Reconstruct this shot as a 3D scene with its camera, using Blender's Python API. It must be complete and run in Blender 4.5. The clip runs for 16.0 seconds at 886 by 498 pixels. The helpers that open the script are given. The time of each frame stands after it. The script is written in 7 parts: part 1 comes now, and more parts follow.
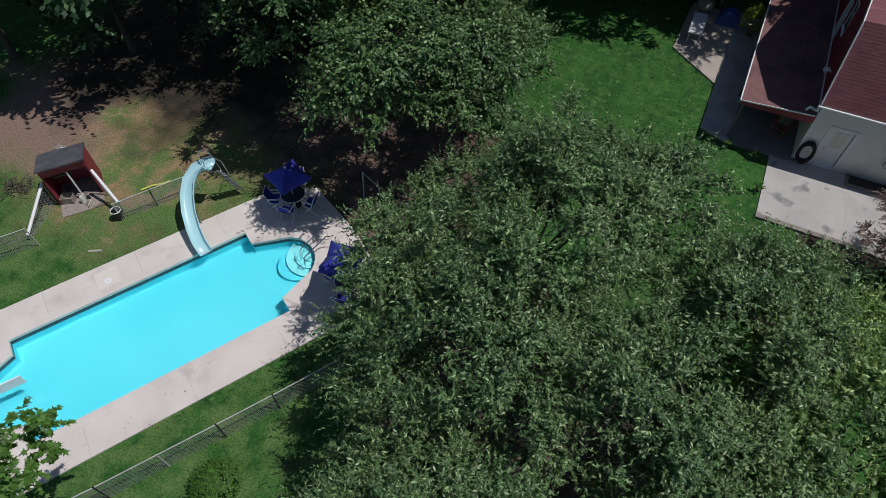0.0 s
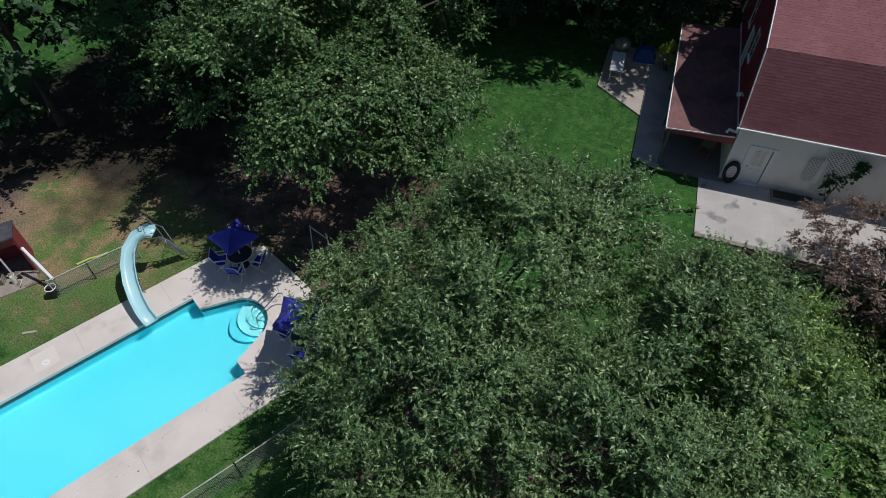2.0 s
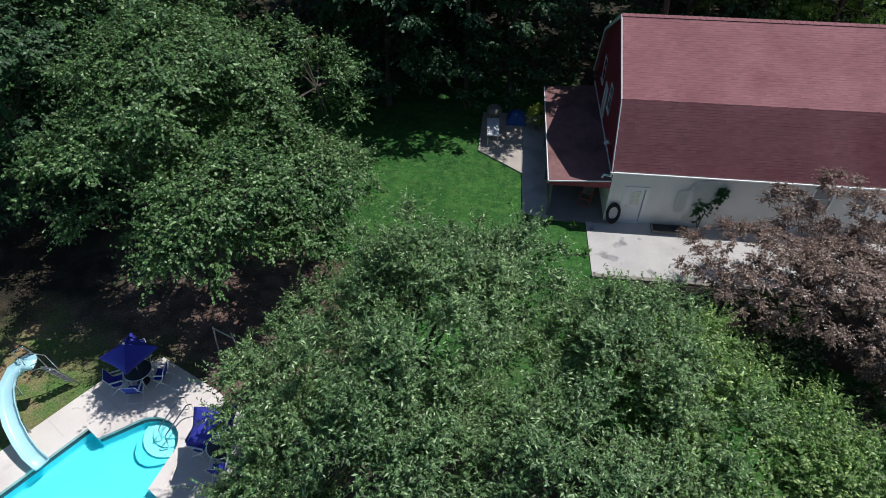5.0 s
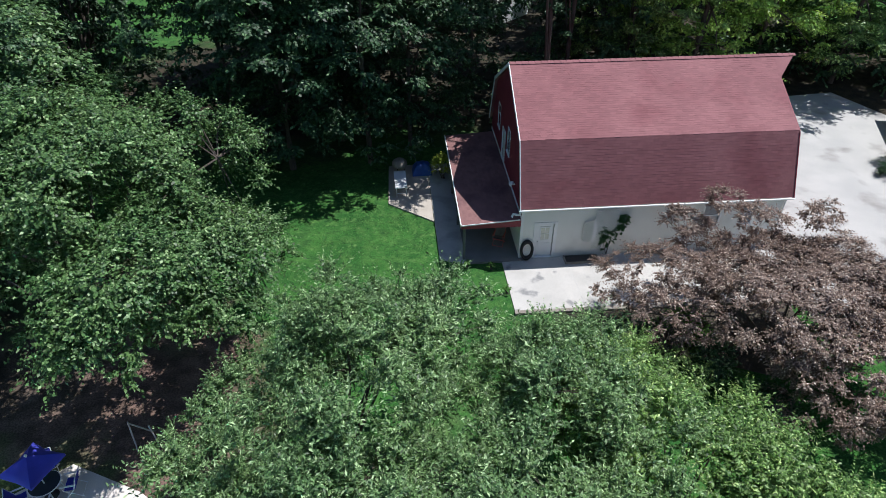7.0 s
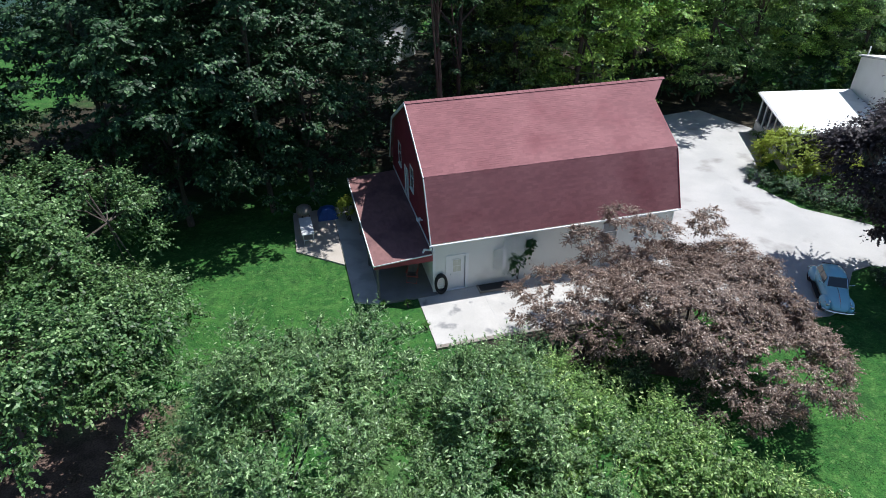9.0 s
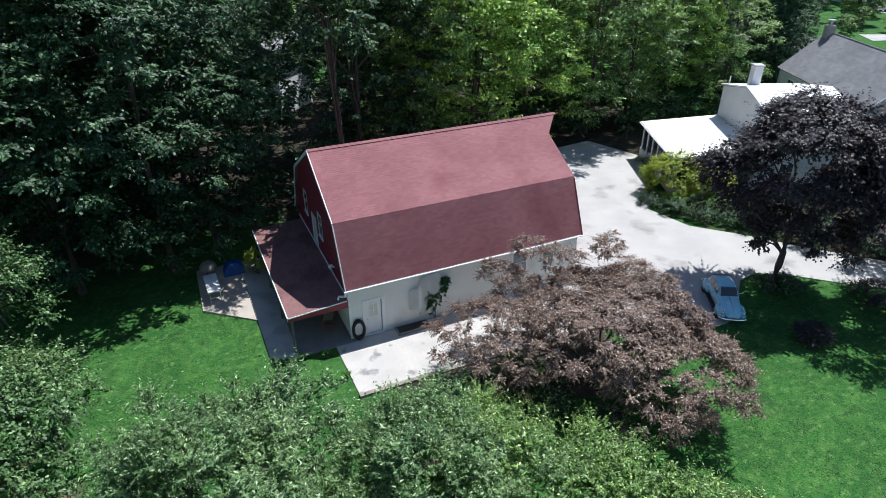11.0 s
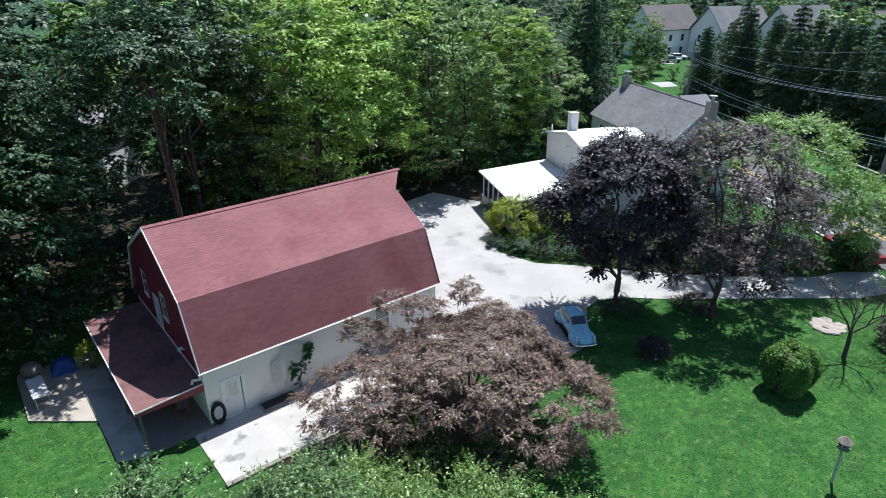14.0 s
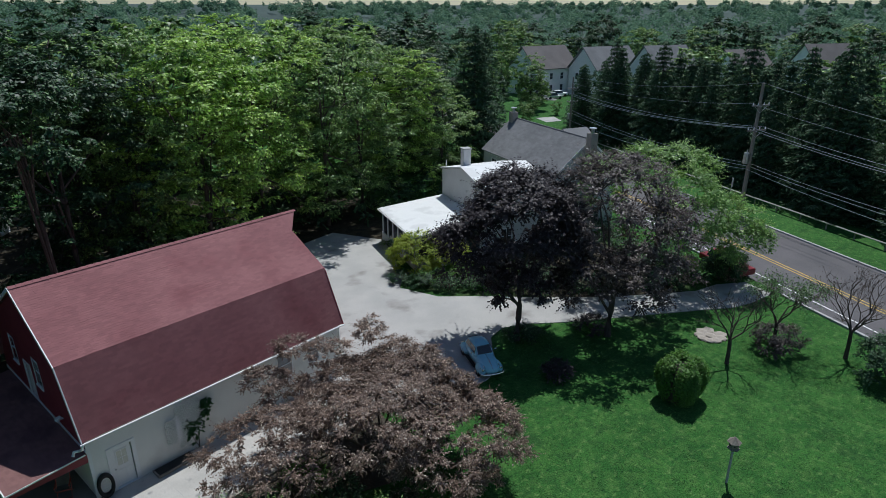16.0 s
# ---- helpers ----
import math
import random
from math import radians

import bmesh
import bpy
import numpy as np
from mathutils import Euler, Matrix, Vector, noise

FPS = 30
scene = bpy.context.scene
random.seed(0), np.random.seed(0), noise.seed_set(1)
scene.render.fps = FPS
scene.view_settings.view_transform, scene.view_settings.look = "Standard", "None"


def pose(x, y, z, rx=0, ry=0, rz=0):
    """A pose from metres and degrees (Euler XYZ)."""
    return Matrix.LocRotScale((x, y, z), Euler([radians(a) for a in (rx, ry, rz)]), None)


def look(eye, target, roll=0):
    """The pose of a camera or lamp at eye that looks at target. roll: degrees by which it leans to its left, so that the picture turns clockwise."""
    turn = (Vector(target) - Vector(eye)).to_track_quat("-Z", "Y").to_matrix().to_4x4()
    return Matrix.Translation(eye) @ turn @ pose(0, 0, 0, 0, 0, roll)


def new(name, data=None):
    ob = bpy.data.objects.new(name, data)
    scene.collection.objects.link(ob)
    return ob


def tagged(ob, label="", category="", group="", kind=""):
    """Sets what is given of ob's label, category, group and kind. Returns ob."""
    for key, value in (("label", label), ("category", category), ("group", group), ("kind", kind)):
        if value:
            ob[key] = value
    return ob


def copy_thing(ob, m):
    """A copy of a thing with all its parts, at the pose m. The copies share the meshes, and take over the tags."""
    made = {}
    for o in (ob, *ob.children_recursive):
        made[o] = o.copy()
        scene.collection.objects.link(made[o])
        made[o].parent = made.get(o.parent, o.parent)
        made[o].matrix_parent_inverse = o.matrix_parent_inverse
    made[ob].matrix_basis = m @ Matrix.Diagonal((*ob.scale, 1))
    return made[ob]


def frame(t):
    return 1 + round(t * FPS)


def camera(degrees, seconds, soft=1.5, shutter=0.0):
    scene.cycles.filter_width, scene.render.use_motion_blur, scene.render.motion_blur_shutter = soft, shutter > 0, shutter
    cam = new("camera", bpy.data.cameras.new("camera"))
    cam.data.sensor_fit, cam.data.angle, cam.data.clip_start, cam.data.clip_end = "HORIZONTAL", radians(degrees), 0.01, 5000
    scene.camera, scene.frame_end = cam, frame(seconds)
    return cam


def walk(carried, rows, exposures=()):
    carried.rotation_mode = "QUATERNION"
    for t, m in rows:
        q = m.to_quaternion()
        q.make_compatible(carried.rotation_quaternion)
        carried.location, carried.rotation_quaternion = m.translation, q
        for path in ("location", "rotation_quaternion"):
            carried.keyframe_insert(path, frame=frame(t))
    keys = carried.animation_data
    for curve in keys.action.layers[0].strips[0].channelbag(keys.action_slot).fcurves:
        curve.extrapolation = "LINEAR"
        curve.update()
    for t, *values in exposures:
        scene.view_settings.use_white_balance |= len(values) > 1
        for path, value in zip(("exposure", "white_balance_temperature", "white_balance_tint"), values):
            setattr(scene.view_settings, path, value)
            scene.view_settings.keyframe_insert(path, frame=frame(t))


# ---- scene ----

# camera: a hovering drone that pans right and lifts its view
cam = camera(71.63, 16.0, soft=0.5)
PATH = [  # seconds, x, y, z, pitch, roll, yaw
    (0.0, 0.53, 0.50, 19.76, -53.66, -0.57, 30.82),
    (0.5, 0.52, 0.40, 19.70, -52.43, -0.37, 28.94),
    (1.0, 0.49, 0.30, 19.64, -51.34, -0.18, 27.03),
    (1.5, 0.47, 0.22, 19.60, -50.12, 0.02, 25.04),
    (2.0, 0.44, 0.16, 19.56, -48.81, 0.26, 22.93),
    (2.5, 0.40, 0.10, 19.53, -47.67, 0.31, 20.95),
    (3.0, 0.37, 0.05, 19.50, -46.62, 0.41, 18.89),
    (3.5, 0.34, 0.02, 19.48, -45.57, 0.55, 16.73),
    (4.0, 0.30, -0.01, 19.47, -44.35, 0.61, 14.53),
    (6.5, 0.11, -0.04, 19.47, -37.89, -0.04, 2.65),
    (7.0, 0.07, -0.03, 19.48, -36.85, -0.21, 0.00),
    (7.5, 0.03, -0.02, 19.49, -35.88, -0.22, -2.62),
    (8.0, 0.00, 0.00, 19.50, -34.92, -0.22, -5.20),
    (8.5, -0.03, 0.02, 19.51, -34.23, -0.22, -7.72),
    (9.0, -0.06, 0.04, 19.53, -33.47, -0.34, -10.25),
    (11.5, -0.17, 0.13, 19.59, -28.81, -0.09, -22.41),
    (12.0, -0.17, 0.15, 19.60, -27.92, -0.03, -24.90),
    (12.5, -0.18, 0.15, 19.60, -27.11, 0.05, -27.42),
    (13.0, -0.18, 0.16, 19.60, -26.21, -0.02, -29.90),
    (13.5, -0.17, 0.15, 19.60, -25.41, 0.04, -32.39),
    (14.0, -0.16, 0.15, 19.59, -24.56, 0.03, -34.85),
    (14.5, -0.14, 0.13, 19.57, -23.69, 0.06, -37.21),
    (15.0, -0.11, 0.11, 19.55, -22.74, 0.01, -39.60),
    (15.5, -0.08, 0.07, 19.53, -21.89, 0.02, -42.04),
    (16.0, -0.03, 0.03, 19.50, -21.03, 0.06, -44.52),
]
EXPOSURES = [(0.0, -0.85, 6180, 14.5), (4.0, -0.52, 6100, 13), (6.5, 0.15, 5980, 11), (9.0, 0.36, 5920, 10), (12.0, 0.4, 5920, 10), (14.5, 0.45, 5920, 10), (15.0, 0.39, 5900, 9), (15.5, 0.1, 5880, 8.5), (16.0, -0.52, 5850, 7)]
walk(cam, [(t, pose(x, y, z) @ pose(0, 0, 0, 90 + p, 0, w) @ pose(0, 0, 0, 0, 0, r)) for t, x, y, z, p, r, w in PATH], EXPOSURES)

# daylight: high sun from behind the barn, clear sky
SUN_EL, SUN_AZ = 63.0, 63.0
world = bpy.data.worlds.new("sky")
scene.world = world
world.use_nodes = True
wn = world.node_tree.nodes
sky = wn.new("ShaderNodeTexSky")
sky.sky_type, sky.sun_disc = "NISHITA", False
sky.dust_density, sky.ozone_density = 0.3, 1.2
sky.sun_elevation, sky.sun_rotation = radians(SUN_EL), radians(SUN_AZ)
world.node_tree.links.new(sky.outputs[0], wn["Background"].inputs[0])
wn["Background"].inputs[1].default_value = 0.09
sun_data = bpy.data.lights.new("sun", "SUN")
sun_data.energy, sun_data.angle, sun_data.color = 5.0, radians(0.5), (1.0, 0.96, 0.9)
sun = new("sun", sun_data)
sv = Vector((math.sin(radians(SUN_AZ)) * math.cos(radians(SUN_EL)), math.cos(radians(SUN_AZ)) * math.cos(radians(SUN_EL)), math.sin(radians(SUN_EL))))
sun.matrix_world = look(sv * 100, (0, 0, 0))

# ---- materials ----
def mat(name, c1, c2, scale=3.0, rough=0.8, fine=40.0, fine_amt=0.25, bump=0.15, bump_scale=None, c3=None, c3_scale=0.4, c3_lo=0.5, c3_hi=0.62,
        metal=0.0, spec=0.5, island=0.0, obj=0.0, stretch=(1, 1, 1)):
    """Two base colours mixed by broad noise, a third in patches, darkened and lightened by fine grain; bump from the grain."""
    m = bpy.data.materials.new(name)
    m.use_nodes = True
    nt = m.node_tree
    b = nt.nodes["Principled BSDF"]
    L = nt.links.new
    co = nt.nodes.new("ShaderNodeTexCoord")
    mp = nt.nodes.new("ShaderNodeMapping")
    mp.inputs["Scale"].default_value = stretch
    L(co.outputs["Object"], mp.inputs[0])

    def nz(s, det=4.0):
        n = nt.nodes.new("ShaderNodeTexNoise")
        n.inputs["Scale"].default_value, n.inputs["Detail"].default_value = s, det
        L(mp.outputs[0], n.inputs["Vector"])
        return n.outputs["Fac"]

    def rng(src, lo, hi, a=0.0, z=1.0):
        r = nt.nodes.new("ShaderNodeMapRange")
        r.inputs[1].default_value, r.inputs[2].default_value, r.inputs[3].default_value, r.inputs[4].default_value = lo, hi, a, z
        L(src, r.inputs[0])
        return r.outputs[0]

    def mix(f, a, c, mode="MIX"):
        x = nt.nodes.new("ShaderNodeMix")
        x.data_type, x.blend_type = "RGBA", mode
        for v, i in ((f, 0), (a, 6), (c, 7)):
            if isinstance(v, (int, float)):
                x.inputs[i].default_value = v
            elif isinstance(v, tuple):
                x.inputs[i].default_value = (*v, 1)
            else:
                L(v, x.inputs[i])
        return x.outputs[2]

    col = mix(rng(nz(scale), 0.35, 0.65), c1, c2)
    if c3:
        col = mix(rng(nz(c3_scale, 6.0), c3_lo, c3_hi), col, c3)
    fn = nz(fine, 6.0)
    grain = nt.nodes.new("ShaderNodeHueSaturation")
    L(rng(fn, 0.25, 0.75, 1 - fine_amt, 1 + fine_amt), grain.inputs["Value"])
    L(col, grain.inputs["Color"])
    col = grain.outputs[0]
    if island or obj:
        src = nt.nodes.new("ShaderNodeNewGeometry").outputs["Random Per Island"] if island else nt.nodes.new("ShaderNodeObjectInfo").outputs["Random"]
        h = nt.nodes.new("ShaderNodeHueSaturation")
        a = island or obj
        L(rng(src, 0, 1, 1 - a, 1 + a), h.inputs["Value"])
        L(col, h.inputs["Color"])
        col = h.outputs[0]
    L(col, b.inputs["Base Color"])
    b.inputs["Roughness"].default_value, b.inputs["Metallic"].default_value = rough, metal
    b.inputs["Specular IOR Level"].default_value = spec
    if bump:
        bp = nt.nodes.new("ShaderNodeBump")
        bp.inputs["Strength"].default_value, bp.inputs["Distance"].default_value = bump, 0.02
        L(nz(bump_scale, 5.0) if bump_scale else fn, bp.inputs["Height"])
        L(bp.outputs[0], b.inputs["Normal"])
    return m


def leaf_mat(name, c1, c2, c3=None, rough=0.42, trans=0.3, scale=0.35, vary=0.35, spec=0.5):
    """Leaves: each island its own tone, broad tints through the crown, some light let through."""
    m = bpy.data.materials.new(name)
    m.use_nodes = True
    nt = m.node_tree
    L = nt.links.new
    b = nt.nodes["Principled BSDF"]
    geo = nt.nodes.new("ShaderNodeNewGeometry")
    co = nt.nodes.new("ShaderNodeTexCoord")
    n = nt.nodes.new("ShaderNodeTexNoise")
    n.inputs["Scale"].default_value, n.inputs["Detail"].default_value = scale, 3.0
    L(co.outputs["Object"], n.inputs["Vector"])
    r = nt.nodes.new("ShaderNodeMapRange")
    r.inputs[1].default_value, r.inputs[2].default_value = 0.38, 0.62
    L(n.outputs["Fac"], r.inputs[0])
    x = nt.nodes.new("ShaderNodeMix")
    x.data_type = "RGBA"
    x.inputs[6].default_value, x.inputs[7].default_value = (*c1, 1), (*c2, 1)
    L(r.outputs[0], x.inputs[0])
    col = x.outputs[2]
    if c3:
        y = nt.nodes.new("ShaderNodeMix")
        y.data_type = "RGBA"
        g = nt.nodes.new("ShaderNodeMath")
        g.operation = "GREATER_THAN"
        g.inputs[1].default_value = 0.9
        L(geo.outputs["Random Per Island"], g.inputs[0])
        L(g.outputs[0], y.inputs[0])
        L(col, y.inputs[6])
        y.inputs[7].default_value = (*c3, 1)
        col = y.outputs[2]
    h = nt.nodes.new("ShaderNodeHueSaturation")
    v = nt.nodes.new("ShaderNodeMapRange")
    v.inputs[3].default_value, v.inputs[4].default_value = 1 - vary, 1 + vary
    L(geo.outputs["Random Per Island"], v.inputs[0])
    L(v.outputs[0], h.inputs["Value"])
    L(col, h.inputs["Color"])
    L(h.outputs[0], b.inputs["Base Color"])
    b.inputs["Roughness"].default_value, b.inputs["Specular IOR Level"].default_value = rough, spec
    t = nt.nodes.new("ShaderNodeBsdfTranslucent")
    glow = nt.nodes.new("ShaderNodeHueSaturation")
    glow.inputs["Hue"].default_value, glow.inputs["Value"].default_value = 0.49, 1.75
    L(h.outputs[0], glow.inputs["Color"])
    L(glow.outputs[0], t.inputs[0])
    ms = nt.nodes.new("ShaderNodeMixShader")
    ms.inputs[0].default_value = trans
    L(b.outputs[0], ms.inputs[1])
    L(t.outputs[0], ms.inputs[2])
    L(ms.outputs[0], nt.nodes["Material Output"].inputs[0])
    return m


M_CONC = mat("pool deck concrete", (0.66, 0.6, 0.54), (0.74, 0.68, 0.62), 0.8, 0.9, 30, 0.08, 0.1, c3=(0.55, 0.5, 0.45), c3_scale=0.9, c3_lo=0.58, c3_hi=0.75)
M_DRIVE = mat("pale driveway", (0.39, 0.38, 0.365), (0.45, 0.435, 0.415), 0.5, 0.9, 25, 0.14, 0.1, c3=(0.27, 0.255, 0.24), c3_scale=0.45, c3_lo=0.56, c3_hi=0.7)
M_PATIO = mat("patio concrete", (0.43, 0.41, 0.38), (0.51, 0.485, 0.45), 0.7, 0.9, 30, 0.12, 0.1, c3=(0.24, 0.235, 0.23), c3_scale=1.0, c3_lo=0.58, c3_hi=0.66)
M_SLAB = mat("grey slab", (0.4, 0.4, 0.4), (0.48, 0.47, 0.46), 0.9, 0.9, 30, 0.1, 0.1)
M_SLABWARM = mat("warm slab", (0.4, 0.355, 0.3), (0.47, 0.42, 0.36), 0.9, 0.9, 30, 0.1, 0.1)
M_SLABPATH = mat("pale path concrete", (0.47, 0.455, 0.43), (0.54, 0.52, 0.49), 0.9, 0.9, 30, 0.12, 0.1, c3=(0.4, 0.38, 0.36), c3_scale=0.8)
# porch floor: the shade under its roof is put into the grey
M_PORCHFLOOR_SHADE = mat("porch floor darkened for shade", (0.2, 0.19, 0.18), (0.25, 0.24, 0.23), 0.9, 0.9, 30, 0.15, 0.1)
M_STUCCO = mat("stucco", (0.66, 0.66, 0.65), (0.72, 0.72, 0.71), 0.7, 0.9, 60, 0.05, 0.15, c3=(0.62, 0.62, 0.6), c3_scale=0.6, c3_lo=0.6, c3_hi=0.8)
M_BARNWALL = mat("barn stucco", (0.8, 0.785, 0.745), (0.85, 0.835, 0.795), 0.7, 0.9, 60, 0.06, 0.2, c3=(0.72, 0.7, 0.66), c3_scale=0.6, c3_lo=0.56, c3_hi=0.76)
M_WHITE = mat("white paint", (0.82, 0.82, 0.81), (0.86, 0.86, 0.85), 2, 0.5, 40, 0.05, 0.05)
M_SHINGLE = mat("red shingle", (0.235, 0.09, 0.096), (0.285, 0.117, 0.122), 0.35, 0.78, 60, 0.16, 0.12, island=0.09, c3=(0.2, 0.062, 0.07), c3_scale=0.3, c3_lo=0.5, c3_hi=0.7, spec=0.35)
M_SHINGLE_ONE = mat("red shingle, single", (0.235, 0.09, 0.096), (0.285, 0.117, 0.122), 0.35, 0.78, 60, 0.16, 0.12, obj=0.09, c3=(0.2, 0.062, 0.07), c3_scale=0.3, c3_lo=0.5, c3_hi=0.7, spec=0.35)
M_PORCHROOF = mat("worn porch shingle", (0.21, 0.11, 0.105), (0.26, 0.14, 0.13), 0.5, 0.95, 60, 0.2, 0.15, island=0.1, c3=(0.16, 0.085, 0.085), c3_scale=0.5, spec=0.3)
M_RED = mat("red siding", (0.23, 0.027, 0.042), (0.28, 0.04, 0.056), 1.5, 0.6, 40, 0.12, 0.1)
M_GREYROOF = mat("grey shingle", (0.19, 0.19, 0.195), (0.24, 0.24, 0.245), 0.4, 0.95, 40, 0.2, 0.2, island=0.1, spec=0.3)
M_WROOF = mat("white roof", (0.75, 0.75, 0.74), (0.82, 0.82, 0.81), 0.5, 0.6, 30, 0.04, 0.05, c3=(0.66, 0.66, 0.65), c3_scale=0.5)
M_BARK = mat("bark", (0.07, 0.055, 0.045), (0.11, 0.087, 0.072), 4, 0.95, 30, 0.35, 0.6, stretch=(1, 1, 0.3))
M_BLIND = mat("pane with a lowered grey blind", (0.2, 0.21, 0.23), (0.27, 0.28, 0.3), 5, 0.2, 40, 0.1, 0.0)
M_CURTAIN = mat("curtained pane", (0.6, 0.6, 0.5), (0.68, 0.68, 0.6), 6, 0.25, 40, 0.06, 0.0)
M_POSTWOOD = mat("grey weathered post", (0.12, 0.115, 0.11), (0.17, 0.16, 0.15), 3, 0.85, 30, 0.3, 0.2)
M_DARK = mat("dark paint", (0.02, 0.02, 0.022), (0.03, 0.03, 0.03), 3, 0.6, 30, 0.2, 0.05)
M_RUBBER = mat("rubber", (0.012, 0.012, 0.013), (0.02, 0.02, 0.02), 5, 0.75, 60, 0.2, 0.1)
M_METAL = mat("galvanised metal", (0.5, 0.51, 0.52), (0.6, 0.6, 0.61), 5, 0.35, 60, 0.1, 0.02, metal=0.9)
M_WOODGREY = mat("weathered wood", (0.22, 0.19, 0.16), (0.3, 0.27, 0.23), 3, 0.9, 30, 0.3, 0.3, stretch=(1, 1, 0.2))
M_ROAD = mat("asphalt", (0.1, 0.095, 0.1), (0.13, 0.12, 0.125), 0.3, 0.9, 30, 0.15, 0.1)
M_SLIDE = mat("slide fibreglass", (0.42, 0.7, 0.74), (0.48, 0.75, 0.78), 1.5, 0.3, 30, 0.03, 0.0)
M_BLUE = mat("blue fabric", (0.035, 0.04, 0.34), (0.045, 0.05, 0.42), 1.5, 0.8, 80, 0.12, 0.1)
M_TARP = mat("blue tarp", (0.015, 0.06, 0.25), (0.02, 0.08, 0.32), 3, 0.5, 20, 0.15, 0.2)
M_CAR = mat("sky blue car paint", (0.33, 0.64, 0.76), (0.34, 0.66, 0.78), 2, 0.25, 60, 0.02, 0.0)
M_CHROME = mat("chrome", (0.7, 0.7, 0.7), (0.75, 0.75, 0.75), 2, 0.15, 50, 0.02, 0.0, metal=1.0)
M_YELLOW = mat("road paint yellow", (0.55, 0.38, 0.06), (0.62, 0.42, 0.08), 3, 0.8, 30, 0.2, 0.05)
M_LEAFCOVER = mat("leaf litter", (0.045, 0.04, 0.028), (0.075, 0.06, 0.04), 1.5, 0.95, 15, 0.4, 0.5)
M_SLATE = mat("dark tile band", (0.03, 0.045, 0.06), (0.06, 0.08, 0.1), 6, 0.4, 20, 0.3, 0.1)
M_POOL = mat("pool plaster", (0.08, 0.6, 0.69), (0.11, 0.65, 0.74), 0.25, 0.7, 20, 0.03, 0.02)
M_STEP = mat("pale step plaster", (0.24, 0.7, 0.72), (0.28, 0.74, 0.75), 0.3, 0.7, 20, 0.03, 0.02)
M_MESH = mat("galvanised wire", (0.4, 0.4, 0.38), (0.5, 0.5, 0.48), 5, 0.6, 60, 0.1, 0.02)
M_ORANGE = mat("red painted metal", (0.45, 0.08, 0.06), (0.52, 0.11, 0.08), 3, 0.5, 30, 0.1, 0.02)
M_TAN = mat("tan stone", (0.34, 0.3, 0.26), (0.42, 0.37, 0.32), 2, 0.9, 20, 0.2, 0.3)
M_NOODLE = mat("lime foam", (0.55, 0.6, 0.12), (0.6, 0.65, 0.15), 3, 0.8, 30, 0.05, 0.02)
M_CARRED = mat("red car paint", (0.2, 0.018, 0.02), (0.22, 0.02, 0.024), 2, 0.3, 60, 0.03, 0.0)

LM_APPLE = leaf_mat("grey green leaves", (0.12, 0.212, 0.083), (0.18, 0.282, 0.11), (0.3, 0.39, 0.205), rough=0.45, trans=0.3, vary=0.68, spec=0.36)
LM_BRIGHT = leaf_mat("bright green leaves", (0.125, 0.23, 0.064), (0.19, 0.3, 0.085), (0.36, 0.45, 0.18), rough=0.45, trans=0.32, vary=0.65, spec=0.38)
LM_BACK = leaf_mat("pear leaves", (0.072, 0.148, 0.047), (0.106, 0.19, 0.06), (0.19, 0.27, 0.12), rough=0.45, trans=0.2, vary=0.65, spec=0.32)
LM_MAPLE = leaf_mat("bronze maple leaves", (0.19, 0.135, 0.105), (0.262, 0.188, 0.147), (0.42, 0.345, 0.28), rough=0.42, trans=0.3, vary=0.65, spec=0.36)
LM_PURPLE = leaf_mat("dark purple leaves", (0.042, 0.033, 0.036), (0.058, 0.046, 0.048), (0.085, 0.073, 0.076), rough=0.5, trans=0.2, spec=0.32)
LM_PURPLE2 = leaf_mat("sparse purple leaves", (0.095, 0.076, 0.07), (0.128, 0.103, 0.093), (0.21, 0.18, 0.16), rough=0.48, trans=0.25, spec=0.35)
# woodland leaves: base darkened to carry the shade of the wood's near side
LM_WOODS_SHADE = leaf_mat("woodland leaves", (0.027, 0.069, 0.028), (0.043, 0.096, 0.035), (0.095, 0.165, 0.068), rough=0.5, trans=0.14, scale=0.25, vary=0.62, spec=0.3)
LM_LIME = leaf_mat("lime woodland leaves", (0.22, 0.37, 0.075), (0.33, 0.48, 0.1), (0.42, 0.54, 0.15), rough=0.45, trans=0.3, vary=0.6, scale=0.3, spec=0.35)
LM_CONIFER = leaf_mat("conifer needles", (0.042, 0.092, 0.044), (0.062, 0.122, 0.056), (0.1, 0.165, 0.085), rough=0.65, trans=0.12, spec=0.25)
LM_ASH = leaf_mat("fresh ash leaves", (0.15, 0.28, 0.07), (0.21, 0.35, 0.09), (0.36, 0.46, 0.18), rough=0.45, trans=0.32, vary=0.45, spec=0.38)
LM_HEDGE = leaf_mat("yellow green hedge leaves", (0.26, 0.33, 0.045), (0.34, 0.4, 0.06), rough=0.5, trans=0.35, spec=0.3)
LM_BOX = leaf_mat("clipped shrub leaves", (0.07, 0.165, 0.028), (0.105, 0.22, 0.036), rough=0.5, trans=0.3, spec=0.3)
LM_GRASS = leaf_mat("grass tufts", (0.045, 0.15, 0.036), (0.07, 0.19, 0.044), (0.1, 0.22, 0.06), rough=0.6, trans=0.3, scale=0.6, vary=0.35, spec=0.2)
LM_MID = leaf_mat("dull green leaves", (0.07, 0.13, 0.05), (0.1, 0.165, 0.06), (0.18, 0.24, 0.11), rough=0.45, trans=0.3, vary=0.45, spec=0.35)
# far leaves: base colour blued and paled to stand for haze
LM_FAR_HAZE = leaf_mat("far woods leaves, haze tint", (0.085, 0.165, 0.108), (0.165, 0.26, 0.16), rough=0.9, trans=0.25, scale=0.06, vary=0.12, spec=0.08)
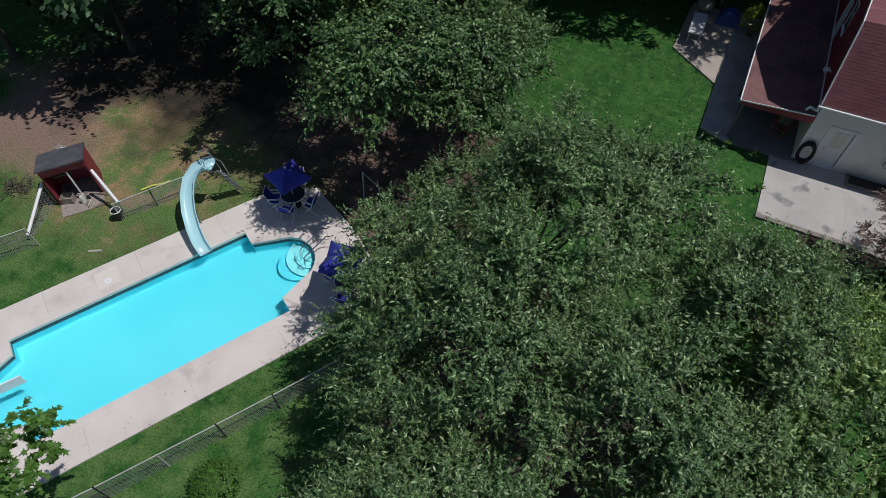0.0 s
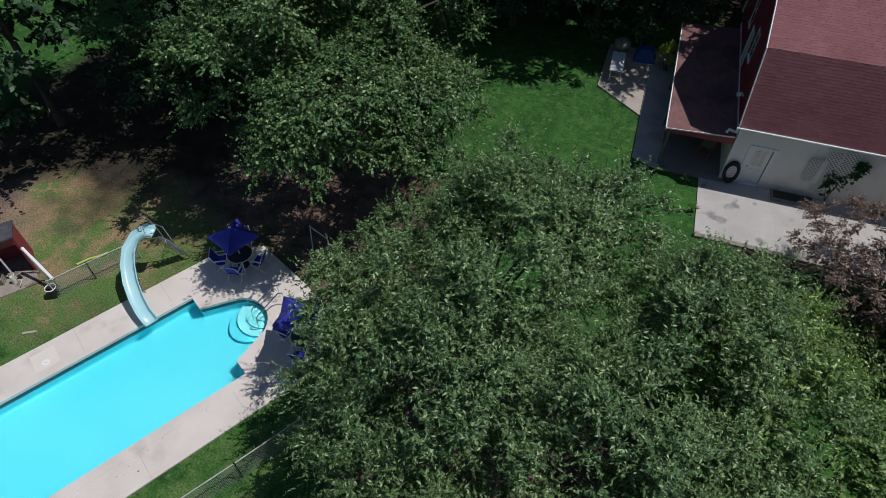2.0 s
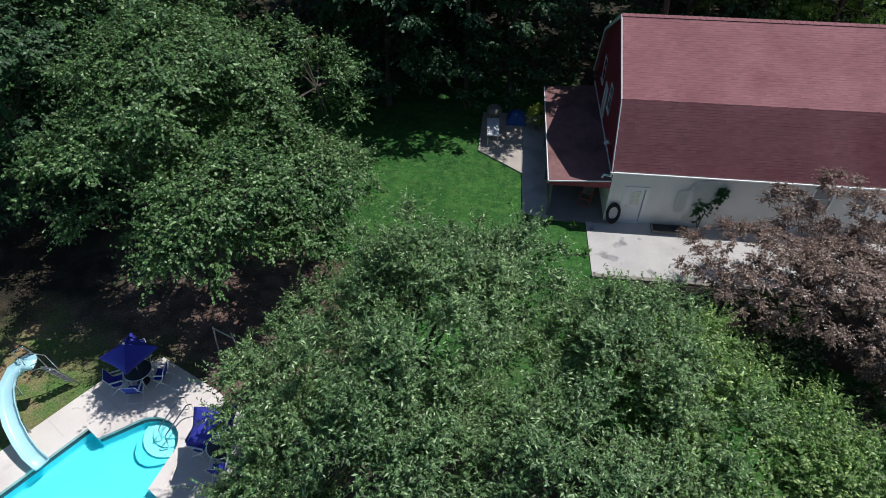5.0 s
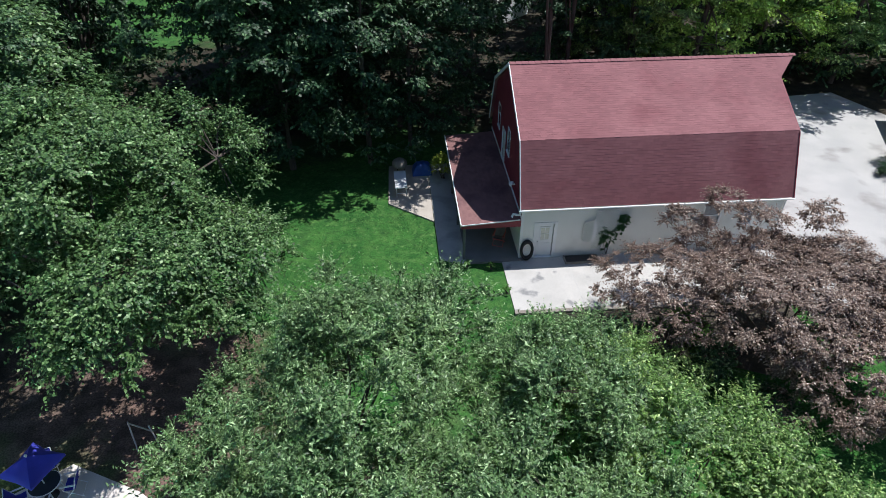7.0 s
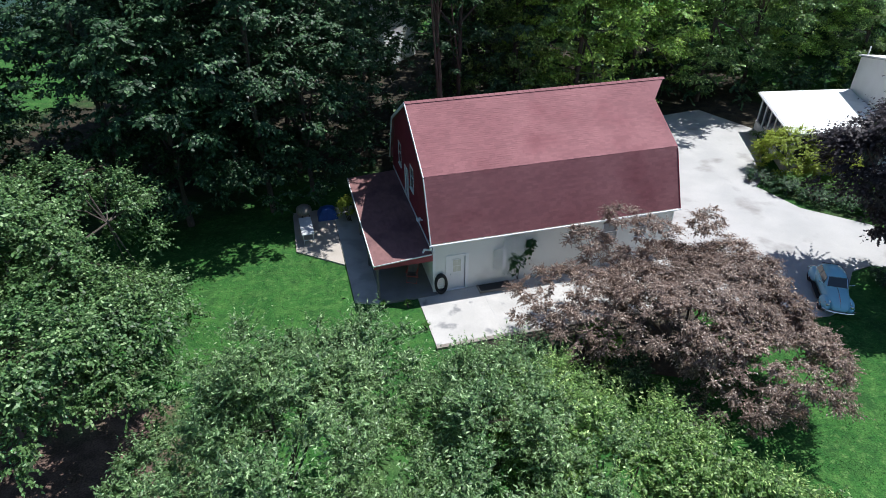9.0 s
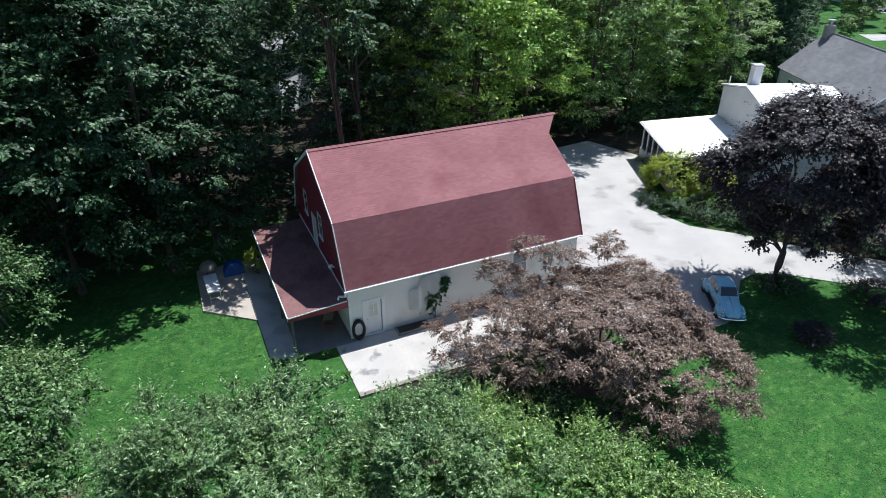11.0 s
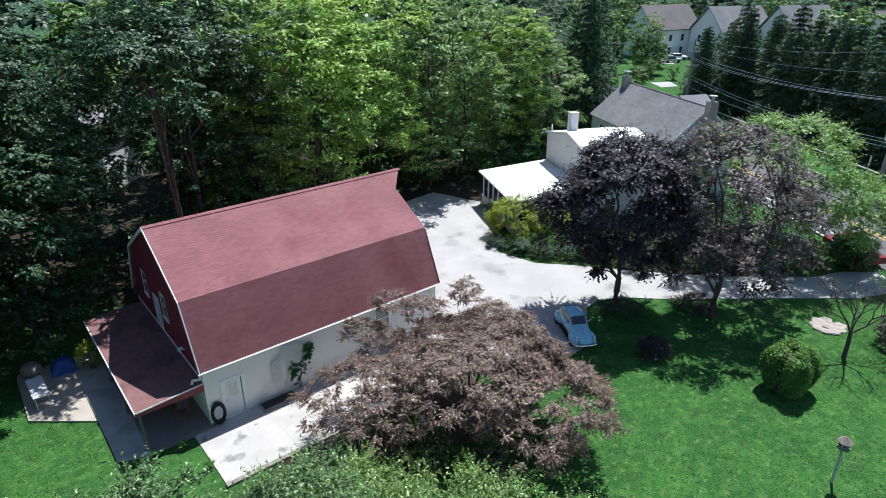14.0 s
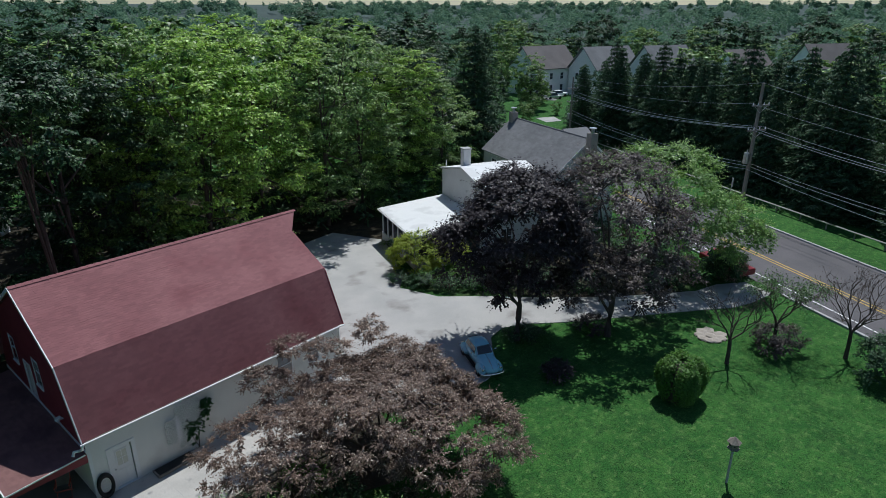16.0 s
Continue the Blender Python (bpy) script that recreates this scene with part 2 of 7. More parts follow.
LM_VINE = leaf_mat("vine leaves", (0.05, 0.13, 0.045), (0.075, 0.165, 0.055), rough=0.5, trans=0.25, spec=0.3)


def glass_mat(name, tint=(0.9, 0.95, 0.95)):
    m = bpy.data.materials.new(name)
    m.use_nodes = True
    b = m.node_tree.nodes["Principled BSDF"]
    b.inputs["Base Color"].default_value = (*tint, 1)
    b.inputs["Roughness"].default_value, b.inputs["Transmission Weight"].default_value = 0.03, 1.0
    b.inputs["IOR"].default_value = 1.33
    return m


M_WATER = glass_mat("pool water", (0.75, 0.98, 1.0))
wb = M_WATER.node_tree
wnz = wb.nodes.new("ShaderNodeTexNoise")
wnz.inputs["Scale"].default_value = 1.6
wbp = wb.nodes.new("ShaderNodeBump")
wbp.inputs["Strength"].default_value, wbp.inputs["Distance"].default_value = 0.15, 0.05
wb.links.new(wnz.outputs["Fac"], wbp.inputs["Height"])
wb.links.new(wbp.outputs[0], wb.nodes["Principled BSDF"].inputs["Normal"])


def pane_mat():
    m = bpy.data.materials.new("window pane")
    m.use_nodes = True
    b = m.node_tree.nodes["Principled BSDF"]
    b.inputs["Base Color"].default_value = (0.05, 0.06, 0.07, 1)
    b.inputs["Roughness"].default_value = 0.06
    return m


M_PANE = pane_mat()

# ---- building helpers ----
rng = np.random.default_rng(7)


def thing(name, loc=(0, 0, 0), rot=0.0, label="", category="", group="", kind=""):
    ob = new(name)
    ob.matrix_basis = pose(*loc, 0, 0, rot)
    return tagged(ob, label, category, group, kind)


def mesh_of(name, bm, material, smooth=False):
    me = bpy.data.meshes.new(name)
    bm.to_mesh(me)
    bm.free()
    if material:
        me.materials.append(material)
    if smooth:
        for p in me.polygons:
            p.use_smooth = True
    return me


def part(name, bm, material, parent=None, label="", smooth=False, m=None, kind=""):
    ob = new(name, mesh_of(name, bm, material, smooth))
    if parent:
        ob.parent = parent
    if m is not None:
        ob.matrix_basis = m
    return tagged(ob, label, kind=kind)


def box(bm, lo, hi, bev=0.0):
    r = bmesh.ops.create_cube(bm, size=1.0)
    lo, hi = Vector(lo), Vector(hi)
    for v in r["verts"]:
        v.co = Vector([lo[i] + (v.co[i] + 0.5) * (hi[i] - lo[i]) for i in range(3)])
    if bev:
        es = list({e for v in r["verts"] for e in v.link_edges})
        bmesh.ops.bevel(bm, geom=es, offset=bev, segments=2, affect="EDGES", profile=0.5)
    return r["verts"]


def boxes(*bb, bev=0.0):
    bm = bmesh.new()
    for lo, hi in bb:
        box(bm, lo, hi, bev)
    return bm


def beam(bm, a, b, w, h=None):
    """A square bar from a to b."""
    a, b = Vector(a), Vector(b)
    d = b - a
    q = d.to_track_quat("Z", "Y").to_matrix()
    h = h or w
    vs = []
    for p in (a, b):
        for sx, sy in ((-1, -1), (1, -1), (1, 1), (-1, 1)):
            vs.append(bm.verts.new(p + q @ Vector((sx * w / 2, sy * h / 2, 0))))
    for f in ((3, 2, 1, 0), (4, 5, 6, 7), (0, 1, 5, 4), (1, 2, 6, 5), (2, 3, 7, 6), (3, 0, 4, 7)):
        bm.faces.new([vs[i] for i in f])


def tube(bm, pts, r0, r1=None, seg=6):
    """A tapered tube through points."""
    r1 = r0 if r1 is None else r1
    pts = [Vector(p) for p in pts]
    rings = []
    for i, p in enumerate(pts):
        d = pts[min(i + 1, len(pts) - 1)] - pts[max(i - 1, 0)]
        q = d.to_track_quat("Z", "Y").to_matrix()
        r = r0 + (r1 - r0) * i / max(1, len(pts) - 1)
        rings.append([bm.verts.new(p + q @ Vector((r * math.cos(k * 2 * math.pi / seg), r * math.sin(k * 2 * math.pi / seg), 0))) for k in range(seg)])
    for a, b in zip(rings, rings[1:]):
        for k in range(seg):
            bm.faces.new((a[k], a[(k + 1) % seg], b[(k + 1) % seg], b[k]))
    bm.faces.new(rings[0][::-1])
    bm.faces.new(rings[-1])


def plate(outer, holes, z0, z1, bm=None):
    """A flat slab between z0 and z1 with holes through it; the outlines are lists of (x, y)."""
    bm = bm or bmesh.new()
    start = len(bm.faces)
    es = []
    for loop in (outer, *holes):
        vs = [bm.verts.new((x, y, z1)) for x, y in loop]
        es += [bm.edges.new((vs[i], vs[(i + 1) % len(vs)])) for i in range(len(vs))]
    r = bmesh.ops.triangle_fill(bm, use_beauty=True, use_dissolve=False, edges=es)
    fs = [g for g in r["geom"] if isinstance(g, bmesh.types.BMFace)]
    if abs(z1 - z0) > 1e-6:
        ex = bmesh.ops.extrude_face_region(bm, geom=fs)
        for g in ex["geom"]:
            if isinstance(g, bmesh.types.BMVert):
                g.co.z = z0
    bmesh.ops.recalc_face_normals(bm, faces=bm.faces)
    return bm


def upright(outer, holes, thick):
    """A wall standing on its outline: (u, z) pairs, thickness along +v. Local axes: u to x, thickness to y."""
    bm = plate(outer, holes, 0, thick)
    for v in bm.verts:
        v.co = Vector((v.co.x, v.co.z, v.co.y))
    bmesh.ops.recalc_face_normals(bm, faces=bm.faces)
    return bm


def rect(x0, z0, x1, z1):
    return [(x0, z0), (x1, z0), (x1, z1), (x0, z1)]


def quad_mesh(name, verts, material, per=4):
    """One mesh of many separate faces of `per` corners each, from an array (n, per, 3)."""
    n = len(verts)
    me = bpy.data.meshes.new(name)
    me.vertices.add(n * per)
    me.vertices.foreach_set("co", np.ascontiguousarray(verts, dtype=np.float32).ravel())
    me.loops.add(n * per)
    me.loops.foreach_set("vertex_index", np.arange(n * per, dtype=np.int32))
    me.polygons.add(n)
    me.polygons.foreach_set("loop_start", np.arange(0, n * per, per, dtype=np.int32))
    me.update(calc_edges=True)
    me.materials.append(material)
    return me


def unit(v):
    return v / np.maximum(np.linalg.norm(v, axis=-1, keepdims=True), 1e-9)


def leaf_quads(c, nrm, size, aspect=0.5, droop=0.3, along=None):
    """Kite-shaped leaves at centres c, facing nrm, folded along the midrib; along: the way their tips point."""
    n = len(c)
    t = rng.normal(size=(n, 3)) if along is None else along + 0.35 * rng.normal(size=(n, 3))
    t = unit(t - nrm * np.sum(t * nrm, 1, keepdims=True))
    t[:, 2] -= droop * rng.random(n)
    t = unit(t)
    s = unit(np.cross(nrm, t))
    L = (size * (0.65 + 0.7 * rng.random(n)))[:, None]
    W = L * aspect * 0.5
    up = unit(np.cross(t, s)) * (L * 0.08)
    return np.stack([c - t * L * 0.5, c + s * W + up - t * L * 0.05, c + t * L * 0.5, c - s * W + up - t * L * 0.05], 1)


def crown_points(lobes, n_clumps, clump_r, sprigs=24, per=8, hollow=0.62, flat=0.75, upper=0.3, lift=0.5, shoots=0.06, loose=0.38, lump=0.2):
    """Leaf centres, normals and tip directions: boughs in the outer shell of the lobes, each a spray of leafy twigs."""
    lobes = np.array(lobes, float)
    area = (lobes[:, 3] * lobes[:, 4] * lobes[:, 5]) ** 0.67
    k = rng.choice(len(lobes), n_clumps * 3, p=area / area.sum())
    d = unit(rng.normal(size=(len(k), 3)))
    d[:, 2] = np.where((d[:, 2] < -0.3) & (rng.random(len(k)) < 0.6), -d[:, 2], d[:, 2])
    d = unit(d + [0, 0, upper])
    rad = hollow + (1.0 - hollow) * rng.random(len(k)) ** 0.5
    # knobs and clefts: each lobe swells towards some random directions and sinks between them
    knob = unit(rng.normal(size=(len(lobes), 11, 3)) + [0, 0, 0.35])
    swell = np.max(np.einsum("nj,nkj->nk", d, knob[k]), 1)
    rad *= 1.0 - lump + 1.45 * lump * np.clip((swell - 0.6) / 0.38, 0, 1)
    cc = lobes[k, :3] + d * lobes[k, 3:] * rad[:, None]
    # leave out boughs buried deep in another lobe
    deep = np.zeros(len(cc), bool)
    for lb in lobes:
        deep |= np.linalg.norm((cc - lb[:3]) / lb[3:], axis=1) < hollow * 0.92
    ok = np.where((cc[:, 2] > 0.3) & ~deep)[0][:n_clumps]
    cc, d = cc[ok], d[ok]
    m = len(cc)
    cr = clump_r * (0.6 + 0.8 * rng.random(m))
    si = np.repeat(np.arange(m), np.maximum(4, (sprigs * (cr / clump_r) ** 1.6).astype(int)))
    sd = unit(rng.normal(size=(len(si), 3)) + d[si] * 0.9 + [0, 0, lift])
    sl = cr[si] * (0.55 + 0.6 * rng.random(len(si)) + 0.7 * (rng.random(len(si)) < shoots))
    li = np.repeat(np.arange(len(si)), per)
    f = 0.3 + 0.7 * (np.tile(np.arange(per), len(si)) + rng.random(len(li))) / per
    c = cc[si][li] + sd[li] * (sl[li] * f)[:, None] * [1, 1, flat]
    c[:, 2] -= 0.16 * clump_r * f * f
    side = unit(np.cross(sd[li], rng.normal(size=(len(li), 3))))
    c = c + side * (0.07 * clump_r * rng.random(len(li)))[:, None]
    nr = unit(d[si][li] * 0.45 + sd[li] * 0.35 + [0, 0, 0.75] + loose * rng.normal(size=(len(li), 3)))
    return c, nr, unit(sd[li] + 0.8 * side), cc


def branch_mesh(bm, base, height, r, clumps, n_limbs, lean=(0, 0), fork=0.35):
    """Trunk up to the crown and limbs that reach towards some of the clumps."""
    base = Vector(base)
    top = base + Vector((lean[0], lean[1], height))
    trunk = [base + (top - base) * f + Vector((0.12 * math.sin(5 * f + base.x), 0.12 * math.cos(4 * f + base.y), 0)) * (f * (1 - f) * 4) for f in (0, 0.12, 0.35, 0.6, 0.8, 1)]
    trunk[0] = base - Vector((0, 0, 0.05))
    tube(bm, trunk, r, r * 0.35, 8)
    lb = bmesh.new()
    pick = rng.choice(len(clumps), min(n_limbs, len(clumps)), replace=False)
    mains = []
    for i in pick:
        e = Vector(clumps[i])
        if len(mains) < 27:
            f = fork + (0.95 - fork) * rng.random()
            s = base + (top - base) * f
            mid = s.lerp(e, 0.5) + Vector((*(rng.normal(size=2) * 0.07), 0.14)) * (e - s).length
            path = [s, s.lerp(mid, 0.55), mid, mid.lerp(e, 0.6), e]
            tube(lb, path, r * 0.42 * (1.15 - f * 0.6), r * 0.06, 6)
            mains += path[1:4]
        else:
            s = min(mains, key=lambda p: (p - e).length + 0.5 * max(0.0, p.z - e.z))
            mid = s.lerp(e, 0.5) + Vector((*(rng.normal(size=2) * 0.1), 0.1)) * (e - s).length
            tube(lb, [s, s.lerp(mid, 0.6), mid, e], r * 0.13, r * 0.03, 4)
    return lb


def tree(name, base, height, trunk_r, lobes, leafm, leaf, n_clumps, clump_r, sprigs, per, label, category="tree", group="", n_limbs=25, aspect=0.5,
         hollow=0.62, flat=0.75, lean=(0, 0), fork=0.35, bark=None, upper=0.3, lift=0.5, shoots=0.06, loose=0.38, lump=0.2):
    """A tree at base; its lobes are given relative to the base."""
    ob = thing(name, base, 0, label, category, group)
    c, nr, al, cc = crown_points(lobes, n_clumps, clump_r, sprigs, per, hollow, flat, upper, lift, shoots, loose, lump)
    bm = bmesh.new()
    lb = branch_mesh(bm, (0, 0, 0), height, trunk_r, cc, n_limbs, lean, fork)
    part("trunk", bm, bark or M_BARK, ob)
    part("branchwork", lb, bark or M_BARK, ob, kind="stuff")
    me = quad_mesh("crown", leaf_quads(c, nr, leaf, aspect, 0.3, al), leafm)
    cr = tagged(new("crown", me), kind="stuff")
    cr.parent = ob
    return ob


def shrub(name, base, lobes, leafm, leaf, n_clumps, clump_r, sprigs, per, label, category="shrub", stems=6, group="", aspect=0.55, hollow=0.7, lift=0.4):
    ob = thing(name, base, 0, label, category, group)
    c, nr, al, cc = crown_points(lobes, n_clumps, clump_r, sprigs, per, hollow, 0.85, 0.2, lift)
    bm = bmesh.new()
    for i in range(stems):
        e = Vector(cc[rng.integers(len(cc))])
        tube(bm, [(0.05 * i, 0, -0.03), Vector((e.x * 0.4, e.y * 0.4, e.z * 0.5)), e], 0.03, 0.008, 5)
    part("stems", bm, M_BARK, ob, kind="stuff")
    me = quad_mesh("foliage", leaf_quads(c, nr, leaf, aspect, 0.3, al), leafm)
    fo = tagged(new("foliage", me), kind="stuff")
    fo.parent = ob
    return ob

# ---- ground and paving ----
PA, PB, P0 = Vector((0.453, 0.892)), Vector((0.892, -0.453)), Vector((-18.43, 1.53))


def pool_xy(s, w):
    p = P0 + PA * s + PB * w
    return (p.x, p.y)


def pool_sw(grow=0.0):
    """Roman-ended pool: a rectangle with notched corners and a round bay at both ends."""
    g = grow
    r = max(0.35, 1.2 + g)
    pts = [(0 - g, -g), (9.12 + g, -g), (9.12 + g, 0.67 - g)]
    arc = [math.radians(a) for a in range(-62, 63, 8)]
    pts += [(9.88 + r * math.cos(a), 2.23 + r * math.sin(a)) for a in arc]
    pts += [(9.12 + g, 3.79 + g), (9.12 + g, 4.46 + g), (-g, 4.46 + g), (-g, 3.79 + g)]
    pts += [(-0.5 - r * math.cos(a), 2.23 - r * math.sin(a)) for a in arc]
    pts += [(-g, 0.67 - g)]
    return pts


def pool_outline(grow=0.0):
    return [pool_xy(s, w) for s, w in pool_sw(grow)]


def grass_mat():
    m = bpy.data.materials.new("lawn")
    m.use_nodes = True
    nt = m.node_tree
    L = nt.links.new
    b = nt.nodes["Principled BSDF"]
    geo = nt.nodes.new("ShaderNodeNewGeometry")
    pos = geo.outputs["Position"]

    def nz(s, det=5.0):
        n = nt.nodes.new("ShaderNodeTexNoise")
        n.inputs["Scale"].default_value, n.inputs["Detail"].default_value = s, det
        L(pos, n.inputs["Vector"])
        return n.outputs["Fac"]

    def rg(src, lo, hi, a=0.0, z=1.0):
        r = nt.nodes.new("ShaderNodeMapRange")
        r.inputs[1].default_value, r.inputs[2].default_value, r.inputs[3].default_value, r.inputs[4].default_value = lo, hi, a, z
        L(src, r.inputs[0])
        return r.outputs[0]

    def mx(f, a, c):
        x = nt.nodes.new("ShaderNodeMix")
        x.data_type = "RGBA"
        L(f, x.inputs[0])
        for v, i in ((a, 6), (c, 7)):
            if isinstance(v, tuple):
                x.inputs[i].default_value = (*v, 1)
            else:
                L(v, x.inputs[i])
        return x.outputs[2]

    def mth(op, a, c):
        x = nt.nodes.new("ShaderNodeMath")
        x.operation = op
        for v, i in ((a, 0), (c, 1)):
            if isinstance(v, (int, float)):
                x.inputs[i].default_value = v
            else:
                L(v, x.inputs[i])
        return x.outputs[0]

    def near(cx, cy, r0, r1):
        """1 inside r0 of a spot, 0 outside r1, with a ragged edge."""
        d = nt.nodes.new("ShaderNodeVectorMath")
        d.operation = "DISTANCE"
        L(pos, d.inputs[0])
        d.inputs[1].default_value = (cx, cy, 0)
        return rg(mth("ADD", d.outputs["Value"], mth("MULTIPLY", mth("SUBTRACT", nz(0.35), 0.5), 9.0)), r0, r1, 1.0, 0.0)

    col = mx(rg(nz(0.5), 0.4, 0.62), (0.028, 0.098, 0.02), (0.045, 0.138, 0.027))
    col = mx(rg(nz(1.7), 0.44, 0.76), col, (0.074, 0.166, 0.038))
    col = mx(rg(nz(1.0), 0.5, 0.78), col, (0.022, 0.065, 0.018))
    col = mx(rg(nz(4.5), 0.52, 0.72), col, (0.018, 0.062, 0.016))
    col = mx(rg(nz(3.1), 0.56, 0.74), col, (0.105, 0.2, 0.055))
    # worn and dry ground round the shed and behind the pool
    dry = mx(rg(nz(0.8), 0.42, 0.6), (0.29, 0.205, 0.11), (0.14, 0.2, 0.06))
    dry = mx(rg(nz(3.0), 0.5, 0.7), dry, (0.34, 0.235, 0.16))
    col = mx(near(-22.5, 12.5, 4.5, 8.5), col, dry)
    col = mx(mth("MULTIPLY", rg(nz(1.1), 0.42, 0.62), near(-15, 4, 8.0, 13.0)), col, (0.1, 0.175, 0.05))
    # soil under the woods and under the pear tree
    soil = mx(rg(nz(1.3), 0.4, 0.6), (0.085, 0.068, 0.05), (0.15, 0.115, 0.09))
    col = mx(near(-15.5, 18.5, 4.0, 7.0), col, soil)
    # dark litter of the woods floor, also painted on grass as tree shade
    humus_shade = mx(rg(nz(1.3), 0.4, 0.6), (0.03, 0.028, 0.02), (0.055, 0.045, 0.03))
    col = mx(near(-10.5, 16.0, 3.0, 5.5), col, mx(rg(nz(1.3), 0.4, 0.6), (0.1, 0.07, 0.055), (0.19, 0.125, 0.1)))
    col = mx(near(10, 56, 17.0, 22.0), col, humus_shade)
    col = mx(near(-16, 48, 11.0, 15.0), col, humus_shade)
    col = mx(near(30, 54, 9.0, 13.0), col, humus_shade)
    # grass at the drive's far end darkened for shade
    col = mx(near(33.5, 44.5, 4.0, 6.5), col, humus_shade)
    col = mx(near(24, 66, 12.0, 16.0), col, humus_shade)
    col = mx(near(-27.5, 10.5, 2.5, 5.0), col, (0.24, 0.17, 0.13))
    # ground beside the drive and before the house darkened for shade
    col = mx(near(31.0, 31.5, 1.0, 3.0), col, humus_shade)
    col = mx(near(40.0, 25.0, 6.0, 9.5), col, humus_shade)
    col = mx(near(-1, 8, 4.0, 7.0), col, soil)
    # deep tree shade painted into the ground behind the shed
    col = mx(near(-25, 18, 5.0, 8.0), col, humus_shade)
    fine = nz(14.0, 8.0)
    h = nt.nodes.new("ShaderNodeHueSaturation")
    L(rg(fine, 0.3, 0.7, 0.55, 1.45), h.inputs["Value"])
    L(col, h.inputs["Color"])
    L(h.outputs[0], b.inputs["Base Color"])
    b.inputs["Roughness"].default_value, b.inputs["Specular IOR Level"].default_value = 0.95, 0.15
    bp = nt.nodes.new("ShaderNodeBump")
    bp.inputs["Strength"].default_value, bp.inputs["Distance"].default_value = 0.6, 0.06
    L(fine, bp.inputs["Height"])
    L(bp.outputs[0], b.inputs["Normal"])
    return m


M_GRASS = grass_mat()
far_edge = [(2500 * math.cos(a * math.pi / 12), 2500 * math.sin(a * math.pi / 12)) for a in range(24)]
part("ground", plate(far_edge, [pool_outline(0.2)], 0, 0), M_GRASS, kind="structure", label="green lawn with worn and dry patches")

# pool basin, tile band, water, coping and deck
bm = bmesh.new()
rim = [bm.verts.new((x, y, -0.04)) for x, y in pool_outline(0.0)]
mid = [bm.verts.new((x, y, -0.3)) for x, y in pool_outline(0.0)]
for i in range(len(rim)):
    j = (i + 1) % len(rim)
    bm.faces.new((rim[j], rim[i], mid[i], mid[j]))
pool = thing("swimming_pool", (0, 0, 0), 0, "turquoise swimming pool with rounded step bay and tiled waterline", "pool")
part("tile_band", bm, M_SLATE, pool, "dark mosaic waterline tiles")
bm = bmesh.new()
LEVELS = [(0.0, -0.3), (0.0, -0.7), (-0.04, -0.77), (-0.12, -0.8)]
rings = [[bm.verts.new((*pool_xy(s, w), z)) for s, w in pool_sw(gr)] for gr, z in LEVELS]
for a, c in zip(rings, rings[1:]):
    for i in range(len(a)):
        j = (i + 1) % len(a)
        bm.faces.new((a[j], a[i], c[i], c[j]))
bm.faces.new(rings[-1])
part("basin", bm, M_POOL, pool)
for rad, zt in ((0.5, -0.27), (0.82, -0.36), (1.2, -0.46), (1.6, -0.6)):
    arc = [math.radians(q) for q in range(-100, 101, 10)]
    ring = [pool_xy(11.1 - rad * math.cos(q), 2.23 + min(1.05, rad * 0.9) * math.sin(q)) for q in arc]
    part("step", plate(ring, [], -0.79, zt), M_STEP if rad < 1.5 else M_POOL, pool)
bm = bmesh.new()
bm.faces.new([bm.verts.new((x, y, -0.2)) for x, y in pool_outline(-0.005)])
bmesh.ops.recalc_face_normals(bm, faces=bm.faces)
for f in bm.faces:
    if f.normal.z < 0:
        f.normal_flip()
water = part("water", bm, M_WATER, pool, "clear blue pool water")
water.visible_shadow = False
part("coping", plate(pool_outline(0.32), [pool_outline(-0.04)], -0.04, 0.075), M_CONC, pool, "pale stone coping")
DECK = [(-4.0, -1.5), (10.7, -1.5), (12.6, -0.6), (12.9, 2.4), (12.7, 4.9), (11.6, 5.95), (-4.0, 5.95)]
part("pool_deck", plate([pool_xy(s, w) for s, w in DECK], [pool_outline(0.32)], -0.05, 0.06), M_CONC, kind="structure", label="pale concrete pool deck with joints")
bm = bmesh.new()
for s0, w0, s1, w1 in ((1.5, -1.5, 1.5, -0.34), (5.0, -1.5, 5.0, -0.34), (8.4, -1.5, 8.4, -0.34), (1.5, 4.8, 1.5, 5.95), (5.0, 4.8, 5.0, 5.95), (8.4, 4.8, 8.4, 5.95), (11.2, 2.3, 12.85, 2.4), (10.2, -1.5, 10.2, 0.6)):
    a, c = pool_xy(s0, w0), pool_xy(s1, w1)
    beam(bm, (*a, 0.0625), (*c, 0.0625), 0.012, 0.004)
part("deck_joint", bm, M_SLAB, kind="structure", label="narrow dark deck joints")

# paving round the barn, in the barn's own axes
BARN = pose(3.84, 24.83, 0, 0, 0, 4.437)


def bxy(x, y):
    p = BARN @ Vector((x, y, 0))
    return (p.x, p.y)


part("patio", plate([bxy(x, y) for x, y in ((-0.75, 0.2), (-0.72, -3.72), (3.5, -3.78), (11.5, -3.9), (11.5, 0.2))], [], -0.05, 0.05), M_PATIO, kind="structure", label="pale concrete patio along the barn wall")
bm = bmesh.new()
for x in (2.6, 5.6, 8.6):
    beam(bm, (*bxy(x, 0.0), 0.0525), (*bxy(x + 0.03, -3.7), 0.0525), 0.012, 0.004)
part("patio_joint", bm, M_SLAB, kind="structure", label="narrow patio joints")
bm = bmesh.new()
beam(bm, (*bxy(-0.75, -3.86), 0.0), (*bxy(11.5, -4.0), 0.0), 0.22, 0.24)
part("patio_kerb", bm, M_WOODGREY, kind="structure", label="weathered timber kerb edging the patio")
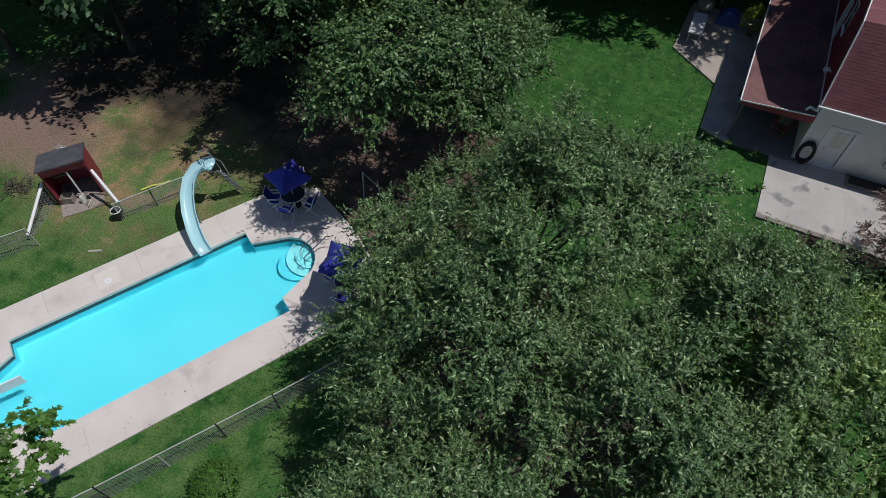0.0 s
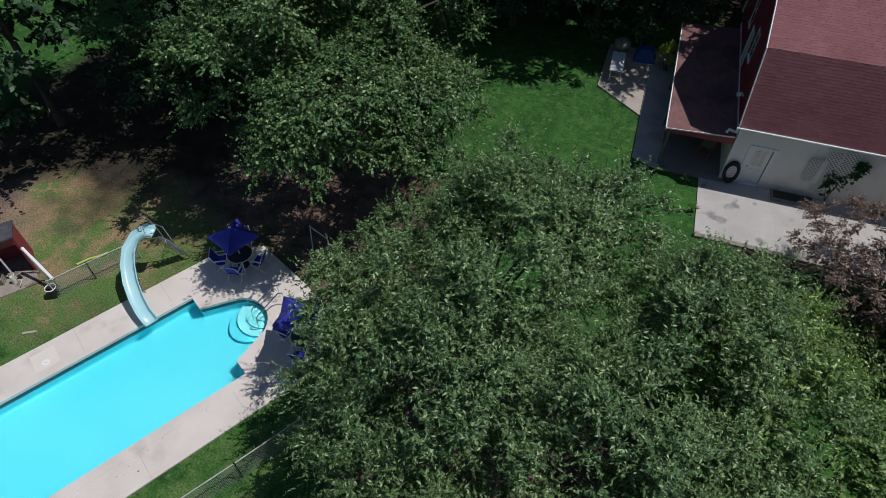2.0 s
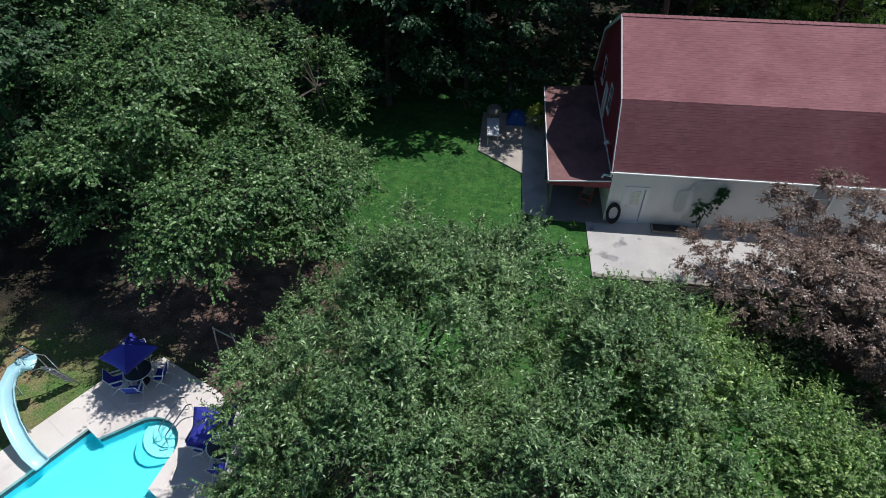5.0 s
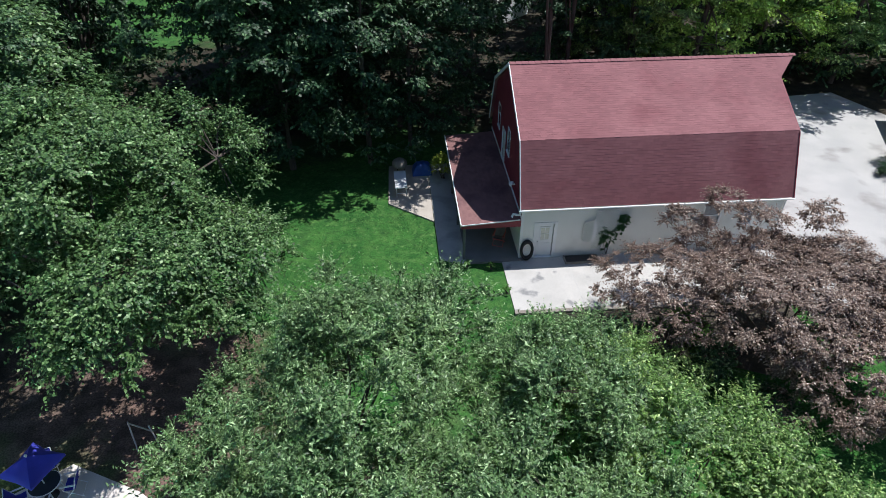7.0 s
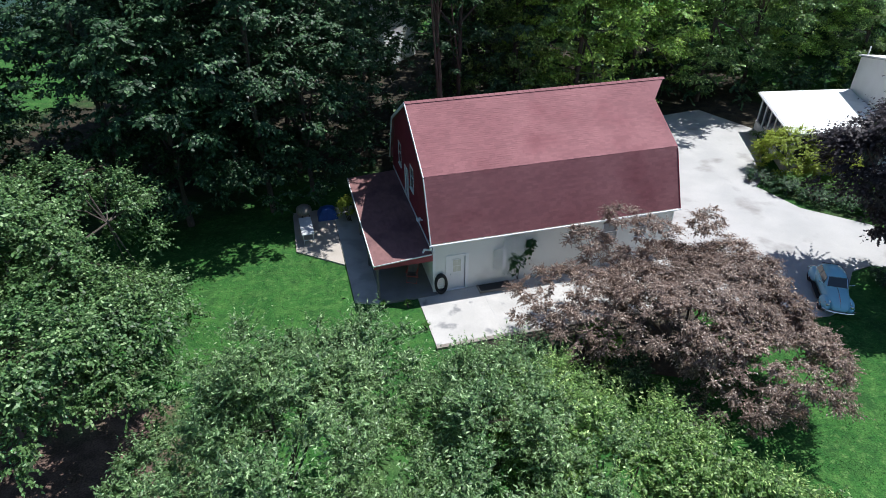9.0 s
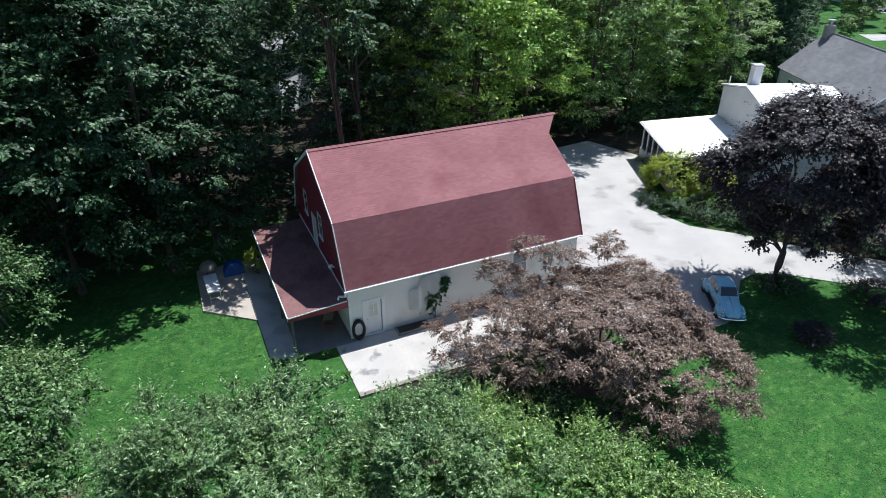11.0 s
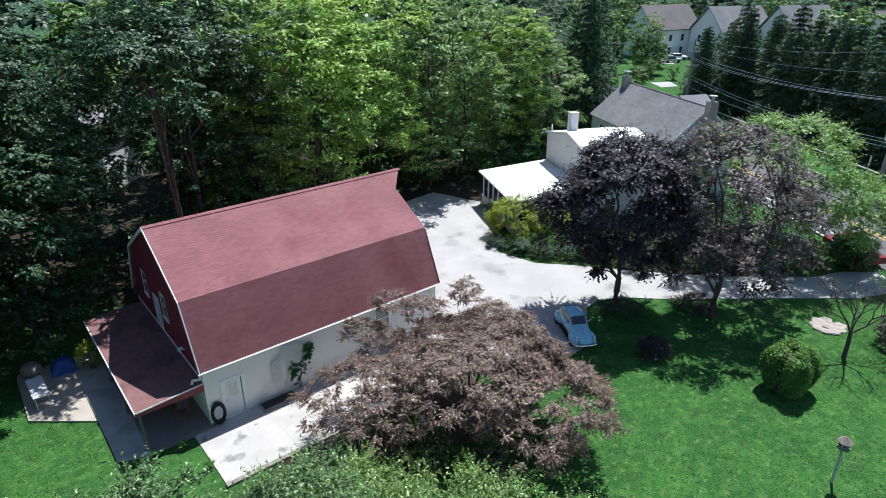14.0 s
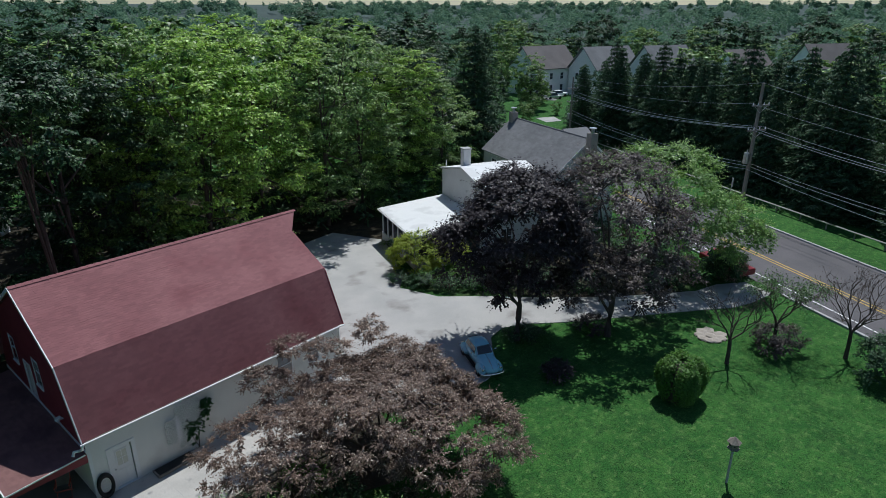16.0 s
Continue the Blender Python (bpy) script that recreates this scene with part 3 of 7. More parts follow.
part("planting_bed", plate([bxy(x, y) for x, y in ((0.9, -4.03), (1.2, -5.2), (3.0, -6.6), (6.0, -7.0), (9.5, -8.6), (12.0, -8.0), (12.2, -4.15))], [], -0.04, 0.03), M_LEAFCOVER, kind="structure", label="dark bed of leaf litter below the patio kerb")
part("porch_slab", plate([bxy(x, y) for x, y in ((-2.6, 0.0), (0.3, 0.0), (0.3, 10.5), (-2.6, 10.5))], [], -0.05, 0.1), M_PORCHFLOOR_SHADE, kind="structure", label="concrete porch floor and side path, grey darkened for the roof's shade")
part("side_path", plate([bxy(x, y) for x, y in ((-3.92, 0.5), (-2.72, 0.0), (-2.605, 0.0), (-2.605, 10.5), (-3.97, 10.5))], [], -0.05, 0.095), M_SLABPATH, kind="structure", label="pale grey concrete path beside the porch")
part("table_slab", plate([bxy(x, y) for x, y in ((-3.98, 3.95), (-6.5, 6.0), (-6.45, 10.5), (-3.98, 10.5))], [], -0.05, 0.08), M_SLABWARM, kind="structure", label="warm concrete slab beside the porch")

DRIVE = [bxy(11.5, 0.2), (17.6, 26.6), (17.0, 36.5), (19.5, 41.0), (25.5, 45.5), (31.0, 46.5), (33.2, 41.6), (31.6, 38.5), (28.7, 33.8), (27.4, 32.6), (28.4, 29.4), (31.0, 27.0), (33.5, 24.2), (37.7, 20.3), (42.9, 16.6), (45.2, 16.0), (47.2, 14.6),
         (46.5, 12.4), (43.8, 12.9), (42.1, 13.5), (39.7, 15.2), (35.1, 18.3), (31.8, 20.5), (29.7, 22.2), (28.0, 23.0), (26.6, 22.7), (25.4, 21.5), (24.3, 20.1), (22.8, 19.6), (21.0, 19.8), bxy(11.5, -3.9)]
part("driveway", plate(DRIVE, [], -0.05, 0.045), M_DRIVE, kind="structure", label="sunlit pale driveway with stains")

RD, RN, R0 = Vector((0.44, 0.898)), Vector((0.898, -0.44)), Vector((45.5, 9.5))


def road_xy(s, w):
    p = R0 + RD * s + RN * w
    return (p.x, p.y)


def strip(s0, s1, w0, w1, z0, z1):
    return plate([road_xy(s0, w0), road_xy(s1, w0), road_xy(s1, w1), road_xy(s0, w1)], [], z0, z1)


part("road", strip(-160, 260, 0.25, 11.2, -0.05, 0.02), M_ROAD, kind="structure", label="grey asphalt road with yellow centre lines")
for w in (4.45, 4.85):
    part("centre_line", strip(-160, 260, w, w + 0.13, 0.0, 0.025), M_YELLOW, kind="structure", label="yellow painted centre line")
part("edge_line", strip(-160, 260, 1.38, 1.5, 0.0, 0.025), M_WHITE, kind="structure", label="white painted edge line")
part("kerb_near", strip(-160, 2.6, 0.0, 0.22, -0.05, 0.14), M_SLAB, kind="structure", label="pale concrete road kerb")
part("kerb_near_b", strip(6.4, 260, 0.0, 0.22, -0.05, 0.14), M_SLAB, kind="structure", label="pale concrete road kerb")
part("kerb_far", strip(-160, 260, 11.2, 11.42, -0.05, 0.14), M_SLAB, kind="structure", label="pale concrete road kerb")

# ---- barn ----
def shingle_slope(length, depth, course=0.2, width=0.32, thick=0.0045):
    """Overlapping shingles on a slope: x along the eave, y up the slope, z out of it. Returns an array of boxes' faces."""
    quads = []
    rows = int(math.ceil(depth / course))
    for r in range(rows):
        y0, y1 = r * course, min(depth, (r + 1) * course + 0.03)
        off = (r % 2) * width * 0.5 + 0.06 * math.sin(r * 2.3)
        x = -off
        while x < length:
            a, b = max(0.0, x + 0.002), min(length, x + width - 0.002)
            x += width
            if b - a < 0.03:
                continue
            t = thick * (0.8 + 0.5 * rng.random())
            j = 0.03 * (rng.random() - 0.5)
            lo, hi = y0 + j, y1
            p = [(a, lo, t + 0.004), (b, lo, t + 0.004), (b, hi, 0.004), (a, hi, 0.004)]
            q = [(a, lo, -0.004), (b, lo, -0.004), (b, lo, t + 0.004), (a, lo, t + 0.004)]
            quads += [p, q]
    return np.array(quads)


def place_quads(q, o, ex, ey):
    ex, ey = np.array(ex, float), np.array(ey, float)
    ez = np.cross(ex, ey)
    return np.array(o) + q[..., 0:1] * ex + q[..., 1:2] * ey + q[..., 2:3] * ez


def shingled(name, parent, o, ex, ey, length, depth, material, course=0.2, width=0.32, label="", loose=0, loose_m=None):
    """The lowest `loose` shingles one by one, the rest a joined field of shingles over a deck board."""
    ex, ey = Vector(ex).normalized(), Vector(ey).normalized()
    q = place_quads(shingle_slope(length, depth, course, width), o, ex, ey)
    for i in range(loose):
        one = new("shingle", quad_mesh("shingle", q[2 * i:2 * i + 2], loose_m))
        one.parent = parent
    q = q[2 * loose:]
    ob = new(name, quad_mesh(name, q, material))
    ob.parent = parent
    tagged(ob, label, kind="stuff")
    bm = bmesh.new()
    ez = ex.cross(ey)
    o = Vector(o)
    vs = [bm.verts.new(o + ex * a + ey * b + ez * c) for c in (-0.09, -0.002) for a, b in ((0, 0), (length, 0), (length, depth), (0, depth))]
    for f in ((3, 2, 1, 0), (4, 5, 6, 7), (0, 1, 5, 4), (1, 2, 6, 5), (2, 3, 7, 6), (3, 0, 4, 7)):
        bm.faces.new([vs[i] for i in f])
    part("roof_deck", bm, material, parent)
    return ob


def window(parent, m, w, h, rows=2, cols=1, label="", frame_m=None, depth=0.1, pane_m=None):
    """A sash window in its opening: x across, z up from the sill, y into the wall."""
    ob = thing("window")
    ob.parent = parent
    ob.matrix_basis = m
    fm = frame_m or M_WHITE
    t = 0.07
    part("window_frame", boxes(((-t, -0.03, -t), (0, depth, h + t)), ((w, -0.03, -t), (w + t, depth, h + t)), ((0, -0.03, h), (w, depth, h + t)), ((0, -0.03, -t), (w, depth, 0))), fm, ob)
    part("window_sill", boxes(((-t - 0.03, -0.08, -t - 0.04), (w + t + 0.03, 0.02, -t))), fm, ob)
    bm = bmesh.new()
    for c in range(1, cols):
        box(bm, (w * c / cols - 0.015, 0.02, 0), (w * c / cols + 0.015, 0.05, h))
    for r in range(1, rows):
        box(bm, (0, 0.015, h * r / rows - 0.02), (w, 0.055, h * r / rows + 0.02))
    if rows > 1 or cols > 1:
        part("glazing_bar", bm, fm, ob)
    else:
        bm.free()
    for r in range(rows):
        part("pane", boxes(((0.0, 0.045, h * r / rows + 0.0), (w, 0.055, h * (r + 1) / rows))), pane_m or M_PANE, ob)
    return ob


BL, BW, EZ, BY, BZ, RZ = 13.7, 10.74, 3.2, 1.34, 6.2, 8.5
barn = thing("barn", (3.84, 24.83, 0), 4.437, "white stucco barn with dark red gambrel shingle roof", "barn")
RY = BW / 2
# front wall with a door and a window
part("front_wall", upright(rect(0.15, 0, 13.55, 3.12), [rect(0.97, 0.06, 1.83, 2.1), rect(9.45, 1.5, 10.3, 2.8), rect(11.4, 1.6, 12.05, 2.75)], 0.22), M_BARNWALL, barn, m=pose(0, 0.25, 0))
part("back_wall", upright(rect(0.15, 0, 13.55, 3.12), [], 0.22), M_BARNWALL, barn, m=pose(0, BW - 0.47, 0))
GABLE = [(0.47, 0), (BW - 0.47, 0), (BW - 0.47, 3.2), (BW - BY - 0.04, BZ - 0.12), (RY, RZ - 0.12), (BY + 0.04, BZ - 0.12), (0.47, 3.2)]
G_UP = [(0.3, 2.5), (BW - 0.3, 2.5), (BW - 0.3, 3.2), (BW - BY - 0.04, BZ - 0.12), (RY, RZ - 0.12), (BY + 0.04, BZ - 0.12), (0.3, 3.2)]
G_HOLES = [rect(7.65, 3.85, 8.35, 5.1), rect(5.8, 2.55, 6.6, 4.3), rect(4.4, 3.8, 5.15, 5.05)]
gm = Matrix.Translation((0.15, 0, 0)) @ Matrix.Rotation(radians(90), 4, "Z") @ Matrix.Diagonal((1, -1, 1, 1))
part("gable_wall_lower", upright(rect(0.47, 0, BW - 0.47, 2.5), [rect(3.6, 0.1, 4.5, 2.1)], 0.2), M_BARNWALL, barn, m=gm)
part("gable_wall", upright(G_UP, G_HOLES, 0.2), M_RED, barn, "dark red painted gable siding", m=gm)
gm2 = Matrix.Translation((13.35, 0, 0)) @ Matrix.Rotation(radians(90), 4, "Z") @ Matrix.Diagonal((1, -1, 1, 1))
part("gable_wall", upright(GABLE, [], 0.2), M_RED, barn, m=gm2)
# clapboards on the porch gable
bm = bmesh.new()


def gable_span(z):
    if z < BZ - 0.12:
        k = max(0.0, (z - 3.2) / (BZ - 0.12 - 3.2))
        y = 0.3 + k * (BY + 0.04 - 0.3)
    else:
        k = (z - BZ + 0.12) / (RZ - BZ)
        y = BY + 0.04 + k * (RY - BY - 0.04)
    return y + 0.02, BW - y - 0.02


z = 2.55
while z < RZ - 0.35:
    spans = [gable_span(z + 0.16)]
    for (ya, za), (yb, _), (_, zb), _ in G_HOLES:
        if z + 0.16 > za - 0.1 and z < zb + 0.1:
            nxt = []
            for s, e in spans:
                if ya - 0.08 > s:
                    nxt.append((s, min(e, ya - 0.08)))
                if yb + 0.08 < e:
                    nxt.append((max(s, yb + 0.08), e))
            spans = nxt
    for s, e in spans:
        if e - s > 0.05:
            vs = [bm.verts.new((x, y, zz)) for x, zz in ((0.118, z), (0.144, z + 0.17), (0.149, z)) for y in (s, e)]
            bm.faces.new((vs[0], vs[1], vs[3], vs[2]))
            bm.faces.new((vs[0], vs[4], vs[5], vs[1]))
    z += 0.165
part("siding", bm, M_RED, barn, kind="stuff")
# roof slopes
s_low = math.hypot(BY, BZ - EZ)
s_up = math.hypot(RY - BY, RZ - BZ)
shingled("shingles", barn, (0, 0, EZ), (1, 0, 0), (0, BY, BZ - EZ), BL, s_low, M_SHINGLE, 0.13, 0.3, "dark red asphalt shingles", 280, M_SHINGLE_ONE)
shingled("shingles", barn, (0, BY, BZ), (1, 0, 0), (0, RY - BY, RZ - BZ), BL, s_up, M_SHINGLE, 0.13, 0.3, "dark red asphalt shingles")
shingled("shingles", barn, (BL, BW, EZ), (-1, 0, 0), (0, -BY, BZ - EZ), BL, s_low, M_SHINGLE, 0.13, 0.3, "dark red asphalt shingles")
shingled("shingles", barn, (BL, BW - BY, BZ), (-1, 0, 0), (0, BY - RY, RZ - BZ), BL, s_up, M_SHINGLE, 0.13, 0.3, "dark red asphalt shingles")
# pointed hay hood over the drive-side gable
bm = bmesh.new()
hx = 1.15
for sg in (1, -1):
    y0 = RY - sg * 1.3
    z0 = RZ - 1.3 * (RZ - BZ) / (RY - BY)
    v = [bm.verts.new(p) for p in ((BL - 0.02, y0, z0 + 0.012), (BL - 0.02, RY, RZ + 0.012), (BL + hx, RY, RZ + 0.012), (BL - 0.02, y0, z0 - 0.1), (BL - 0.02, RY, RZ - 0.1), (BL + hx, RY, RZ - 0.1))]
    for f in ((0, 1, 2), (5, 4, 3), (0, 2, 5, 3)):
        bm.faces.new([v[i] for i in f])
part("hay_hood", bm, M_SHINGLE, barn, "pointed hood at the ridge end")
n_cap = 46
for i in range(n_cap):
    bm = bmesh.new()
    x0, x1 = (BL + hx) * i / n_cap, (BL + hx) * (i + 1) / n_cap + 0.02
    rows = [[bm.verts.new((x, y, z + dz)) for y, z in ((RY - 0.16, RZ - 0.035), (RY, RZ + 0.05), (RY + 0.16, RZ - 0.035))] for x, dz in ((x0, 0.0), (x1, -0.015))]
    for k in range(2):
        bm.faces.new((rows[0][k], rows[1][k], rows[1][k + 1], rows[0][k + 1]))
    part("ridge_shingle", bm, M_SHINGLE_ONE, barn)
# rakes, fascia and gutter
bm = bmesh.new()
prof = [(0.0, EZ), (BY, BZ), (RY, RZ), (BW - BY, BZ), (BW, EZ)]
for (ya, za), (yb, zb) in zip(prof, prof[1:]):
    beam(bm, (-0.02, ya, za - 0.07), (-0.02, yb, zb - 0.07), 0.04, 0.16)
part("rake_trim", bm, M_WHITE, barn, "white painted rake boards")
bm = bmesh.new()
for (ya, za), (yb, zb) in zip(prof, prof[1:]):
    beam(bm, (BL + 0.02, ya, za - 0.11), (BL + 0.02, yb, zb - 0.11), 0.04, 0.16)
part("rake_trim", bm, M_RED, barn)
bm = bmesh.new()
tube(bm, [(-0.1, -0.06, EZ - 0.06), (BL + 0.05, -0.06, EZ - 0.06)], 0.042, None, 8)
part("gutter", bm, M_WHITE, barn, "white metal gutter")
bm = bmesh.new()
tube(bm, [(-0.02, -0.06, EZ - 0.1), (-0.05, 0.0, EZ - 0.3), (-0.12, 0.2, EZ - 0.42), (-0.3, 0.25, EZ - 0.4), (-0.38, 0.2, EZ - 0.55)], 0.06, None, 8)
part("downspout", bm, M_WHITE, barn)
bm = bmesh.new()
tube(bm, [(13.5, 0.17, EZ - 0.15), (13.5, 0.17, 0.1)], 0.04, None, 8)
part("downspout", bm, M_WHITE, barn)
part("gable_trim", boxes(((0.1, 0.25, 2.46), (0.148, BW - 0.3, 2.64))), M_WHITE, barn, "white band above the porch roof")
part("corner_board", boxes(((0.12, 0.22, 0.05), (0.26, 0.248, 3.05)), ((0.12, 0.222, 0.05), (0.148, 0.36, 2.45))), M_WHITE, barn)
# entrance door
bd = part("door", boxes(((0.99, 0.33, 0.08), (1.81, 0.38, 2.09))), M_WHITE, barn, "white door with a square window")
part("door_frame", boxes(((0.8, 0.215, 0.02), (0.97, 0.36, 2.22)), ((1.83, 0.215, 0.02), (2.0, 0.36, 2.22)), ((0.97, 0.215, 2.1), (1.83, 0.36, 2.22)), ((0.97, 0.2, 0.02), (1.83, 0.5, 0.07))), M_WHITE, barn)
part("pane", boxes(((1.2, 0.318, 1.12), (1.62, 0.328, 1.85))), M_CURTAIN, bd)
part("pane_frame", boxes(((1.14, 0.31, 1.06), (1.2, 0.332, 1.91)), ((1.62, 0.31, 1.06), (1.68, 0.332, 1.91)), ((1.2, 0.31, 1.06), (1.62, 0.332, 1.12)), ((1.2, 0.31, 1.85), (1.62, 0.332, 1.91)),
                          ((1.4, 0.312, 1.12), (1.42, 0.33, 1.85)), ((1.2, 0.312, 1.47), (1.62, 0.33, 1.49))), M_WHITE, bd)
part("door_panel", boxes(((1.1, 0.32, 0.25), (1.36, 0.332, 0.9)), ((1.46, 0.32, 0.25), (1.72, 0.332, 0.9)), bev=0.004), M_WHITE, bd)
bm = bmesh.new()
bmesh.ops.create_uvsphere(bm, u_segments=10, v_segments=8, radius=0.035, matrix=Matrix.Translation((1.06, 0.29, 1.02)))
part("door_handle", bm, M_METAL, bd)
window(barn, pose(9.45, 0.25, 1.5), 0.85, 1.3, 2, 1, pane_m=M_BLIND)
window(barn, pose(11.4, 0.25, 1.6), 0.65, 1.15, 2, 1, pane_m=M_BLIND)


def gable_pose(y1, z):
    return Matrix.Translation((0.15, y1, z)) @ Matrix.Rotation(radians(-90), 4, "Z")


window(barn, gable_pose(8.35, 3.85), 0.7, 1.25, 2, 1)
window(barn, gable_pose(5.15, 3.8), 0.75, 1.25, 2, 1)
part("loft_door", boxes(((0.17, 5.83, 2.6), (0.22, 6.57, 4.28))), M_WHITE, barn, "white loft door above the porch roof")
part("loft_door_frame", boxes(((0.1, 5.68, 2.64), (0.2, 5.8, 4.42)), ((0.1, 6.6, 2.64), (0.2, 6.72, 4.42)), ((0.1, 5.8, 4.3), (0.2, 6.6, 4.42))), M_WHITE, barn)
bm = bmesh.new()
tube(bm, [(0.13, 2.4, 3.2), (0.02, 2.4, 3.22)], 0.05, None, 8)
tube(bm, [(0.02, 2.4, 3.28), (-0.16, 2.36, 3.16)], 0.07, 0.09, 10)
tube(bm, [(0.02, 2.45, 3.28), (-0.1, 2.6, 3.14)], 0.07, 0.09, 10)
part("floodlight", bm, M_WHITE, barn, "white twin floodlight on the gable")
# inner shell so that openings show a dark room
part("inner_floor", boxes(((0.35, 0.47, 0.0), (13.35, BW - 0.47, 0.03))), M_SLAB, barn)

# porch
porch = thing("porch", (3.84, 24.83, 0), 4.437, "open lean-to porch with red shingle roof", "porch")
PX, PZ0, PZ1, PY0, PY1 = -2.84, 2.3, 2.5, 0.2, 10.0
pl = math.hypot(PX - 0.1, PZ1 - PZ0)
shingled("shingles", porch, (PX, PY1, PZ0), (0, -1, 0), (0.1 - PX, 0, PZ1 - PZ0), PY1 - PY0, pl, M_PORCHROOF, 0.14, 0.3, "worn dark red shingles")
part("eave_trim", boxes(((PX - 0.05, PY0 - 0.02, PZ0 - 0.16), (PX - 0.003, PY1, PZ0 + 0.02))), M_WHITE, porch)
bm = bmesh.new()
vs = [bm.verts.new(p) for y in (PY0 - 0.004, PY0 - 0.05) for p in ((PX - 0.02, y, PZ0 - 0.2), (0.1, y, PZ0 - 0.2), (0.1, y, PZ1 - 0.03), (PX - 0.02, y, PZ0 - 0.03))]
for f in ((0, 1, 2, 3), (7, 6, 5, 4), (0, 4, 5, 1), (1, 5, 6, 2), (2, 6, 7, 3), (3, 7, 4, 0)):
    bm.faces.new([vs[i] for i in f])
part("end_fascia", bm, M_RED, porch, "red painted triangular end board")
bm = bmesh.new()
beam(bm, (PX - 0.02, PY0 - 0.06, PZ0 + 0.0), (0.05, PY0 - 0.06, PZ1 + 0.01), 0.03, 0.06)
part("end_trim", bm, M_WHITE, porch)
for y in (0.36, 3.5, 6.8, 9.8):
    part("post", boxes(((-2.74, y - 0.06, 0.09), (-2.62, y + 0.06, PZ0 - 0.05)), bev=0.008), M_POSTWOOD, porch, "grey timber post")
part("header_beam", boxes(((-2.76, 0.26, PZ0 - 0.2), (-2.6, 9.9, PZ0 - 0.05))), M_POSTWOOD, porch)
for k in range(9):
    y = 0.4 + k * 1.17
    bm = bmesh.new()
    beam(bm, (PX + 0.05, y, PZ0 - 0.11), (0.08, y, PZ1 - 0.14), 0.05, 0.1)
    part("rafter", bm, M_POSTWOOD, porch)

# ---- house beyond the drive ----
HM = Matrix.Translation((29.75, 33.62, 0)) @ Matrix(((0.938, 0.347, 0, 0), (-0.347, 0.938, 0, 0), (0, 0, 1, 0), (0, 0, 0, 1)))
house = thing("house", (0, 0, 0), 0, "white house with grey gable roof and flat white additions", "house")
house.matrix_basis = HM


def wall_u(u, v0, v1, z0, z1, holes=(), material=None, thick=0.2, name="wall"):
    """A wall in the plane u, running along v."""
    m = Matrix.Translation((u, 0, 0)) @ Matrix.Rotation(radians(90), 4, "Z") @ Matrix.Diagonal((1, -1, 1, 1))
    return part(name, upright(rect(v0, z0, v1, z1), list(holes), thick), material or M_STUCCO, house, m=m)


def wall_v(v, u0, u1, z0, z1, holes=(), material=None, thick=0.2, name="wall"):
    return part(name, upright(rect(u0, z0, u1, z1), list(holes), thick), material or M_STUCCO, house, m=pose(0, v, 0))


# glazed sun porch
wall_u(0.45, 0.8, 9.0, 0, 0.75)
wall_u(0.45, 0.8, 9.0, 2.6, 2.9)
wall_v(0.8, 0.65, 6.6, 0, 0.75)
wall_v(0.8, 0.65, 6.6, 2.6, 2.9)
wall_v(8.8, 0.65, 6.6, 0, 2.9)
for k in range(7):
    v = 0.86 + k * 1.32
    part("post", boxes(((0.46, v - 0.06, 0.75), (0.62, v + 0.06, 2.6))), M_WHITE, house)
    if k < 6:
        part("pane", boxes(((0.53, v + 0.06, 0.75), (0.54, v + 1.26, 2.6))), M_PANE, house)
for k in range(5):
    u = 0.75 + k * 1.4
    part("post", boxes(((u - 0.06, 0.82, 0.75), (u + 0.06, 0.98, 2.6))), M_WHITE, house)
    if k < 4:
        part("pane", boxes(((u + 0.06, 0.88, 0.75), (u + 1.34, 0.89, 2.6))), M_PANE, house)
bm = bmesh.new()
vs = [bm.verts.new(p) for p in ((0.15, 0.45, 2.92), (6.66, 0.45, 3.4), (6.66, 9.3, 3.4), (0.15, 9.0, 2.92), (0.15, 0.45, 3.04), (6.66, 0.45, 3.52), (6.66, 9.3, 3.52), (0.15, 9.0, 3.04))]
for f in ((3, 2, 1, 0), (4, 5, 6, 7), (0, 1, 5, 4), (1, 2, 6, 5), (2, 3, 7, 6), (3, 0, 4, 7)):
    bm.faces.new([vs[i] for i in f])
part("porch_roof", bm, M_WROOF, house, "low white membrane roof")
bm = bmesh.new()
tube(bm, [(0.1, 0.45, 2.95), (0.1, 9.0, 2.95)], 0.06, None, 8)
part("gutter", bm, M_WHITE, house)
# middle block with a shallow white roof
m6 = Matrix.Translation((6.7, 0, 0)) @ Matrix.Rotation(radians(90), 4, "Z") @ Matrix.Diagonal((1, -1, 1, 1))
part("wall", upright([(1.1, 0), (9.4, 0), (9.4, 5.95), (5.2, 6.85), (1.1, 5.95)], [], 0.2), M_STUCCO, house, m=m6)
wall_v(1.1, 6.9, 14.6, 0, 5.6, [rect(8.5, 1.0, 9.5, 2.3), rect(11.5, 1.0, 12.5, 2.3), rect(8.5, 3.8, 9.5, 5.1), rect(11.5, 3.8, 12.5, 5.1)])
for u in (8.5, 11.5):
    for z in (1.0, 3.8):
        window(house, pose(u, 1.1, z), 1.0, 1.3, 2, 2)
wall_v(9.2, 6.9, 14.6, 0, 5.6)
part("back_roof", boxes(((12.9, 0.95, 5.6), (14.6, 9.5, 5.7))), M_GREYROOF, house, "flat roof strip under the eave")
part("wall", upright([(1.1, 5.6), (9.4, 5.6), (9.4, 5.95), (5.2, 6.85), (1.1, 5.95)], [], 0.2), M_STUCCO, house, m=Matrix.Translation((6.15, 0, 0)) @ m6)
bm = bmesh.new()
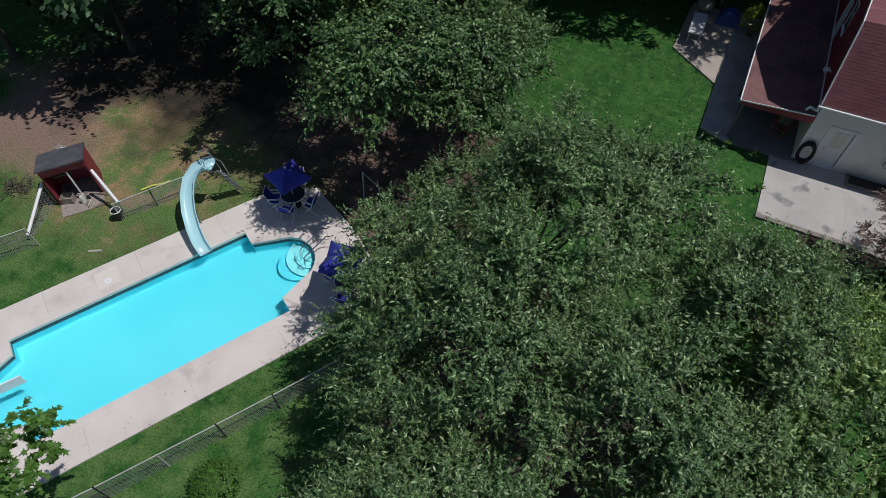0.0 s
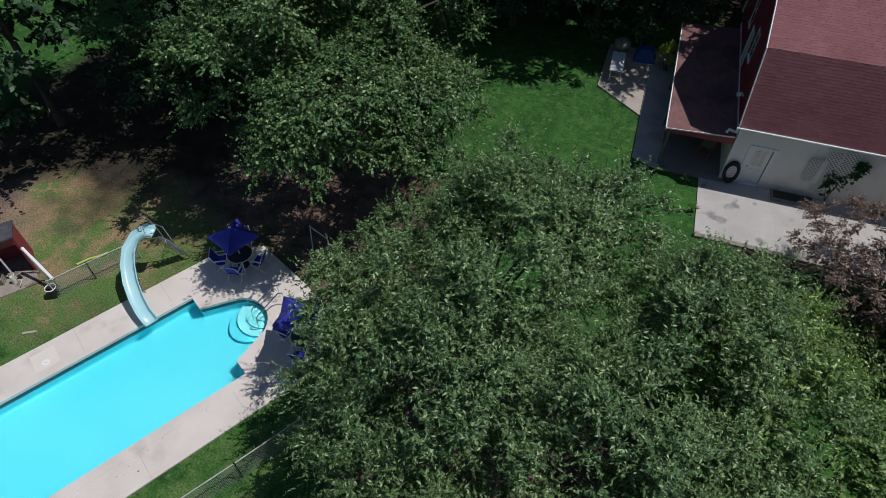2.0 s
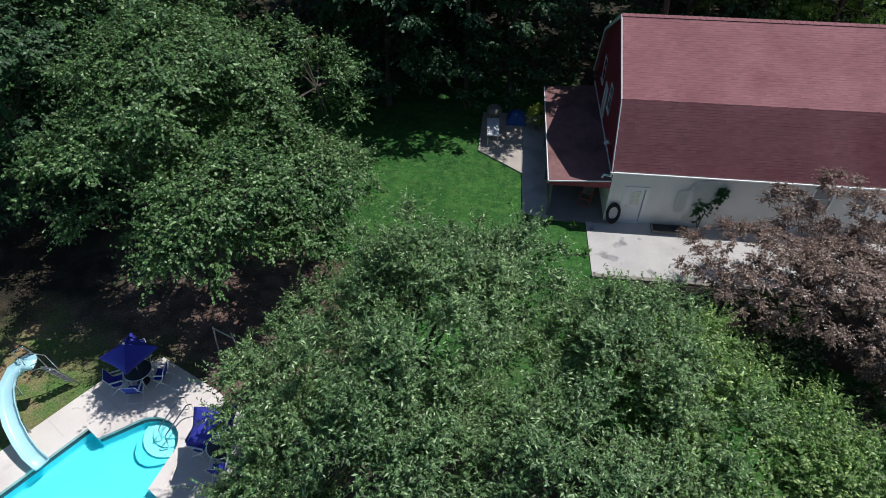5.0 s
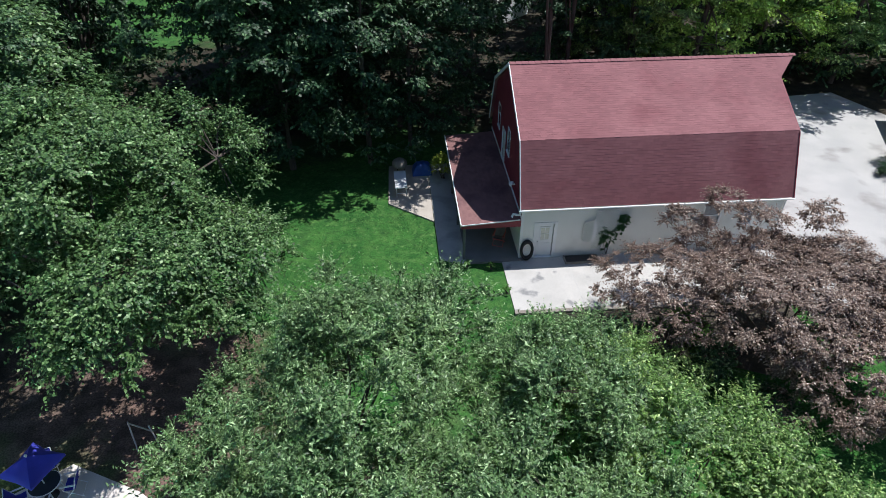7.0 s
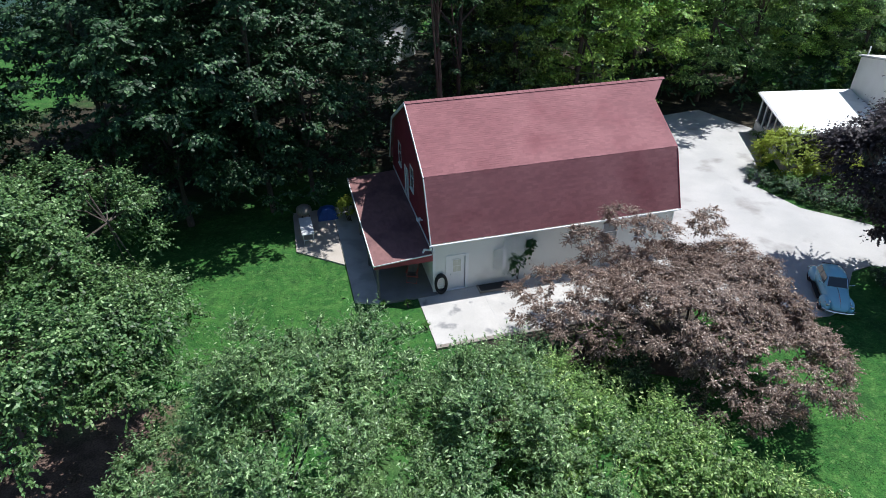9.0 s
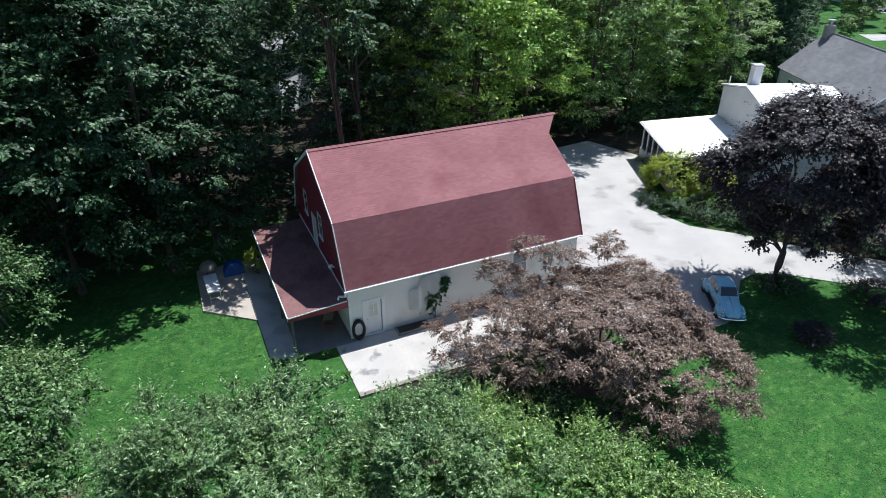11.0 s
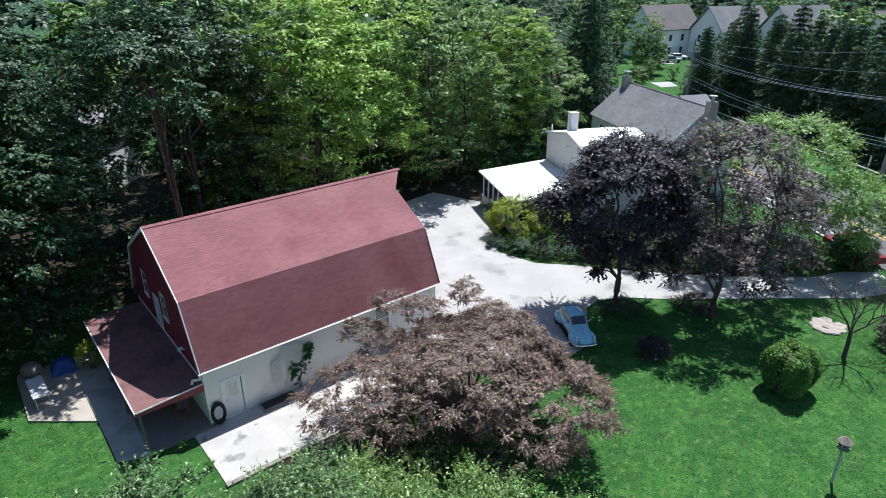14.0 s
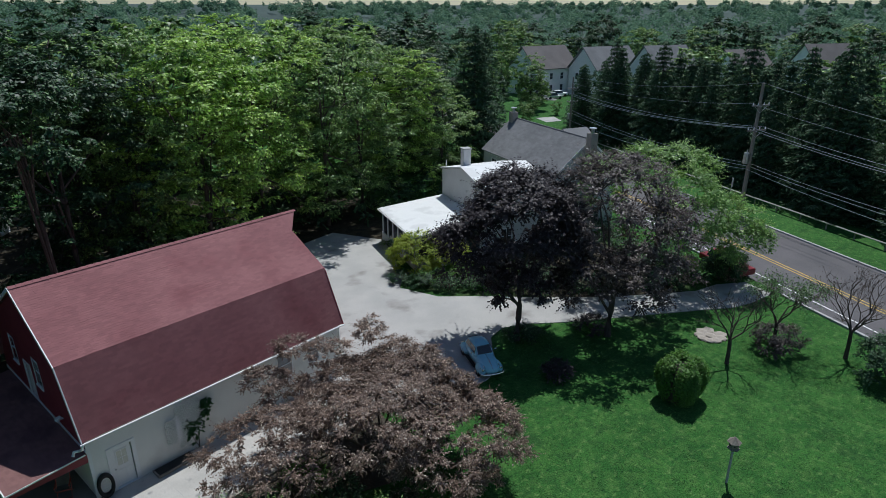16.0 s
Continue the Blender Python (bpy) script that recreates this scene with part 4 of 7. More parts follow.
for va, vb in ((0.9, 5.2), (9.6, 5.2)):
    vs = [bm.verts.new(p) for dz in (0.0, 0.12) for p in ((6.55, va, 5.96 + dz), (13.1, va, 5.96 + dz), (13.1, vb, 6.9 + dz), (6.55, vb, 6.9 + dz))]
    for f in ((3, 2, 1, 0), (4, 5, 6, 7), (0, 1, 5, 4), (1, 2, 6, 5), (3, 0, 4, 7)):
        bm.faces.new([vs[i] for i in f])
part("low_roof", bm, M_WROOF, house, "shallow white roof")
ch = part("chimney", boxes(((7.7, 6.9, 5.9), (8.4, 7.6, 8.1)), bev=0.02), M_STUCCO, house, "white rendered chimney")
part("chimney_cap", boxes(((7.64, 6.84, 8.1), (8.46, 7.66, 8.2))), M_SLAB, ch)
bm = bmesh.new()
tube(bm, [(7.0, 9.2, 5.9), (7.0, 9.2, 6.8)], 0.06, None, 8)
part("vent_pipe", bm, M_METAL, house)
# main block with grey gable roof
V0, V1, UE, UR, UF, ZE, ZR = 2.7, 16.5, 14.5, 18.2, 21.9, 5.8, 9.0
wall_u(UE + 0.2, V0 + 0.2, V1 - 0.2, 0, 5.75, [rect(10.5, 3.8, 11.5, 5.2), rect(13.5, 3.8, 14.5, 5.2)])
for v in (11.5, 14.5):
    window(house, Matrix.Translation((UE + 0.2, v, 3.8)) @ Matrix.Rotation(radians(-90), 4, "Z"), 1.0, 1.4, 2, 2)
wall_u(UF - 0.4, V0 + 0.2, V1 - 0.2, 0, 5.75)
gp_ = [(UE + 0.2, 0), (UF - 0.2, 0), (UF - 0.2, 5.75), (UR, 8.85), (UE + 0.2, 5.75)]
part("wall", upright(gp_, [rect(16.2, 1.0, 17.2, 2.4), rect(19.0, 1.0, 20.0, 2.4), rect(16.2, 3.8, 17.2, 5.2), rect(19.0, 3.8, 20.0, 5.2)], 0.2), M_STUCCO, house, m=pose(0, V0 + 0.2, 0))
for u in (16.2, 19.0):
    for z in (1.0, 3.8):
        window(house, pose(u, V0 + 0.2, z), 1.0, 1.4, 2, 2)
part("wall", upright(gp_, [], 0.2), M_STUCCO, house, m=pose(0, V1 - 0.4, 0))
sl = math.hypot(UR - UE, ZR - ZE)
shingled("shingles", house, (UE, V1, ZE), (0, -1, 0), (UR - UE, 0, ZR - ZE), V1 - V0, sl, M_GREYROOF, 0.24, 0.45, "grey asphalt shingles")
shingled("shingles", house, (UF, V0, ZE), (0, 1, 0), (UR - UF, 0, ZR - ZE), V1 - V0, sl, M_GREYROOF, 0.24, 0.45, "grey asphalt shingles")
bm = bmesh.new()
tube(bm, [(UR, V0 - 0.03, ZR + 0.0), (UR, V1 + 0.03, ZR + 0.0)], 0.07, None, 6)
part("ridge_cap", bm, M_GREYROOF, house)
bm = bmesh.new()
for u in (UE, UF):
    beam(bm, (u, V0 - 0.03, ZE - 0.08), (UR, V0 - 0.03, ZR - 0.08), 0.04, 0.18)
part("rake_trim", bm, M_WHITE, house)
# dormer on the road side
part("dormer_wall", boxes(((19.2, 6.0, 7.0), (21.0, 8.6, 8.3))), M_STUCCO, house)
bm = bmesh.new()
vs = [bm.verts.new(p) for p in ((18.4, 5.8, 8.3), (21.2, 5.8, 8.3), (21.2, 7.3, 9.15), (18.4, 7.3, 9.15), (21.2, 8.8, 8.3), (18.4, 8.8, 8.3))]
for f in ((0, 1, 2, 3), (3, 2, 4, 5), (0, 3, 5), (1, 4, 2), (0, 5, 4, 1)):
    bm.faces.new([vs[i] for i in f])
part("dormer_roof", bm, M_GREYROOF, house)
for nm, u, v, zt in (("chimney", 18.0, 15.9, 9.6), ("chimney", 18.0, 2.2, 9.6)):
    c = part(nm, boxes(((u - 0.36, v - 0.36, 5.0 if v > 5 else 0.0), (u + 0.36, v + 0.36, zt)), bev=0.02), M_TAN, house, "weathered brick chimney")
    bm = bmesh.new()
    tube(bm, [(u, v, zt), (u, v, zt + 0.35)], 0.16, 0.14, 10)
    part("chimney_pot", bm, M_METAL, c)
    bm = bmesh.new()
    tube(bm, [(u, v, zt + 0.4), (u, v, zt + 0.48)], 0.34, 0.34, 12)
    tube(bm, [(u, v, zt + 0.3), (u, v, zt + 0.42)], 0.03, 0.03, 6)
    part("chimney_cap", bm, M_METAL, c)

# ---- things by the barn ----
def B(x, y, z=0, rot=0.0):
    return BARN @ pose(x, y, z, 0, 0, rot)


def empty_at(name, m, label, category, group=""):
    ob = thing(name, (0, 0, 0), 0, label, category, group)
    ob.matrix_basis = m
    return ob


def ring_tube(bm, R, r, n=28, seg=10, m=None, squash=1.0):
    rows = []
    for i in range(n):
        a = 2 * math.pi * i / n
        row = []
        for k in range(seg):
            b = 2 * math.pi * k / seg
            p = Vector(((R + r * math.cos(b)) * math.cos(a), r * squash * math.sin(b), (R + r * math.cos(b)) * math.sin(a)))
            row.append(bm.verts.new(m @ p if m else p))
        rows.append(row)
    for i in range(n):
        for k in range(seg):
            bm.faces.new((rows[i][k], rows[i][(k + 1) % seg], rows[(i + 1) % n][(k + 1) % seg], rows[(i + 1) % n][k]))


# tractor tyre leaning on the wall with a pale basket inside
ty = empty_at("tyre", B(0.51, 0.1, 0.66) @ pose(0, 0, 0, -5), "large black tyre leaning against the barn wall", "tyre")
bm = bmesh.new()
ring_tube(bm, 0.49, 0.115, squash=1.0, m=Matrix.Diagonal((0.58, 1, 1.0, 1)))
part("tread", bm, M_RUBBER, ty, smooth=True)
bm = bmesh.new()
for k in range(5):
    z = -0.25 + k * 0.13
    beam(bm, (-0.16, 0.02, z), (0.16, 0.02, z), 0.02, 0.07)
beam(bm, (-0.15, 0.03, -0.3), (-0.15, 0.03, 0.32), 0.03)
beam(bm, (0.15, 0.03, -0.3), (0.15, 0.03, 0.32), 0.03)
part("rack", bm, M_WHITE, ty, "pale grey slatted rack inside the tyre")

# lattice trellis in stepped panels, with a climbing vine
la = empty_at("trellis", B(0, 0.13, 0.05), "white diamond lattice trellis on the barn wall", "trellis")


def lattice(x0, z0, x1, z1, y):
    """Diagonal slats of one panel, each a bar of its own."""
    w, h = x1 - x0, z1 - z0
    k = -h
    while k < w:
        a0, a1 = max(0, k), min(w, k + h)
        if a1 - a0 > 0.02:
            for xa, xb, dy in ((x0 + a0, x0 + a1, 0.0), (x1 - a0, x1 - a1, -0.009)):
                bm = bmesh.new()
                beam(bm, (xa, y + dy, z0 + a0 - k), (xb, y + dy, z0 + a1 - k), 0.008, 0.04)
                part("slat", bm, M_WHITE, la)
        k += 0.155


for x0, z0, x1, z1, y in ((3.3, 0.9, 4.0, 2.2, 0.0), (3.82, 0.45, 4.45, 2.75, 0.022), (4.45, 0.9, 5.05, 2.85, 0.0)):
    lattice(x0, z0, x1, z1, y)
vine = empty_at("climbing_vine", B(4.75, 0.21), "dark green climbing vine on the trellis", "vine")
c, nr, al, cc = crown_points([(-0.25, -0.01, 1.0, 0.32, 0.05, 0.85), (0.5, -0.06, 1.9, 0.32, 0.06, 0.6), (0.05, -0.04, 1.2, 0.32, 0.05, 0.5)], 110, 0.15, 8, 6, hollow=0.1)
behind = []
for x0, z0, x1, z1 in ((3.3, 0.9, 4.0, 2.2), (3.82, 0.45, 4.45, 2.75), (4.45, 0.9, 5.05, 2.85)):
    n = int(1000 * (x1 - x0) * (z1 - z0))
    behind.append(np.stack([rng.uniform(x0 + 0.05, x1 - 0.05, n) - 4.75, rng.uniform(-0.03, 0.01, n), rng.uniform(z0 + 0.05, z1 - 0.05, n)], 1))
behind = np.concatenate(behind)
c, nr, al = np.concatenate([c, behind]), np.concatenate([nr, unit(rng.normal(size=behind.shape) * 0.4 + [0, -1, 0.4])]), np.concatenate([al, rng.normal(size=behind.shape)])
fo = tagged(new("foliage", quad_mesh("foliage", leaf_quads(c, nr, 0.09, 0.8, 0.3, al), LM_VINE)), kind="stuff")
fo.parent = vine
bm = bmesh.new()
tube(bm, [(0, 0, 0.0), (0.05, -0.02, 0.9), (0.3, -0.02, 2.1)], 0.025, 0.008, 5)
tube(bm, [(0, 0, 0.02), (-0.2, -0.02, 0.6), (-0.3, -0.02, 1.0)], 0.02, 0.006, 5)
part("stem", bm, M_BARK, vine)
# low planter frame and mat at the wall
pf = empty_at("planter_box", B(3.3, -0.15, 0.05), "low dark planting bed edged with a pale frame", "planter")
part("soil", boxes(((-0.8, -0.28, 0.0), (0.9, 0.3, 0.08))), M_DARK, pf)
part("edging", boxes(((-0.86, -0.34, 0), (0.96, -0.28, 0.12)), ((-0.86, -0.28, 0), (-0.8, 0.3, 0.12))), M_WOODGREY, pf)


def folding_chair(m, fabric, frame_m, label, name="patio_chair", group=""):
    """A tube chair with a fabric seat and back; faces -y."""
    ob = empty_at(name, m, label, "chair", group)
    r = 0.014
    for sx in (-0.27, 0.27):
        bm = bmesh.new()
        tube(bm, [(sx, -0.26, 0), (sx, 0.1, 0.42), (sx, 0.3, 0.98)], r, None, 6)
        part("leg", bm, frame_m, ob)
        bm = bmesh.new()
        tube(bm, [(sx, 0.3, 0), (sx, -0.22, 0.44), (sx, -0.26, 0.64), (sx, 0.2, 0.66)], r, None, 6)
        part("leg", bm, frame_m, ob)
        part("armrest", boxes(((sx - 0.03, -0.27, 0.65), (sx + 0.03, 0.22, 0.68)), bev=0.006), frame_m, ob)
    for y, z in ((-0.24, 0.014), (0.3, 0.98), (-0.22, 0.44), (0.28, 0.03)):
        bm = bmesh.new()
        tube(bm, [(-0.27, y, z), (0.27, y, z)], r, None, 6)
        part("crossbar", bm, frame_m, ob)
    bm = bmesh.new()
    vs = []
    for y, z in ((-0.22, 0.43), (-0.02, 0.40), (0.14, 0.43)):
        vs.append([bm.verts.new((x, y, z + dz)) for dz in (0, 0.02) for x in (-0.25, 0.25)])
    for a, b in zip(vs, vs[1:]):
        bm.faces.new((a[2], a[3], b[3], b[2]))
        bm.faces.new((a[1], a[0], b[0], b[1]))
        bm.faces.new((a[0], a[2], b[2], b[0]))
        bm.faces.new((a[3], a[1], b[1], b[3]))
    part("seat", bm, fabric, ob)
    bm = bmesh.new()
    vs = []
    for y, z in ((0.14, 0.48), (0.22, 0.72), (0.3, 0.96)):
        vs.append([bm.verts.new((x, y + dy, z)) for dy in (-0.02, 0) for x in (-0.25, 0.25)])
    for a, b in zip(vs, vs[1:]):
        bm.faces.new((a[0], a[1], b[1], b[0]))
        bm.faces.new((a[3], a[2], b[2], b[3]))
        bm.faces.new((a[2], a[0], b[0], b[2]))
        bm.faces.new((a[1], a[3], b[3], b[1]))
    part("backrest", bm, fabric, ob)
    return ob


folding_chair(B(-0.7, 1.5, 0.1, -25), M_POSTWOOD, M_ORANGE, "rust red metal chair under the porch", "metal_chair")

# white folding table on its slab
tb = empty_at("folding_table", B(-5.74, 7.5, 0.08, 2), "white folding table on a concrete slab", "table")
part("tabletop", boxes(((-0.36, -1.0, 0.68), (0.36, 1.0, 0.73)), bev=0.01), M_WHITE, tb)
for sx in (-0.28, 0.28):
    for sy in (-0.85, 0.85):
        bm = bmesh.new()
        tube(bm, [(sx, sy, 0), (sx, sy, 0.68)], 0.018, None, 6)
        part("leg", bm, M_WHITE, tb)
for sy in (-0.85, 0.85):
    bm = bmesh.new()
    tube(bm, [(-0.28, sy, 0.25), (0.28, sy, 0.25)], 0.014, None, 6)
    part("stretcher", bm, M_WHITE, tb)
# covered round grill
gr = empty_at("barbecue_grill", B(-5.75, 9.45, 0.08), "round grill under a faded grey cover", "grill")
bm = bmesh.new()
bmesh.ops.create_uvsphere(bm, u_segments=16, v_segments=10, radius=0.48)
for v in bm.verts:
    v.co.z = max(-0.2, v.co.z) * 0.8 + 0.68
    v.co.x *= 1.0 + 0.05 * math.sin(7 * v.co.y)
part("cover", bm, M_WOODGREY, gr, smooth=True)
for k in range(3):
    a = k * 2.09
    bm = bmesh.new()
    tube(bm, [(0.36 * math.cos(a), 0.36 * math.sin(a), 0), (0.2 * math.cos(a), 0.2 * math.sin(a), 0.6)], 0.02, None, 6)
    part("leg", bm, M_DARK, gr)
# tarp-covered heap
bt = empty_at("tarpaulin", B(-4.35, 9.5, 0.06), "crumpled blue tarpaulin over a low heap", "tarpaulin")
bm = bmesh.new()
bmesh.ops.create_grid(bm, x_segments=22, y_segments=18, size=1.0)
for v in bm.verts:
    e = max(abs(v.co.x), abs(v.co.y))
    v.co.z = 0.72 * max(0.0, 1 - e ** 3) ** 0.7 + 0.12 * noise.noise(v.co * 3.1) * (1 - e * 0.7) + 0.02
    v.co.x, v.co.y = v.co.x * 0.62 + 0.03 * noise.noise(v.co * 5), v.co.y * 0.5
    v.co.z = max(0.02, v.co.z)
part("sheet", bm, M_TARP, bt, smooth=True)
part("load", boxes(((-0.5, -0.38, 0), (0.5, 0.38, 0.3))), M_DARK, bt)
shrub("shrub", tuple(B(-3.2, 8.6).translation[:2]) + (0,), [(0, 0, 0.9, 0.5, 0.5, 0.9)], LM_HEDGE, 0.09, 34, 0.3, 12, 6, "yellow-green shrub at the porch edge")
# weeds at the slab edge
for i, (x, y) in enumerate(((-2.6, -0.3), (-1.4, -0.55), (-0.9, -2.4))):
    q = B(x, y).translation
    shrub("weed", (q.x, q.y, 0), [(0, 0, 0.16, 0.2, 0.2, 0.2)], LM_BOX, 0.07, 8, 0.16, 6, 5, "low green weed at the slab edge", "plant", 3)

# ---- pool side ----
def umbrella(m, label, ribs=4, R=0.98, top=2.5):
    ob = empty_at("parasol", m, label, "parasol", "blue parasols by the pool")
    bm = bmesh.new()
    tube(bm, [(0, 0, 0), (0, 0, top + 0.03)], 0.025, None, 8)
    part("pole", bm, M_WHITE, ob)
    bm = bmesh.new()
    tube(bm, [(0, 0, 0), (0, 0, 0.08), (0, 0, 0.3)], 0.24, 0.04, 14)
    part("base", bm, M_DARK, ob)
    bm = bmesh.new()
    bmesh.ops.create_uvsphere(bm, u_segments=8, v_segments=6, radius=0.05, matrix=Matrix.Translation((0, 0, top + 0.06)))
    part("finial", bm, M_WHITE, ob)
    for k in range(ribs):
        a0, a1 = 2 * math.pi * k / ribs, 2 * math.pi * (k + 1) / ribs
        bm = bmesh.new()
        rows = []
        for f in (0.02, 0.25, 0.5, 0.75, 1.0):
            z = top - 0.34 * f - 0.1 * f * f
            row = []
            for g in (0, 0.25, 0.5, 0.75, 1):
                a = a0 + (a1 - a0) * g
                slack = 1 - abs(2 * g - 1) ** 1.5
                s = f * R * math.cos((a1 - a0) / 2) / math.cos(a - (a0 + a1) / 2) * (1 - 0.1 * f * slack)
                row.append(bm.verts.new((s * math.cos(a), s * math.sin(a), z - 0.06 * f * slack)))
            rows.append(row)
        row = [bm.verts.new((v.co.x, v.co.y, v.co.z - 0.1)) for v in rows[-1]]
        rows.append(row)
        for a, b in zip(rows, rows[1:]):
            for i in range(4):
                bm.faces.new((a[i], a[i + 1], b[i + 1], b[i]))
        part("canopy_panel", bm, M_BLUE, ob, smooth=True)
        bm = bmesh.new()
        tube(bm, [(0, 0, top - 0.06), (R * math.cos(a0), R * math.sin(a0), top - 0.5)], 0.008, None, 4)
        part("rib", bm, M_WHITE, ob)
    return ob


def patio_table(m, label):
    ob = empty_at("patio_table", m, label, "table", "tables by the pool")
    bm = bmesh.new()
    tube(bm, [(0, 0, 0.68), (0, 0, 0.71)], 0.5, None, 28)
    part("tabletop", bm, M_PANE, ob, "dark glass top")
    bm = bmesh.new()
    ring_tube(bm, 0.5, 0.018, 32, 6, Matrix.Translation((0, 0, 0.695)) @ Matrix.Rotation(radians(90), 4, "X"))
    part("rim", bm, M_WHITE, ob)
    for k in range(4):
        a = math.pi / 4 + k * math.pi / 2
        bm = bmesh.new()
        tube(bm, [(0.42 * math.cos(a), 0.42 * math.sin(a), 0), (0.36 * math.cos(a), 0.36 * math.sin(a), 0.68)], 0.018, None, 6)
        part("leg", bm, M_WHITE, ob)
    return ob


U1, U2 = (-13.42, 11.84), (-8.95, 9.5)
umbrella(pose(*U1, 0.06, 0, 0, 26), "open deep blue square parasol over a patio table", top=2.2)
umbrella(pose(*U2, 0.06, 0, 0, 62), "open deep blue square parasol half under the tree")
patio_table(pose(*U1, 0.06), "round glass patio table with white rim")
patio_table(pose(*U2, 0.06), "round glass patio table with white rim")
for (ux, uy), a, d in ((U1, -76, 0.72), (U1, 212, 0.82), (U1, 12, 0.8), (U1, 118, 0.95), (U2, -76, 0.72), (U2, 178, 0.85), (U2, 20, 0.9)):
    folding_chair(pose(ux + d * math.cos(radians(a)), uy + d * math.sin(radians(a)), 0.06, 0, 0, a - 90), M_BLUE, M_WHITE, "white tube chair with dark blue fabric", group="chairs round the pool tables")

# curved water slide
sl_ = thing("water_slide", (0, 0, 0), 0, "pale blue curved water slide with ladder and rails", "slide")
SP = [(-14.75, 7.95, 0.3), (-15.25, 8.15, 0.36), (-15.75, 8.45, 0.52), (-16.25, 8.85, 0.82), (-16.62, 9.3, 1.18), (-16.82, 9.75, 1.52), (-16.78, 10.2, 1.82), (-16.5, 10.5, 2.02), (-16.15, 10.62, 2.06)]
bm = bmesh.new()
rows = []
for i, p in enumerate(SP):
    p = Vector(p)
    d = Vector(SP[min(i + 1, len(SP) - 1)]) - Vector(SP[max(i - 1, 0)])
    s = Vector((d.y, -d.x, 0)).normalized()
    prof = [(-0.27, 0.2), (-0.24, 0.2), (-0.22, 0.05), (-0.12, 0.0), (0.12, 0.0), (0.22, 0.05), (0.24, 0.2), (0.27, 0.2), (0.25, -0.02), (0.12, -0.05), (-0.12, -0.05), (-0.25, -0.02)]
    rows.append([bm.verts.new(p + s * a + Vector((0, 0, b))) for a, b in prof])
for a, b in zip(rows, rows[1:]):
    for k in range(12):
        bm.faces.new((a[k], a[(k + 1) % 12], b[(k + 1) % 12], b[k]))
bm.faces.new(rows[0])
bm.faces.new(rows[-1][::-1])
bmesh.ops.recalc_face_normals(bm, faces=bm.faces)
part("chute", bm, M_SLIDE, sl_, smooth=True)
for q in ((-0.22, 0.08), (0.22, -0.12)):
    bm = bmesh.new()
    tube(bm, [(-16.1 + q[0] * 0.4, 10.5 - q[1], 1.9), (-16.05 + q[0], 10.85, 1.5), (-15.95 + q[0], 11.3, 0.06)], 0.025, None, 8)
    part("ladder_rail", bm, M_METAL, sl_)
    bm = bmesh.new()
    tube(bm, [(-16.45 + q[0], 10.45 + q[1], 2.05), (-16.5 + q[0], 10.5 + q[1], 2.6), (-16.25 + q[0], 10.7 + q[1], 2.72), (-16.05 + q[0], 10.85, 2.3), (-16.0 + q[0], 10.95, 1.4)], 0.02, None, 8)
    part("hand_rail", bm, M_METAL, sl_)
for k in range(6):
    f = (k + 0.6) / 6.5
    y, z = 10.7 + 0.6 * f, 1.75 - 1.68 * f
    part("tread", boxes(((-16.2, y - 0.07, z), (-15.82, y + 0.07, z + 0.03))), M_METAL, sl_)
bm = bmesh.new()
tube(bm, [(-16.6, 9.3, 1.12), (-16.15, 9.1, 0.06)], 0.025, None, 6)
tube(bm, [(-16.6, 9.3, 1.12), (-16.85, 9.55, 0.02)], 0.025, None, 6)
part("support", bm, M_METAL, sl_)
# step handrail
hr = thing("pool_handrail", (0, 0, 0), 0, "bent chrome handrails over the pool steps", "handrail")
for q in (0.0, 0.5):
    bm = bmesh.new()
    o = Vector((0.42 * q * 1.8, -0.25 * q * 1.8, 0))
    tube(bm, [Vector((-11.12, 11.03, 0.05)) + o, Vector((-11.12, 11.03, 0.78)) + o, Vector((-11.2, 10.9, 0.87)) + o, Vector((-11.58, 9.98, 0.42)) + o, Vector((-11.62, 9.88, 0.3)) + o, Vector((-11.64, 9.84, -0.3)) + o], 0.024, None, 8)
    part("rail", bm, M_CHROME, hr)
# diving board
db = thing("diving_board", (0, 0, 0), 0, "white diving board over the pool's end", "diving board")
bm = bmesh.new()
a, c = Vector((*pool_xy(-2.9, 2.23), 0.55)), Vector((*pool_xy(0.35, 2.23), 0.5))
beam(bm, a, c, 0.05, 0.45)
part("board", bm, M_WHITE, db)
a, c = Vector((*pool_xy(-2.6, 2.23), 0.06)), Vector((*pool_xy(-1.9, 2.23), 0.06))
bm = bmesh.new()
for p in (a, c):
    tube(bm, [p, p + Vector((0, 0, 0.46))], 0.06, None, 8)
part("stand", bm, M_METAL, db)

